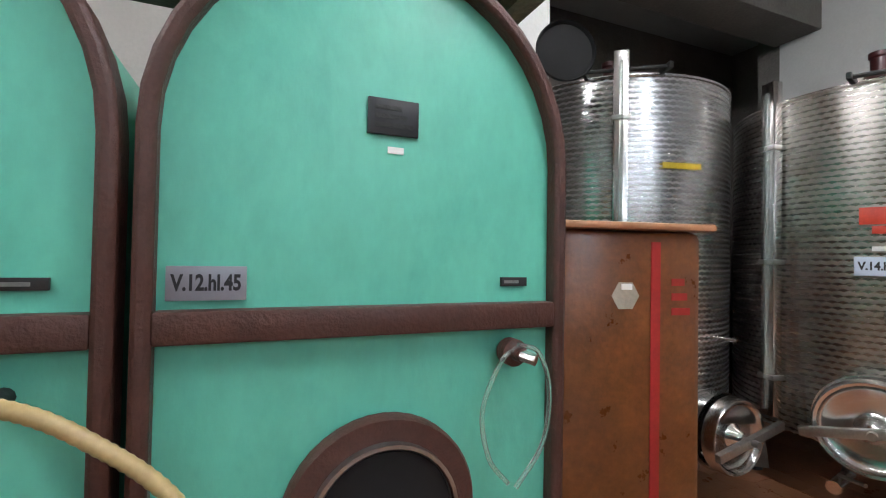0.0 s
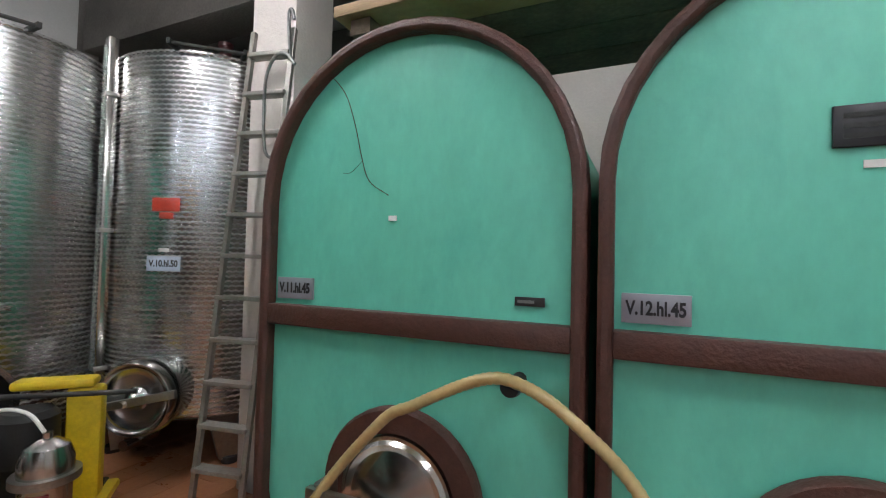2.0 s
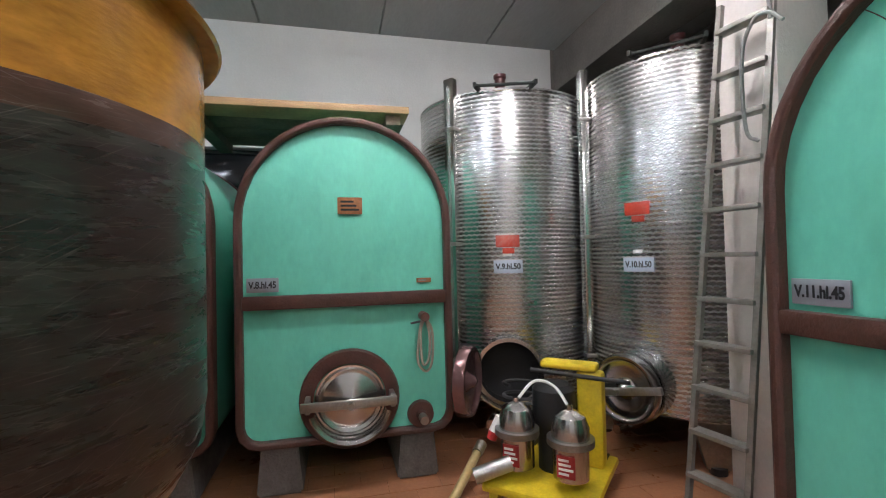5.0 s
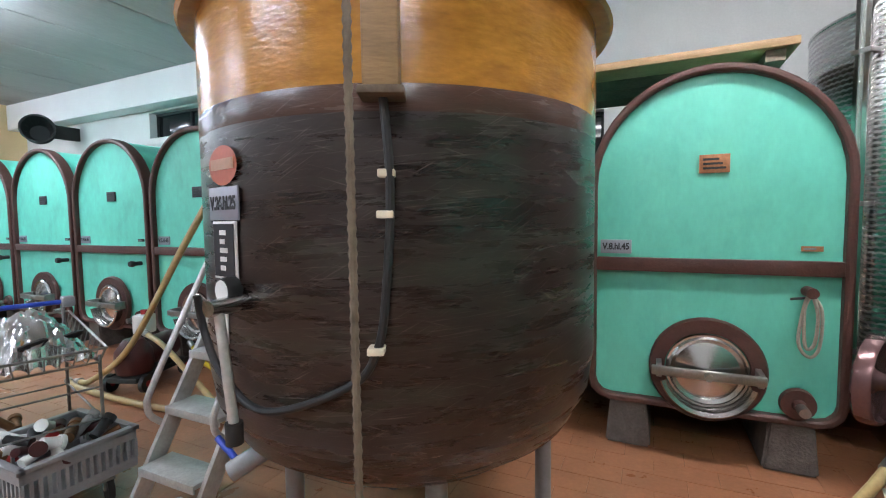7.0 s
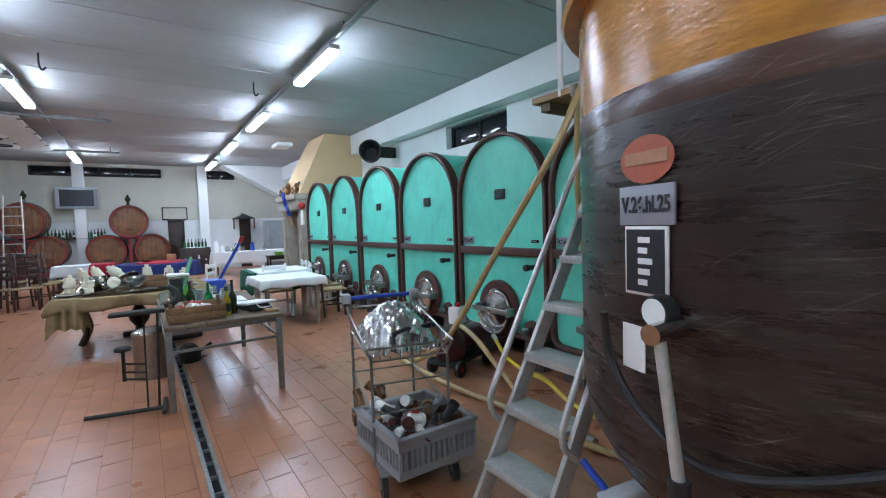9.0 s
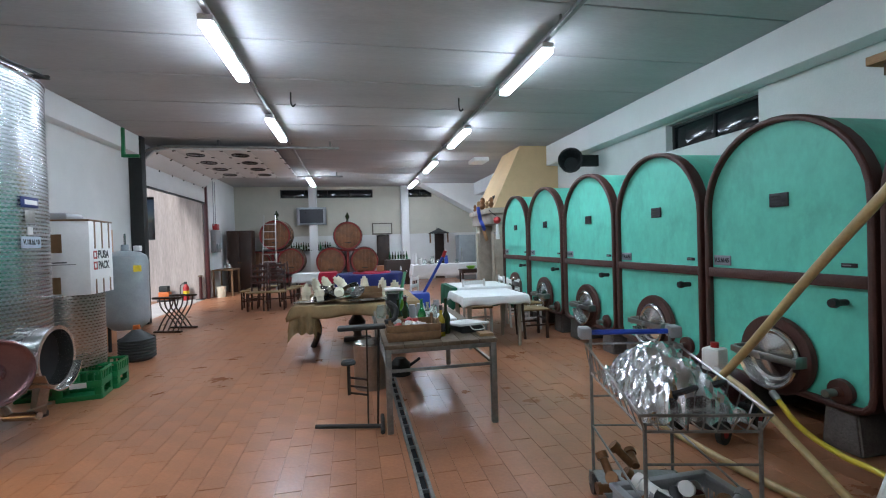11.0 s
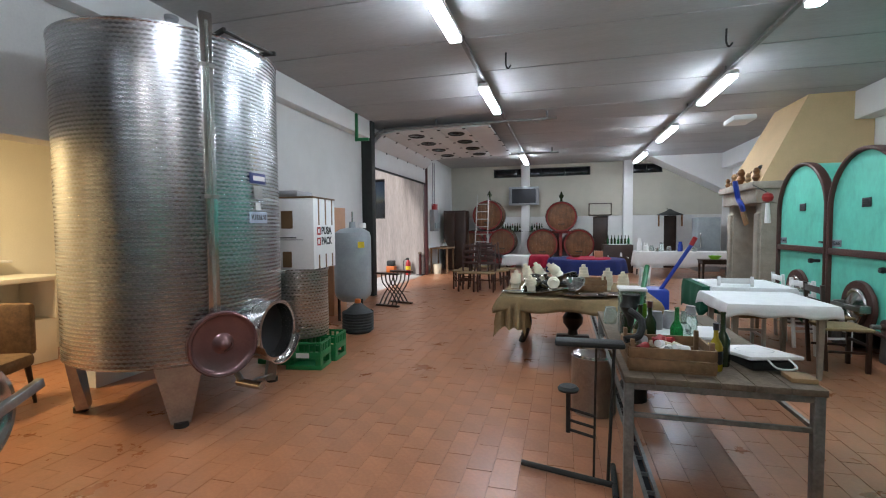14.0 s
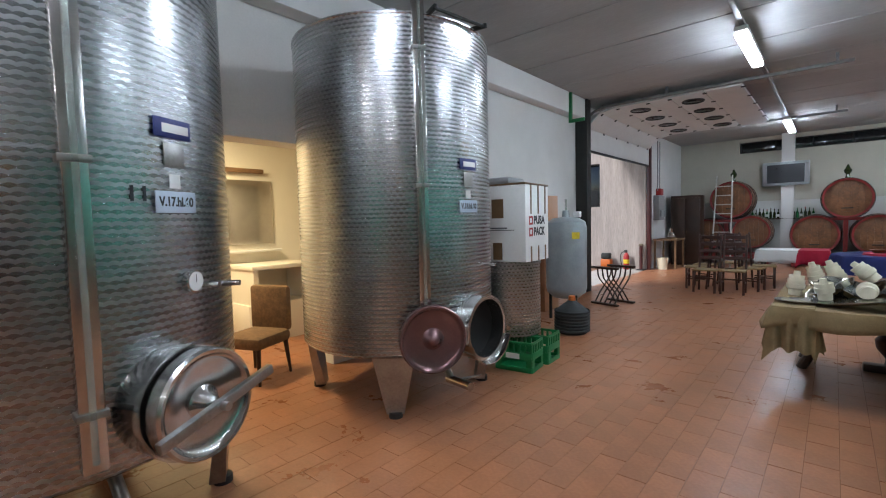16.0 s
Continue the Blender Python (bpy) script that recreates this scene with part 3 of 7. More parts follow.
def arched_tank(m, number, paint, w=1.43, z0=0.3, z1=2.47, depth=1.85, open_door=False, plate="ink", valve=True, spigot=True, label="", hole=(0.0, 0.575, 0.318), gauge_pipe=False):
    t = thing("wine_tank", m, label or "teal painted cement wine tank with brown frame on blocks", "wine tank", "arched teal wine tanks")
    out, inn = arch(w, z0, z1), arch(w, z0, z1, 0.047)
    part("body", prism(bm_new(), arch(w, z0, z1, 0.02), 0.02, depth), paint, t)
    fr = part("frame", band(bm_new(), out, inn, -0.035, 0.09), "brown", t, "brown painted raised rim")
    md = fr.modifiers.new("soft", "BEVEL")
    md.width, md.segments, md.limit_method = 0.015, 2, "ANGLE"
    h = w / 2 - 0.07
    part("crossband", b1(-h - 0.025, h + 0.025, -0.03, 0.05, 1.166, 1.252, 0.008), "brown", t)
    part("rear_rim", band(bm_new(), out, inn, depth - 0.1, depth + 0.01), "brown", t)
    manhole(t, *hole, open_door)
    lb = part("number_plate", b1(-h - 0.002, -h + 0.188, 0.008, 0.019, 1.275, 1.365, 0.001), "plate", t, "grey tank number plate")
    text("number", number, 0.058, "ink", lb, pose(-h + 0.093, 0.006, 1.32, 90, 0, 0), 0.165)
    pl = plate and part("maker_plate", b1(-0.06, 0.10, 0.006, 0.019, 1.77, 1.88, 0.002), plate, t, "small embossed maker plate")
    pl and bars(pl, -0.04, 0.08, 1.785, 1.865, 0.006, 3, "black" if plate != "ink" else "iron")
    sp = part("small_plate", b1(h - 0.165, h - 0.065, 0.008, 0.019, 1.305, 1.335, 0.001), "copper" if plate == "copper" else "black", t)
    bars(sp, h - 0.155, h - 0.075, 1.31, 1.33, 0.008, 1, "zinc")
    if spigot:
        k = part("tap_stub", r1((h - 0.145, 0.02, 1.06), (h - 0.145, -0.07, 1.06), 0.024), "black", t)
        part("tap_knob", l1([(0, 0), (0.03, 0), (0.036, 0.02), (0.03, 0.05), (0, 0.055)], 16, pose(h - 0.145, -0.06, 1.06) @ FRONT), "black", k)
    if gauge_pipe:
        gp = part("level_pipe", r1((h - 0.15, -0.06, 1.04), (h - 0.16, -0.06, 0.5), 0.007, 8), "steel", t, "thin chrome level pipe")
        part("pipe_cock", r1((h - 0.26, -0.06, 0.82), (h - 0.13, -0.06, 0.83), 0.012, 8), "iron", gp)
    if valve:
        v = part("outlet_valve", l1([(0, 0.08), (0.03, 0.08), (0.035, 0.04), (0.085, 0.035), (0.09, 0)], 24, pose(h - 0.16, 0, 0.43) @ FRONT), "brown", t, "round outlet flange with tap")
        part("outlet_pipe", r1((h - 0.16, 0.0, 0.43), (h - 0.16, -0.16, 0.43), 0.028), "steel_dull", v)
    for s in (-1, 1):
        bm = bm_new()
        box(bm, s * (w / 2 - 0.25) - 0.14, s * (w / 2 - 0.25) + 0.14, 0.0, depth - 0.1, 0.0, z0 + 0.02)
        for vv in bm.verts:
            if vv.co.z > 0.1:
                vv.co.x = s * (w / 2 - 0.25) + (vv.co.x - s * (w / 2 - 0.25)) * 0.78
        bmesh.ops.bevel(bm, geom=bm.edges[:], offset=0.015, segments=2, affect="EDGES")
        part("concrete_block", bm, "concrete", t, "rough concrete support block")
    return t


TX = -2.84
centres = [-10.17, -8.70, -7.20, -5.71, -4.22, -2.75, -1.15, 0.35]
for i, cy in enumerate(centres):
    arched_tank(pose(TX, cy, 0, 0, 0, 90), "V.%d.hl.45" % (i + 1), "teal_worn" if i < 6 else "teal", plate="copper" if i == 7 else "ink", spigot=i != 7, gauge_pipe=i == 5,
                z1=2.405 if i > 5 else 2.49, w=1.38 if i > 5 else 1.44,
                label="weathered teal cement wine tank with dark stains, brown frame" if i < 6 else "clean teal cement wine tank with brown frame on blocks")
NY = 1.86
arched_tank(pose(-0.51, NY, 0), "V.11.hl.45", "teal", w=1.356, plate="", z1=2.36, hole=(0.03, 0.585, 0.325), label="teal wine tank with a hairline crack in its head")
arched_tank(pose(0.84, NY, 0), "V.12.hl.45", "teal", w=1.28, z1=2.355, hole=(0.0, 0.64, 0.292), open_door=True, valve=False, spigot=False, label="teal wine tank with an open manhole")
crack = thing("paint_crack", pose(0, 0, 0), "dark branching crack in the teal paint", "crack")
part("crack_line", tube(bm_new(), spline([(-0.90, 1.877, 2.24), (-0.80, 1.877, 2.13), (-0.745, 1.877, 1.99), (-0.71, 1.877, 1.86), (-0.67, 1.877, 1.76), (-0.58, 1.877, 1.70)], 5), 0.0018, 5), "brown", crack)
part("crack_branch", tube(bm_new(), spline([(-0.71, 1.877, 1.84), (-0.76, 1.877, 1.80), (-0.8, 1.877, 1.80)], 5), 0.0010, 5), "iron", crack)
single("paper_dot", b1(-0.575, -0.54, 1.874, 1.879, 1.60, 1.62), "paper", "small white paper scrap on the tank front", "sticker")
single("paper_sticker", b1(0.845, 0.895, 1.874, 1.879, 1.715, 1.735), "paper", "small white sticker below the maker plate", "sticker")

c = thing("hose_coil", pose(TX, 0.84, 1.08, 0, 0, 90), "coiled clear sampling hose hung on a tank tap", "hose")
part("loop", t1([(0, -0.06, 0), (0.05, -0.06, -0.1), (0.045, -0.06, -0.3), (0, -0.06, -0.36), (-0.05, -0.06, -0.28), (-0.03, -0.06, -0.08), (0, -0.06, -0.01), (0.03, -0.07, -0.12), (0.02, -0.07, -0.28), (-0.02, -0.07, -0.3), (-0.03, -0.07, -0.1), (0, -0.07, 0)], 0.009), "stone", c)
part("peg", r1((0, 0.02, 0), (0, -0.09, 0), 0.03), "brown", c)
part("tap_lever", r1((0, -0.03, -0.03), (-0.09, -0.05, -0.04), 0.008), "black", c)
g = thing("level_tube", pose(1.27, NY, 1.09), "clear plastic level hose looped from a brass tap", "hose")
part("tap", l1([(0, 0.09), (0.022, 0.09), (0.024, 0.05), (0.045, 0.045), (0.045, 0)], 20, pose(0, 0, 0) @ FRONT), "brown", g)
part("nut", r1((0, -0.08, 0), (0.03, -0.12, -0.01), 0.02, 8), "steel", g)
part("clear_loop", t1([(0.0, -0.06, 0.02), (-0.06, -0.06, -0.02), (-0.125, -0.06, -0.17), (-0.10, -0.06, -0.32), (-0.03, -0.06, -0.41)], 0.008), "clear", g)
part("clear_tail", t1([(0.0, -0.06, 0.03), (0.08, -0.06, 0.0), (0.125, -0.06, -0.13), (0.10, -0.06, -0.30), (0.0, -0.06, -0.43)], 0.008), "clear", g)


def plank_deck(m, sx, sy, n, label):
    t = thing("plank_deck", m, label, "plank deck")
    for i in range(n):
        part("plank", b1(0, sx, sy * i / n + 0.004, sy * (i + 1) / n - 0.004, 0, 0.05, 0.004), "wood_grey" if i else "wood", t)
    for x in (0.06, sx - 0.16):
        part("bearer", b1(x, x + 0.1, 0.05, sy, -0.07, -0.001), "wood_grey", t)
    return t


plank_deck(pose(-3.15, -0.75, 2.50, 0, 0, 90), 1.55, 1.1, 4, "rough timber boards laid across the tank tops").location.x = -2.98
plank_deck(pose(-0.92, 1.93, 2.50), 2.5, 0.95, 4, "dark timber boards above the rear tanks")

# ---- stainless tanks ----
SC = {0.75: scaled_steel("scaled_steel_small", (0.56, 0.55, 0.54), 0.24, 0.75), 0.93: scaled_steel("scaled_steel_large", (0.47, 0.475, 0.485), 0.26, 0.89), 1: scaled_steel("scaled_steel_rusty", (0.46, 0.43, 0.40), 0.28, 0.75, 0.8)}


def door_lid(bm, r, m):
    return lathe(bm, [(0, 0.09), (r * 0.07, 0.088), (r * 0.17, 0.07), (r * 0.24, 0.035), (r * 0.32, 0.022), (r * 0.6, 0.03), (r * 0.8, 0.035), (r * 0.86, 0.045), (r * 0.9, 0.06), (r * 0.96, 0.064), (r, 0.05), (r, -0.01), (r * 0.96, -0.02), (0, -0.02)], 44, m)


def steel_tank(x, y, r, z0, z1, face, number, mats, man, label, pipe=-25, gauge=False, bar=True, hl_band=1.6, badge=None, tag=0, legs=20, dz=0.27, gz=1.1, marks=False):
    """face: heading of the front in degrees (0 is +x)."""
    t = thing("steel_tank", pose(x, y, 0), label, "steel tank", "stainless wine tanks")
    part("shell", l1([(0, z0 - 0.03), (r * 0.6, z0 - 0.02), (r - 0.02, z0), (r, z0 + 0.02), (r, hl_band - 0.02), (r + 0.004, hl_band - 0.018), (r + 0.004, hl_band + 0.018), (r, hl_band + 0.02), (r, z1 - 0.02), (r + 0.006, z1 - 0.015), (r + 0.006, z1), (r - 0.01, z1 + 0.004), (0, z1 + 0.10)], 72), mats, t)

    def at(a, d, z):
        return (d * math.cos(radians(face + a)), d * math.sin(radians(face + a)), z)

    def out(a, z, d=r):
        return Matrix.Translation(at(a, d, z)) @ Matrix.Rotation(radians(face + a + 90), 4, "Z")
    part("level_pipe", b1(-0.045, 0.045, -0.075, -0.01, z0 + 0.08, z1 + 0.12, 0.008, out(pipe, 0)), "steel", t, "tall square stainless level guard")
    part("level_glass", rod(bm_new(), at(pipe, r + 0.08, z0 + 0.12), at(pipe, r + 0.08, z1 + 0.05), 0.012), "clear", t)
    for zz in (z0 + 0.3, (z0 + z1) / 2, z1 - 0.3):
        part("pipe_clip", b1(-0.055, 0.055, -0.085, 0.0, zz, zz + 0.03, 0.004, out(pipe, 0)), "steel_dull", t)
    for k in range(4):
        a = legs + 90 * k
        bm = bm_new()
        box(bm, -0.2, 0.2, 0.0, 0.05, 0.03, z0 + 0.16, 0, out(a, 0, r - 0.02))
        inv = out(a, 0, r - 0.02)
        for v in bm.verts:
            if v.co.z < 0.1:
                lc = inv.inverted() @ v.co
                lc.x *= 0.35
                lc.y += 0.06 + (0.04 if lc.y > 0.02 else 0)
                v.co = inv @ lc
        lg = part("leg", bm, "steel_dull", t, "tapered folded stainless leg")
        part("foot", rod(bm_new(), at(a, r - 0.1, 0), at(a, r - 0.1, 0.045), 0.055, 16), "black", lg)
    part("vent_valve", l1([(0, 0.0), (0.055, 0), (0.055, 0.08), (0.085, 0.1), (0.085, 0.15), (0.05, 0.17), (0.05, 0.26), (0.06, 0.27), (0.06, 0.3), (0, 0.3)], 20, pose(0, 0, z1 + 0.10)), "maroon" if number.endswith("50") else "grey_plastic", t, "plastic breather valve on the lid")
    if bar:
        b = part("ladder_hook_bar", rod(bm_new(), at(-14, r + 0.09, z1 + 0.005), at(17, r + 0.09, z1 + 0.005), 0.013, 8), "iron", t, "hooked rail for a ladder")
        for a in (-14, 17):
            part("rail_arm", b1(-0.012, 0.012, -0.12, 0.05, z1 - 0.012, z1 + 0.024, 0.003, out(a, 0)), "iron", b)
    a0, zm, rm, how = man
    M0 = Matrix.Translation(at(a0, r - 0.03, zm)) @ Matrix.Rotation(radians(face + a0 + 90), 4, "Z") @ FRONT
    mk = part("manhole_neck", l1([(rm * 0.9, 0.0), (rm * 0.9, 0.17), (rm * 1.02, 0.17), (rm * 1.02, 0.14), (rm * 0.97, 0.13), (rm * 0.97, 0.0)], 40, M0), "steel", t)
    # black disc across the neck in place of a shaded hollow
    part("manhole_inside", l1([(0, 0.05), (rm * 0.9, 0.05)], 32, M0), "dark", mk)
    if how == "closed":
        part("manhole_lid", door_lid(bm_new(), rm * 0.98, M0 @ pose(0, 0, 0.21)), "steel", mk, "polished domed round lid")
        part("lid_bar", b1(-rm * 1.18, rm * 1.28, -0.024, 0.024, 0.31, 0.345, 0.006, M0 @ pose(0, 0, 0, 0, 0, 12)), "steel_dull", mk)
        part("lid_screw", rod(bm_new(), M0 @ Vector((0, 0, 0.25)), M0 @ Vector((0, 0, 0.38)), 0.02), "steel_dull", mk)
    else:
        hinge = M0 @ pose(-rm * 1.05, 0, 0.16)
        s = how
        part("manhole_lid", door_lid(bm_new(), rm * 0.98, hinge @ pose(0, 0, 0, 0, s, 0) @ pose(-rm * 1.02, 0, 0.0)), "copper_lid" if rm > 0.24 else "steel", mk, "open domed manhole lid, stained purple inside" if rm > 0.24 else "open domed manhole lid")
        part("lid_hinge", rod(bm_new(), hinge @ Vector((0, -0.07, 0)), hinge @ Vector((0, 0.07, 0)), 0.018), "steel_dull", mk)
        lip = bm_new()
        lathe(lip, [(rm * 1.0, 0.10), (rm * 1.06, 0.22), (rm * 1.1, 0.22)], 20, M0, 200, 340)
        part("drip_lip", lip, "steel", mk)
    part("sample_tap", rod(bm_new(), at(a0 + 14, r, zm + 0.5), at(a0 + 14, r + 0.1, zm + 0.5), 0.014), "steel", t)
    part("drain_pipe", rod(bm_new(), at(a0 - 10, r * 0.6, z0), at(a0 - 10, r * 0.85, 0.22), 0.03), "steel_dull", t)
    dp = part("drain_valve", rod(bm_new(), at(a0 - 10, r * 0.8, 0.22), at(a0 - 10, r + 0.1, 0.22), 0.035), "steel", t)
    part("valve_lever", rod(bm_new(), at(a0 - 10, r, 0.26), at(a0 - 2, r + 0.1, 0.28), 0.01), "steel_dull", dp)
    m1 = out(tag, 0)
    lz = 1.62 if number.endswith("60") else 1.34
    lb = part("number_plate", b1(-0.11, 0.11, -0.012, -0.004, lz, lz + 0.1, 0.001, m1), "labelblue", t, "pale tank number plate")
    text("number", number, 0.06, "ink", lb, m1 @ pose(0, -0.013, lz + 0.05, 90, 0, 0), 0.19)
    if badge == "blue":
        p = part("badge", b1(-0.1, 0.1, -0.012, -0.004, lz + 0.345, lz + 0.435, 0.002, m1), "navy_ink", t, "blue maker badge")
        part("badge_mark", b1(-0.06, 0.085, -0.015, -0.012, lz + 0.37, lz + 0.41, 0.001, m1), "paper", p)
        part("data_plate", b1(-0.055, 0.055, -0.012, -0.004, lz + 0.215, lz + 0.325, 0.001, m1), "steel_dull", t)
        part("paper_scrap", b1(-0.03, 0.03, -0.008, -0.004, lz + 0.115, lz + 0.18, 0.001, m1), "paper", t)
    else:
        part("red_label", b1(-0.09, 0.09, -0.012, -0.004, lz + dz, lz + dz + 0.09, 0.001, m1), "red_label", t, "worn orange-red maker label")
        part("red_label_tail", b1(-0.04, 0.05, -0.012, -0.004, lz + dz - 0.05, lz + dz - 0.008, 0.001, m1), "red_label", t)
        part("paper_scrap", b1(-0.04, 0.03, -0.008, -0.004, lz + 0.13, lz + 0.155, 0.001, m1), "paper", t)
    if gauge:
        gg = part("thermometer", l1([(0, 0.035), (0.05, 0.035), (0.055, 0.03), (0.055, 0)], 28, out(tag + 4, gz) @ FRONT), "steel", t)
        part("dial", l1([(0, 0.037), (0.047, 0.037)], 24, out(tag + 4, gz) @ FRONT), "paper", gg, "white thermometer dial")
        part("needle", b1(-0.002, 0.002, -0.039, -0.0375, -0.005, 0.035, 0, out(tag + 4, gz)), "ink", gg)
    if marks:
        for da in (-13, -9.6):
            text("painted_digit", "1", 0.09, "ink", t, out(tag + da, 1.70) @ pose(0, -0.004, 0, 90, 0, 0))
        part("sample_cock", rod(bm_new(), at(tag + 22, r, 1.24), at(tag + 22, r + 0.1, 1.24), 0.016), "steel", t)
    return t


steel_tank(4.09, -5.67, 0.886, 0.5, 3.12, 170, "V.18.hl.60", SC[0.93], (11, 0.67, 0.265, -35), "large scaled stainless wine tank with an open manhole", pipe=-21, legs=-37, badge="blue", tag=8, hl_band=1.80)
steel_tank(4.09, -3.12, 0.886, 0.5, 3.12, 180, "V.17.hl.60", SC[0.93], (20, 0.76, 0.255, "closed"), "large scaled stainless wine tank with a closed round door", pipe=-1, badge="blue", tag=25, legs=62, gauge=True, hl_band=1.85, gz=1.288, marks=True)
steel_tank(-3.78, 1.80, 0.75, 0.35, 2.77, -20, "V.9.hl.50", SC[0.75], (0, 0.62, 0.245, 77), "scaled stainless wine tank with an open manhole", pipe=-31, tag=1, hl_band=1.62, dz=0.20)
steel_tank(-2.92, 3.02, 0.75, 0.35, 2.84, -48, "V.10.hl.50", SC[0.75], (-17, 0.56, 0.235, "closed"), "scaled stainless wine tank beside a pillar", pipe=-55, tag=-16, hl_band=1.66, dz=0.40)
steel_tank(2.99, 3.28, 0.80, 0.4, 2.53, -128, "V.13.hl.50", SC[0.75], (38, 0.42, 0.22, "closed"), "scaled stainless wine tank behind a brown tank", pipe=0, tag=105)
steel_tank(4.2, 2.15, 0.80, 0.4, 2.38, -150, "V.14.hl.50", SC[1], (-8, 0.6, 0.24, "closed"), "stainless wine tank streaked with rust stains", pipe=-41, tag=-6, gauge=True, gz=1.133)

single("yellow_scrap", b1(-0.13, 0.13, -0.012, -0.004, 1.955, 1.99, 0.001, pose(2.99, 3.28, 0) @ pose(0.80 * math.cos(radians(-101.5)), 0.80 * math.sin(radians(-101.5)), 0, 0, 0, -11.5)), "yellow", "torn yellow sticker on the steel tank", "sticker")

# ---- fibreglass vat ----
v = thing("fibreglass_vat", pose(-1.43, -0.95, 0), "amber fibreglass wine vat, dark wine inside, on legs", "wine vat")
R = 0.79
part("shell", l1([(0, 0.55), (0.3, 0.56), (0.55, 0.62), (0.70, 0.73), (0.77, 0.86), (R, 1.0), (R, 1.795)], 72), "fibre", v, "translucent wall dark with wine")
part("wine_line", l1([(R, 1.795), (R + 0.0006, 1.798), (R + 0.0006, 1.866), (R, 1.868)], 72), "fibre_mid", v, "purple-brown band at the old wine level")
part("upper_wall", l1([(R, 1.868), (R, 2.2), (R + 0.05, 2.2), (R + 0.06, 2.215), (R + 0.05, 2.23), (R - 0.03, 2.23), (R - 0.03, 1.9), (0, 1.9)], 72), "fibre_top", v, "amber wall above the wine")
for a in (40, 130, 220, 310):
    ca, sa = math.cos(radians(a)), math.sin(radians(a))
    ca, sa, up = (ca * 0.67, sa * 0.67, 0.85) if a == 130 else (ca * 0.5, sa * 0.5, 0.62)
    part("leg", r1((ca, sa, 0.0), (ca, sa, up), 0.04), "grey_plastic", v, "pipe leg")


def vat_at(deg, z, d=R):
    return pose(d * math.cos(radians(deg)), d * math.sin(radians(deg)), z, 0, 0, deg + 90)


AB = 26
bx = part("float_box", b1(-0.045, 0.045, -0.09, -0.005, 1.83, 2.32, 0.006, vat_at(AB, 0)), "wood", v, "pale wooden guard box")
part("box_cap", b1(-0.058, 0.058, -0.10, -0.005, 1.815, 1.835, 0.004, vat_at(AB, 0)), "wood_grey", bx)
pts = [vat_at(AB, 1.84, R + 0.05).translation, vat_at(AB + 1, 1.6, R + 0.04).translation, vat_at(AB, 1.35, R + 0.03).translation, vat_at(AB - 2, 1.165, R + 0.03).translation, vat_at(AB - 8, 1.06, R + 0.02).translation, vat_at(AB - 26, 0.97, R + 0.03).translation, vat_at(AB - 40, 1.04, R + 0.03).translation, vat_at(AB - 47, 1.15, R + 0.04).translation, vat_at(AB - 47, 1.28, R + 0.06).translation]
part("level_hose", t1(pts, 0.012), "black", v, "black level hose looping round the wall")
for zz, da in ((1.63, 0.3), (1.165, -2.2), (1.524, 0)):
    part("hose_clip", b1(-0.022, 0.022, -0.05, -0.002, zz - 0.010, zz + 0.010, 0.003, vat_at(AB + da, 0)), "candle", v)
rp = [(-0.40, -0.465, CEIL), (-0.395, -0.47, 3.0), (-0.388, -0.473, 2.0), (-0.392, -0.476, 1.4), (-0.40, -0.48, 0.62)]
single("hanging_rope", t1(rp, 0.007, 8, 0.0025), "wood_grey", "old twisted rope hanging beside the vat", "rope")
LB = -14
pl = part("number_plate", b1(-0.09, 0.09, -0.008, -0.002, 1.515, 1.615, 0.001, vat_at(LB, 0)), "plate", v, "grey tank number plate")
text("number", "V.26.hl.25", 0.056, "ink", pl, vat_at(LB, 1.565) @ pose(0, -0.0095, 0, 90, 0, 0), 0.16)
part("orange_label", l1([(0, 0.004), (0.1, 0.004)], 28, vat_at(LB, 1.68, R + 0.001) @ FRONT @ Matrix.Diagonal((0.88, 0.6, 1, 1))), "sticker", v, "faded orange oval sticker")
part("label_band", b1(-0.07, 0.07, -0.008, -0.005, 1.668, 1.70, 0, vat_at(LB, 0)), "lid_tan", v)
bk = part("contents_board", b1(-0.07, 0.07, -0.009, -0.002, 1.335, 1.512, 0.001, vat_at(LB, 0)), "paper", v, "black contents board with white bars for a torn label")
part("board_face", b1(-0.062, 0.062, -0.012, -0.009, 1.343, 1.504, 0, vat_at(LB, 0)), "ink", bk)
# uneven white bars stand in for a jagged torn label
for i in range(5):
    part("chalk_mark", b1(-0.02, 0.01 + 0.008 * (i % 3), -0.014, -0.012, 1.362 + i * 0.027, 1.377 + i * 0.027, 0, vat_at(LB, 0)), "paper", bk)
part("paper_note", b1(-0.06, 0.02, -0.006, -0.002, 1.13, 1.25, 0, vat_at(LB - 2, 0)), "paper", v)
th = part("thermometer", l1([(0, 0.06), (0.035, 0.06), (0.04, 0.05), (0.04, 0.02), (0.012, 0.02), (0.012, 0)], 24, vat_at(LB + 5, 1.31) @ FRONT), "black", v)
part("dial", l1([(0, 0.062), (0.033, 0.062)], 24, vat_at(LB + 5, 1.31) @ FRONT), "paper", th, "white thermometer dial")
lv = part("tap_lever", rod(bm_new(), vat_at(LB + 8, 1.27, R + 0.1).translation, vat_at(LB + 11, 0.95, R + 0.1).translation, 0.014), "alu", v, "long chrome lever with black grip")
part("tap_body", rod(bm_new(), vat_at(LB + 7, 1.275, R - 0.02).translation, vat_at(LB + 8, 1.275, R + 0.13).translation, 0.024), "steel", lv)
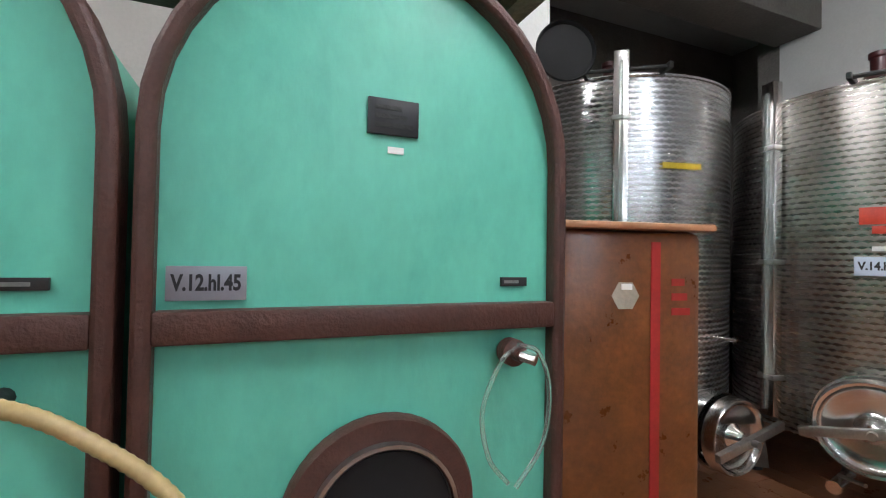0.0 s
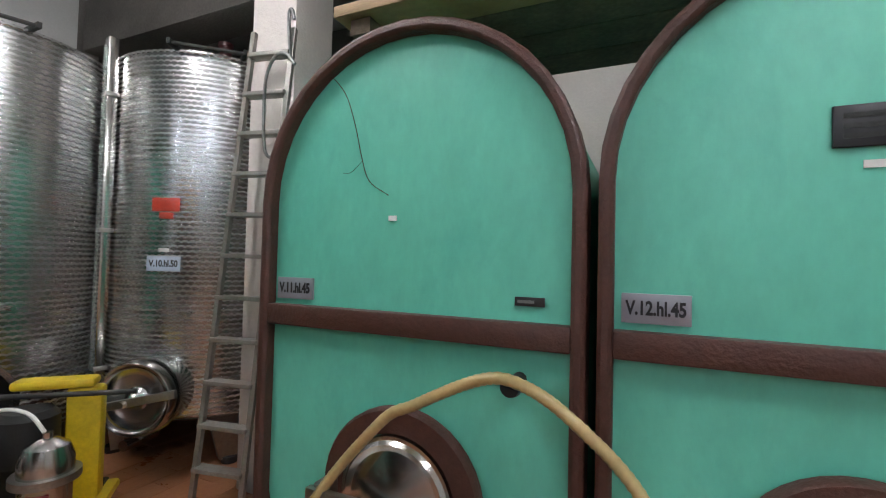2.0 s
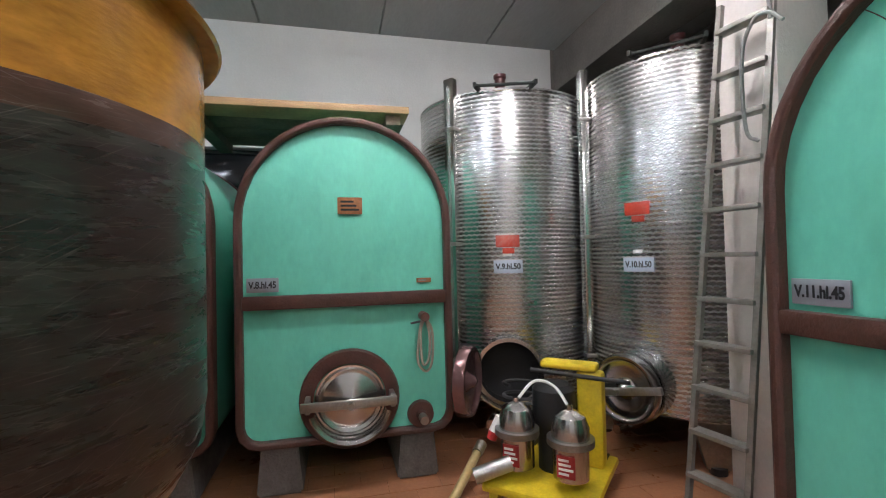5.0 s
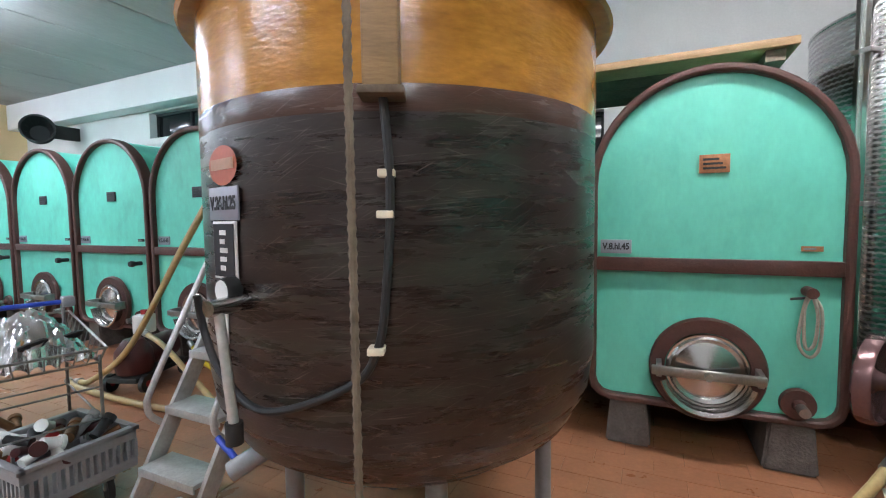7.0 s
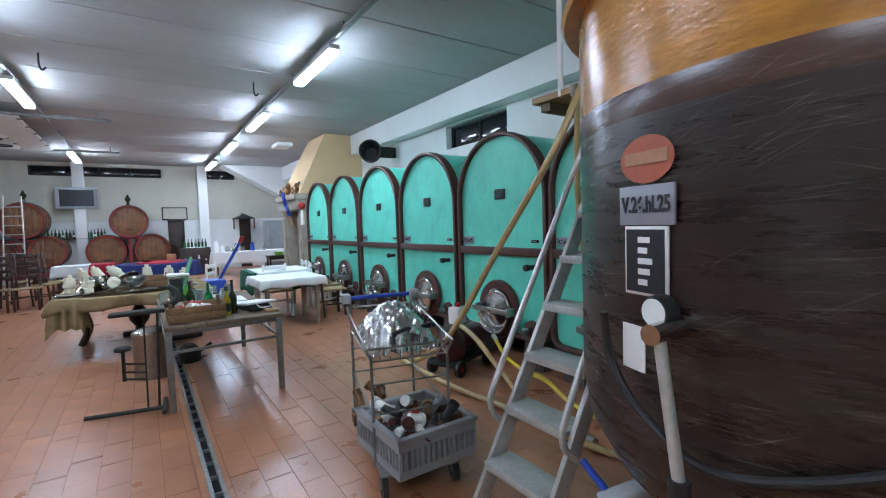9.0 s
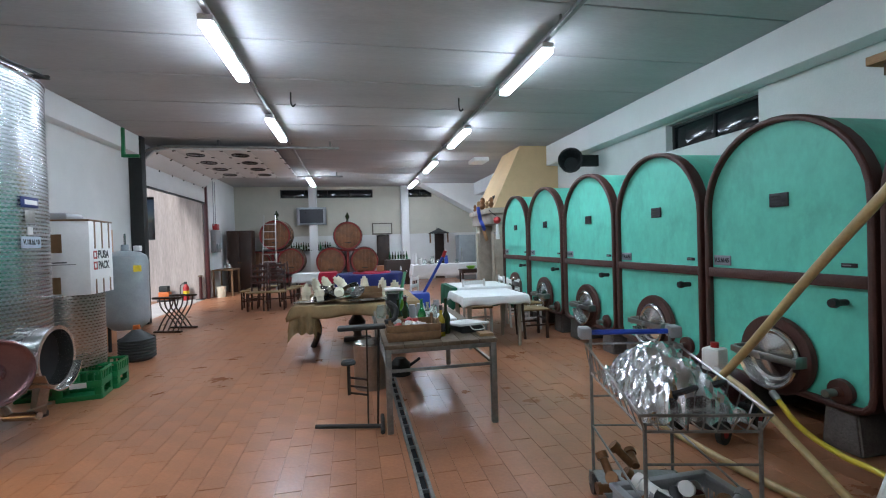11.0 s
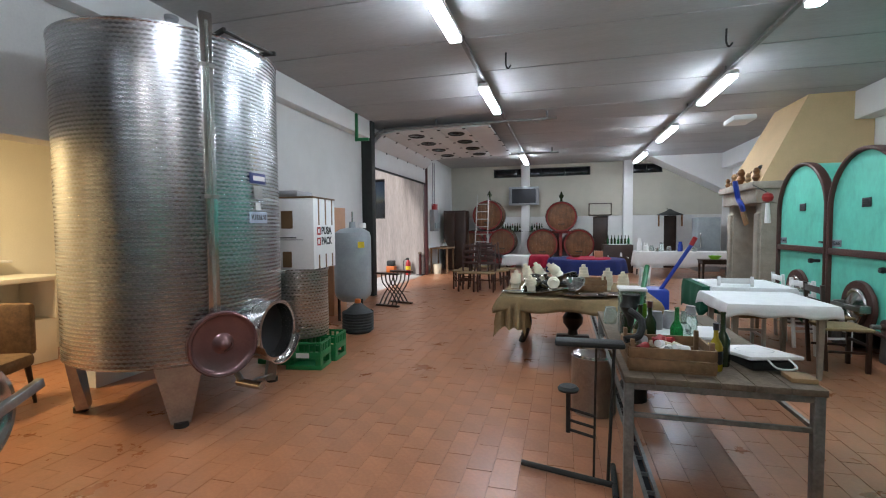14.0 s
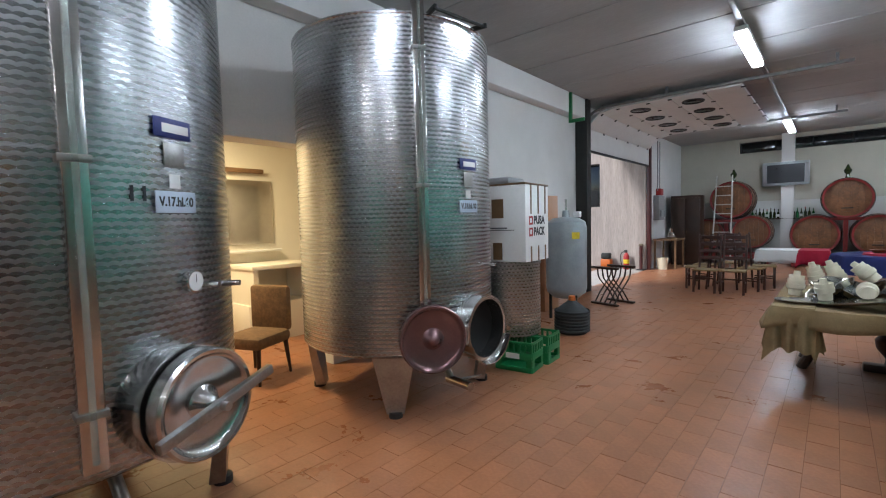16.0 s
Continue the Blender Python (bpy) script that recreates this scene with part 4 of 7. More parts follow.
part("grip", rod(bm_new(), vat_at(LB + 11, 0.96, R + 0.1).translation, vat_at(LB + 11, 0.90, R + 0.1).translation, 0.024), "black", lv)
dv = part("bottom_valve", rod(bm_new(), vat_at(-44, 0.64, 0.5).translation, vat_at(-44, 0.52, 0.74).translation, 0.04), "grey_plastic", v)
part("blue_lever", rod(bm_new(), vat_at(-44, 0.54, 0.70).translation, vat_at(-52, 0.62, 0.80).translation, 0.014), "blue", dv)
fn = thing("plastic_funnel", pose(-0.98, -1.92, 0), "translucent white plastic funnel standing on the floor", "funnel")
part("cone", l1([(0.02, 0.24), (0.02, 0.14), (0.085, 0.06), (0.09, 0.0), (0.08, 0.0), (0.075, 0.055), (0.012, 0.13), (0.012, 0.24)], 24), "paper", fn)

# ---- access ladder with platform by the tanks ----
ld = thing("step_ladder", pose(0, 0, 0), "worn aluminium step ladder leaning at the tank tops", "ladder")
p0, p1 = Vector((-0.98, 0, 0.02)), Vector((-2.42, 0, 2.5))
for yy in (-2.31, -1.87):
    bm = bm_new()
    d = p1 - p0
    ang = math.atan2(d.z, -d.x)
    box(bm, -d.length / 2, d.length / 2, -0.014, 0.014, -0.045, 0.045, 0.004, Matrix.Translation(((p0.x + p1.x) / 2, yy, (p0.z + p1.z) / 2)) @ Matrix.Rotation(ang, 4, "Y"))
    st = part("stile", bm, "alu", ld)
    part("rubber_foot", b1(p0.x - 0.06, p0.x + 0.06, yy - 0.03, yy + 0.03, 0, 0.05, 0.006), "black", st)
    off = Vector((0.13, 0, 0.12))
    hr = [p0.lerp(p1, 0.16), p0.lerp(p1, 0.17) + off * 0.8, p0.lerp(p1, 0.24) + off, p0.lerp(p1, 0.6) + off, p0.lerp(p1, 1.0) + off, p0.lerp(p1, 1.25) + off]
    part("handrail", t1([(q.x, yy - (0.03 if yy < -2.2 else -0.03), q.z) for q in hr], 0.017), "alu", ld, "bent tubular handrail")
for k in range(9):
    q = p0.lerp(p1, 0.1 + 0.105 * k)
    tr = part("tread", b1(q.x - 0.085, q.x + 0.085, -2.295, -1.885, q.z - 0.012, q.z + 0.012, 0.004), "alu", ld, "ribbed aluminium tread")
    part("tread_nosing", b1(q.x + 0.085, q.x + 0.095, -2.295, -1.885, q.z - 0.03, q.z + 0.012, 0.002), "alu", tr)
plank_deck(pose(-2.4, -3.25, 2.5, 0, 0, 90), 1.3, 0.55, 2, "timber board platform on top of the tanks")
single("support_pole", r1((-2.42, -2.95, 2.5), (-2.42, -2.95, CEIL), 0.022), "trim", "white painted steel pole up to the ceiling", "pole")

# ladder leaning on the rear pillar
l2 = thing("wall_ladder", pose(0, 0, 0), "grey aluminium ladder leaning beside the pillar", "ladder")
q0, q1 = Vector((-1.82, 2.17, 0.02)), Vector((-1.70, 2.36, 2.80))
sd = Vector((0.155, 0.03, 0))
for s in (-1, 1):
    st = part("stile", rod(bm_new(), q0 + sd * s, q1 + sd * s * 0.85, 0.02, 4), "alu_dull", l2)
    part("rubber_foot", b1(-0.035, 0.035, -0.03, 0.03, 0, 0.03, 0.004, Matrix.Translation((q0.x + sd.x * s, q0.y + sd.y * s, 0))), "black", st)
for k in range(11):
    f = 0.085 + 0.086 * k
    c_ = q0.lerp(q1, f)
    w_ = sd.length * (1 - 0.15 * f)
    part("tread", b1(-w_, w_, -0.04, 0.04, -0.012, 0.012, 0.003, Matrix.Translation(c_) @ Matrix.Rotation(math.atan2(sd.y, sd.x), 4, "Z")), "alu_dull", l2, "flat grooved tread")
part("hook_handle", t1([(-1.56, 2.25, 1.99), (-1.60, 2.22, 2.06), (-1.59, 2.2, 2.4), (-1.53, 2.2, 2.54), (-1.45, 2.2, 2.55), (-1.38, 2.2, 2.48)], 0.009), "zinc", l2, "bent grey tube hook")
part("top_hook", t1([(-1.57, 2.36, 2.6), (-1.57, 2.34, 2.85), (-1.54, 2.33, 2.88), (-1.52, 2.33, 2.82)], 0.01), "zinc", l2)

# ---- near corner: brown tank, filter pump, hoses ----
bt = thing("rectangular_vat", pose(2.02, 2.30, 0, 0, 0, -12), "rust-brown fibreglass bin with tan lid and red stripe", "storage vat")
part("body", b1(-0.345, 0.345, -0.30, 0.30, 0.0, 1.53, 0.04), "brown_fibre", bt)
part("lid", b1(-0.385, 0.385, -0.34, 0.34, 1.53, 1.562, 0.012), "lid_tan", bt, "flat tan lid")
part("red_stripe", b1(0.09, 0.135, -0.3035, -0.3, 0.06, 1.48, 0), "red", bt, "vertical red painted stripe")
part("round_sticker", l1([(0, 0.003), (0.065, 0.003)], 6, pose(-0.03, -0.30, 1.25) @ FRONT), "stone", bt)
part("sticker_label", b1(-0.05, 0.0, -0.306, -0.302, 1.275, 1.30), "paper", bt)
bars(bt, 0.19, 0.28, 1.15, 1.34, -0.3, 3, "red")
pan = thing("black_pan", pose(1.93, 2.45, 2.47, 0, 0, -18), "black round pan hung by the pillar above the tank", "pan")
part("disc", l1([(0, 0.01), (0.15, 0.0), (0.16, 0.03), (0.155, 0.035), (0.145, 0.012), (0, 0.02)], 32, FRONT), "dark", pan)
part("hanger", r1((0, 0.02, 0.0), (-0.03, 0.25, 0.05), 0.015), "black", pan)

fp = thing("filter_pump", pose(-2.42, 1.57, -0.0, 0, 0, 46), "yellow trolley pump with two stainless filter housings", "filter pump")
for x in (-0.16, 0.16):
    cn = part("filter_housing", l1([(0, 0.22), (0.10, 0.22), (0.10, 0.40), (0.125, 0.41), (0.125, 0.435), (0.105, 0.44), (0.105, 0.5), (0.085, 0.56), (0.04, 0.59), (0.02, 0.595), (0.02, 0.62), (0, 0.62)], 32, pose(x, -0.2, 0)), "steel", fp, "domed stainless housing")
    part("clamp_ring", l1([(0.10, 0.405), (0.132, 0.405), (0.132, 0.44), (0.10, 0.44)], 32, pose(x, -0.2, 0)), "steel_dull", cn)
    lb = part("warning_label", b1(x - 0.05, x + 0.05, -0.306, -0.298, 0.25, 0.37), "red", cn, "red and white warning label")
    bars(lb, x - 0.04, x + 0.04, 0.26, 0.36, -0.306, 4, "paper")
part("base", b1(-0.32, 0.32, -0.38, 0.35, 0.10, 0.15, 0.015), "yellow", fp, "yellow painted base plate")
part("mast", b1(0.12, 0.28, 0.10, 0.2, 0.15, 0.74, 0.02), "yellow", fp)
part("push_handle", b1(-0.11, 0.25, 0.08, 0.2, 0.74, 0.79, 0.02), "yellow", fp, "yellow push bar")
part("handle_arm", r1((-0.16, 0.07, 0.725), (0.45, 0.05, 0.715), 0.014), "black", fp)
part("motor", l1([(0, 0), (0.12, 0), (0.13, 0.03), (0.13, 0.22), (0.1, 0.25), (0, 0.26)], 24, pose(0.0, 0.02, 0.42)), "black", fp)
part("pump_body", l1([(0, 0), (0.1, 0), (0.1, 0.27), (0, 0.27)], 20, pose(0.0, 0.02, 0.15)), "iron", fp)
part("cable_coil", t1([(-0.2 + 0.16 * math.cos(i * 0.8), 0.1 + 0.14 * math.sin(i * 0.8), 0.42 + 0.01 * i) for i in range(22)], 0.011), "black", fp)
part("white_hose", t1([(-0.16, -0.2, 0.6), (-0.08, -0.1, 0.7), (0.05, -0.12, 0.69), (0.16, -0.2, 0.6)], 0.009), "paper", fp)
for x in (-0.24, 0.24):
    w = part("wheel", r1((x - 0.025, 0.28, 0.09), (x + 0.025, 0.28, 0.09), 0.09, 24), "black", fp)
    part("hub", r1((x - 0.028, 0.28, 0.09), (x + 0.028, 0.28, 0.09), 0.035, 16), "steel_dull", w)
for x in (-0.26, 0.26):
    part("foot", b1(x - 0.03, x + 0.03, -0.34, -0.28, 0, 0.1, 0.004), "yellow", fp)
part("coupling", r1((-0.16, -0.3, 0.27), (-0.34, -0.42, 0.2), 0.045), "steel_dull", fp)
part("red_plug", r1((-0.31, -0.2, 0.39), (-0.325, -0.21, 0.345), 0.033), "red", fp)
part("white_plug", r1((-0.28, -0.18, 0.48), (-0.31, -0.2, 0.39), 0.026, 12, 0.034), "paper", fp)


def hose(pts, r, material, label, rib=0.0):
    h = thing("hose", pose(0, 0, 0), label, "hose")
    part("tube", t1(pts, r, 12, rib), material, h)
    for a, b in ((pts[0], pts[1]), (pts[-1], pts[-2])):
        a, b = Vector(a), Vector(b)
        part("coupling", r1(a - (b - a).normalized() * 0.02, a + (b - a).normalized() * 0.06, r * 1.3), "steel_dull", h)
    return h


hose([(-0.70, 0.9, 0.03), (-0.78, 1.35, 0.2), (-0.77, 1.68, 0.53), (-0.50, 1.72, 0.88), (-0.358, 1.72, 0.97), (-0.13, 1.72, 1.082), (0.0, 1.72, 1.082), (0.15, 1.72, 1.0), (0.34, 1.70, 0.825), (0.46, 1.6, 0.56), (0.55, 1.5, 0.25), (0.75, 1.4, 0.035), (1.5, 1.35, 0.03), (2.2, 1.6, 0.03)], 0.018, "hose", "ribbed beige wine hose arching over a tank tap", 0.0022)
hose([(-2.75, 1.20, 0.2), (-2.62, 1.08, 0.12), (-2.3, 0.85, 0.035), (-1.9, 0.7, 0.03), (-1.5, 0.75, 0.03), (-1.0, 0.85, 0.03), (-0.7, 0.9, 0.03)], 0.028, "hose", "beige wine hose leading from the filter pump")
hose([(-2.0, -4.85, 0.03), (-2.0, -4.6, 0.08), (-2.0, -4.0, 0.46), (-2.0, -3.22, 1.36), (-2.05, -2.69, 2.03), (-2.3, -2.62, 2.52), (-2.6, -2.7, 2.56)], 0.026, "hose", "beige wine hose rising from the floor to the platform")
hose([(-1.98, -4.95, 0.03), (-1.92, -4.7, 0.03), (-1.9, -3.83, 0.03), (-1.97, -3.15, 0.03), (-2.0, -2.3, 0.03), (-2.2, -1.7, 0.03)], 0.026, "hose", "beige wine hose lying along the tiled floor")
hose([(-2.25, -4.2, 0.5), (-2.2, -3.85, 0.42), (-2.15, -3.4, 0.2), (-2.1, -3.0, 0.04), (-2.05, -2.4, 0.03)], 0.024, "hose", "beige wine hose sagging from a pump")
hose([(-2.55, -4.0, 0.35), (-2.5, -3.75, 0.2), (-2.52, -3.5, 0.12), (-2.45, -3.2, 0.14), (-2.4, -2.9, 0.06), (-2.35, -2.5, 0.03)], 0.02, "hose_yellow", "bright yellow hose curving in front of the tanks")
hose([(-2.3, -2.72, 2.50), (-2.36, -2.74, 2.3), (-2.42, -2.8, 2.05), (-2.5, -2.86, 1.7), (-2.58, -2.88, 1.3), (-2.64, -2.86, 0.95), (-2.64, -2.78, 0.5), (-2.55, -2.6, 0.12), (-2.4, -2.4, 0.03)], 0.024, "hose", "beige wine hose hanging from the platform edge")
wl = thing("wire_loop", pose(-2.4, -2.62, 2.22, 0, 0, 70), "thin dark wire loop hung under the platform", "wire")
part("loop", t1([(0, 0, 0.12), (0.07, 0, 0.05), (0.08, 0.02, -0.1), (0.0, 0.02, -0.2), (-0.06, 0, -0.08), (-0.03, 0, 0.06), (0.03, 0, 0.1), (0.1, 0, -0.02), (0.05, 0, -0.26)], 0.005, 6), "iron", wl)
part("hook", r1((0, 0, 0.1), (0, 0, 0.28), 0.006, 6), "iron", wl)

mp = thing("motor_pump", pose(-2.35, -4.3, 0, 0, 0, 20), "maroon wheeled wine pump with a plastic canister", "pump")
part("motor", r1((-0.25, 0, 0.3), (0.12, 0, 0.3), 0.13, 24), "maroon", mp)
part("gear_case", l1([(0, 0), (0.14, 0), (0.16, 0.08), (0.15, 0.2), (0.08, 0.3), (0, 0.32)], 24, pose(0.2, 0, 0.16)), "maroon", mp)
part("chassis", b1(-0.32, 0.36, -0.14, 0.14, 0.1, 0.15, 0.01), "iron", mp)
for x in (-0.24, 0.28):
    for yy in (-0.17, 0.17):
        w = part("wheel", r1((x, yy - 0.02, 0.08), (x, yy + 0.02, 0.08), 0.08, 20), "black", mp)
        part("hub", r1((x, yy - 0.024, 0.08), (x, yy + 0.024, 0.08), 0.03, 12), "red", w)
part("canister", b1(-0.02, 0.13, -0.07, 0.07, 0.48, 0.66, 0.02), "paper", mp, "white plastic canister")
part("canister_cap", r1((0.05, 0, 0.66), (0.05, 0, 0.70), 0.03), "red", mp)
part("canister_support", r1((0.05, 0, 0.4), (0.05, 0, 0.5), 0.04), "iron", mp)

# ---- trolley with foil and crate ----
ct = thing("wire_trolley", pose(-1.0, -3.2, 0, 0, 0, -15), "rusty wire trolley with a blue push bar", "trolley")
X0, X1, Y0, Y1 = -0.235, 0.235, -0.45, 0.40
for x in (X0, X1):
    part("front_upright", r1((x, Y1, 0.12), (x, Y1, 0.78), 0.009, 8), "zinc", ct)
    part("rear_upright", r1((x, Y0, 0.12), (x, Y0, 0.98), 0.010, 8), "zinc", ct)
for z in (0.14, 0.42, 0.60):
    for a, b in (((X0, Y0), (X1, Y0)), ((X0, Y0), (X0, Y1)), ((X1, Y0), (X1, Y1)), ((X0, Y1), (X1, Y1))):
        if z != 0.60 or a[1] == b[1]:
            part("rail", r1((a[0], a[1], z), (b[0], b[1], z), 0.006, 6), "zinc", ct)
for z, e in ((0.74, 0.0), (0.82, 0.03)):
    for a, b in (((X0 - e, Y0), (X1 + e, Y0)), ((X0 - e, Y0), (X0 - e, Y1 + e)), ((X1 + e, Y0), (X1 + e, Y1 + e)), ((X0 - e, Y1 + e), (X1 + e, Y1 + e))):
        part("basket_rail", r1((a[0], a[1], z + (0.1 if a[1] == Y0 and z > 0.8 else 0)), (b[0], b[1], z + (0.1 if b[1] == Y0 and z > 0.8 else 0)), 0.007, 6), "steel_dull", ct)
for k in range(9):
    x = X0 + (X1 - X0) * k / 8
    part("basket_wire", r1((x, Y0, 0.745), (x, Y1, 0.745), 0.004, 5), "steel_dull", ct)
    part("front_wire", r1((x, Y1, 0.74), (x * 1.12, Y1 + 0.03, 0.82), 0.004, 5), "steel_dull", ct)
for k in range(10):
    yy = Y0 + (Y1 - Y0) * k / 9
    for x, e in ((X0, -0.03), (X1, 0.03)):
        part("side_wire", r1((x, yy, 0.74), (x + e, yy, 0.9 - 0.08 * k / 9), 0.004, 5), "steel_dull", ct)
part("push_bar", r1((X0 - 0.03, Y0 - 0.02, 0.985), (X1 + 0.03, Y0 - 0.02, 0.985), 0.016), "blue", ct, "blue plastic push bar")
for x in (X0 - 0.03, X1 + 0.03):
    part("bar_end", b1(x - 0.035, x + 0.035, Y0 - 0.06, Y0 + 0.03, 0.95, 1.02, 0.012), "grey_plastic", ct)
for x, yy in ((X0 + 0.02, 0.52), (X1 - 0.02, 0.55), (X0, Y0), (X1, Y0)):
    w = part("caster", r1((x - 0.015, yy, 0.065), (x + 0.015, yy, 0.065), 0.065, 20), "black", ct)
    part("fork", b1(x - 0.025, x + 0.025, yy - 0.015, yy + 0.015, 0.06, 0.14, 0.003), "zinc", w)
part("chassis", b1(X0, X1, Y0, 0.58, 0.13, 0.145, 0.003), "zinc", ct)
bm = bm_new()
bmesh.ops.create_grid(bm, x_segments=26, y_segments=30, size=1.0)
for vv in bm.verts:
    x, yy = vv.co.x, vv.co.y
    hgt = 0.76 + 0.235 * max(0, (1 - x * x)) * (1 - yy * yy) ** 0.5 if abs(yy) < 1 else 0.75
    n = noise.noise(Vector((x * 6, yy * 7, 2))) + 0.6 * noise.noise(Vector((x * 14, yy * 15, 7)))
    vv.co = Vector((x * 0.23, 0.0 + yy * 0.36, hgt + 0.035 * n))
fl = tagged(part("foil_wrap", bm, "foil", smooth=0), "crumpled silver foil heaped up in a wire basket", "foil")
fl.matrix_basis = pose(-1.0, -3.2, 0.01, 0, 0, -15)
sm = fl.modifiers.new("thick", "SOLIDIFY")
sm.thickness = 0.004
for dx, dy in ((0.06, 0.25), (-0.12, 0.22)):
    single("black_ring", l1([(0.05, 0), (0.062, 0.012), (0.075, 0), (0.062, -0.012), (0.05, 0)], 24, pose(-0.97 + dx, -3.2 + dy, 0.865, 25, 10, 0)), "black", "black rubber gasket ring lying on foil", "gasket")
cr = thing("plastic_crate", pose(-0.935, -2.86, 0.15), "grey slotted plastic crate full of pipe fittings", "crate")
part("bottom", b1(-0.25, 0.25, -0.27, 0.27, 0.0, 0.012), "grey_plastic", cr)
for (a, b, c, d_) in ((-0.25, 0.25, -0.28, -0.265), (-0.25, 0.25, 0.265, 0.28), (-0.26, -0.245, -0.28, 0.28), (0.245, 0.26, -0.28, 0.28)):
    part("rim", b1(a - 0.012, b + 0.012, c - 0.012, d_ + 0.012, 0.205, 0.23, 0.004), "grey_plastic", cr)
    part("side_lower", b1(a, b, c, d_, 0.0, 0.05), "grey_plastic", cr)
    part("side_upper", b1(a, b, c, d_, 0.155, 0.205), "grey_plastic", cr)
    n = 14
    for k in range(n + 1):
        if b - a > d_ - c:
            u = a + (b - a) * k / n
            part("slat", b1(u - 0.007, u + 0.007, c, d_, 0.05, 0.155), "grey_plastic", cr, smooth=0)
        else:
            u = c + (d_ - c) * k / n
            part("slat", b1(a, b, u - 0.007, u + 0.007, 0.05, 0.155), "grey_plastic", cr, smooth=0)
rnd = random.Random(4)
for k in range(26):
    x, yy, z = rnd.uniform(-0.18, 0.18), rnd.uniform(-0.2, 0.2), 0.19 + rnd.uniform(0, 0.09)
    a, tl = rnd.uniform(0, 6.3), rnd.uniform(0.04, 0.09)
    dv = Vector((math.cos(a) * tl, math.sin(a) * tl, rnd.uniform(-0.03, 0.04)))
    q = Vector((-0.935 + x, -2.86 + yy, 0.13 + z))
    rr = rnd.uniform(0.018, 0.034)
    bm = tube(bm_new(), [q - dv, q + dv * 0.4, q + dv * 0.4, q + dv], rr, 12)
    rod(bm, q + dv * 0.6, q + dv * 1.05, rr * 1.25, 12)
    single("pipe_fitting", bm, rnd.choice(["grey_plastic", "paper", "black", "red", "zinc", "bronze", "maroon"]), "loose threaded pipe fitting in the grey crate", "pipe fitting", "fittings in the crate")
for k in range(9):
    q = Vector((-0.98 + rnd.uniform(-0.15, 0.15), -3.35 + rnd.uniform(-0.15, 0.1), 0.175 + 0.03 * (k % 4)))
    a = rnd.uniform(0, 6.3)
    dv = Vector((math.cos(a) * 0.08, math.sin(a) * 0.08, rnd.uniform(0, 0.1)))
    single("brass_fitting", rod(r1(q, q + dv, 0.024), q + dv, q + dv * 1.3, 0.034), "bronze" if k else "red", "dull brass hose fitting piled on the trolley", "pipe fitting", "brass fittings on the trolley")

# ---- steel work table with its clutter ----
tb = thing("work_table", pose(-0.195, -5.86, 0), "galvanised steel frame table with a worn board top", "table")
for x in (-0.45, 0.45):
    for yy in (-0.96, 0.96):
        part("leg", b1(x - 0.025, x + 0.025, yy - 0.025, yy + 0.025, 0, 0.70, 0.004), "zinc", tb)
for x in (-0.45, 0.45):
    part("apron", b1(x - 0.02, x + 0.02, -0.93, 0.93, 0.66, 0.70, 0.003), "zinc", tb)
    part("stretcher", b1(x - 0.012, x + 0.012, -0.93, 0.93, 0.50, 0.525, 0.003), "zinc", tb)
for yy in (-0.96, 0.96):
    part("apron", b1(-0.43, 0.43, yy - 0.02, yy + 0.02, 0.66, 0.70, 0.003), "zinc", tb)
    part("stretcher", b1(-0.43, 0.43, yy - 0.012, yy + 0.012, 0.50, 0.525, 0.003), "zinc", tb)
for k in range(6):
    part("board", b1(-0.48 + 0.16 * k + 0.002, -0.32 + 0.16 * k - 0.002, -1.0, 1.0, 0.70, 0.735, 0.004), "wood_grey", tb)
TZ = 0.736


def crate_box(m, sx, sy, h, label):
    t = thing("wooden_crate", m, label, "crate")
    part("bottom", b1(-sx / 2, sx / 2, -sy / 2, sy / 2, 0, 0.012), "crate", t)
    for k in range(2):
        z0, z1 = 0.014 + k * h / 2, 0.008 + (k + 1) * h / 2
        for s in (-1, 1):
            part("slat", b1(-sx / 2, sx / 2, s * sy / 2 - 0.007, s * sy / 2 + 0.007, z0, z1, 0.002), "crate", t)
            part("slat", b1(s * sx / 2 - 0.007, s * sx / 2 + 0.007, -sy / 2 + 0.008, sy / 2 - 0.008, z0, z1, 0.002), "crate", t)
    for sxx in (-1, 1):
        for syy in (-1, 1):
            part("corner_post", b1(sxx * (sx / 2 - 0.02) - 0.012, sxx * (sx / 2 - 0.02) + 0.012, syy * (sy / 2 - 0.02) - 0.012, syy * (sy / 2 - 0.02) + 0.012, 0, h + 0.05, 0.002), "crate", t)
    return t


crate_box(pose(0.02, -5.15, TZ), 0.45, 0.35, 0.13, "old pine crate with corks and odds and ends")
for k in range(14):
    a, q = rnd.uniform(0, 6.3), Vector((0.02 + rnd.uniform(-0.14, 0.14), -5.15 + rnd.uniform(-0.1, 0.1), TZ + 0.1 + rnd.uniform(0, 0.04)))
    dv = Vector((math.cos(a), math.sin(a), 0.2)) * rnd.uniform(0.025, 0.05)
    single("small_part", r1(q - dv, q + dv, rnd.uniform(0.012, 0.025), 10), rnd.choice(["paper", "wood", "red", "grey_plastic", "candle"]), "small loose part lying in the crate", "small part", "odds in the crate")


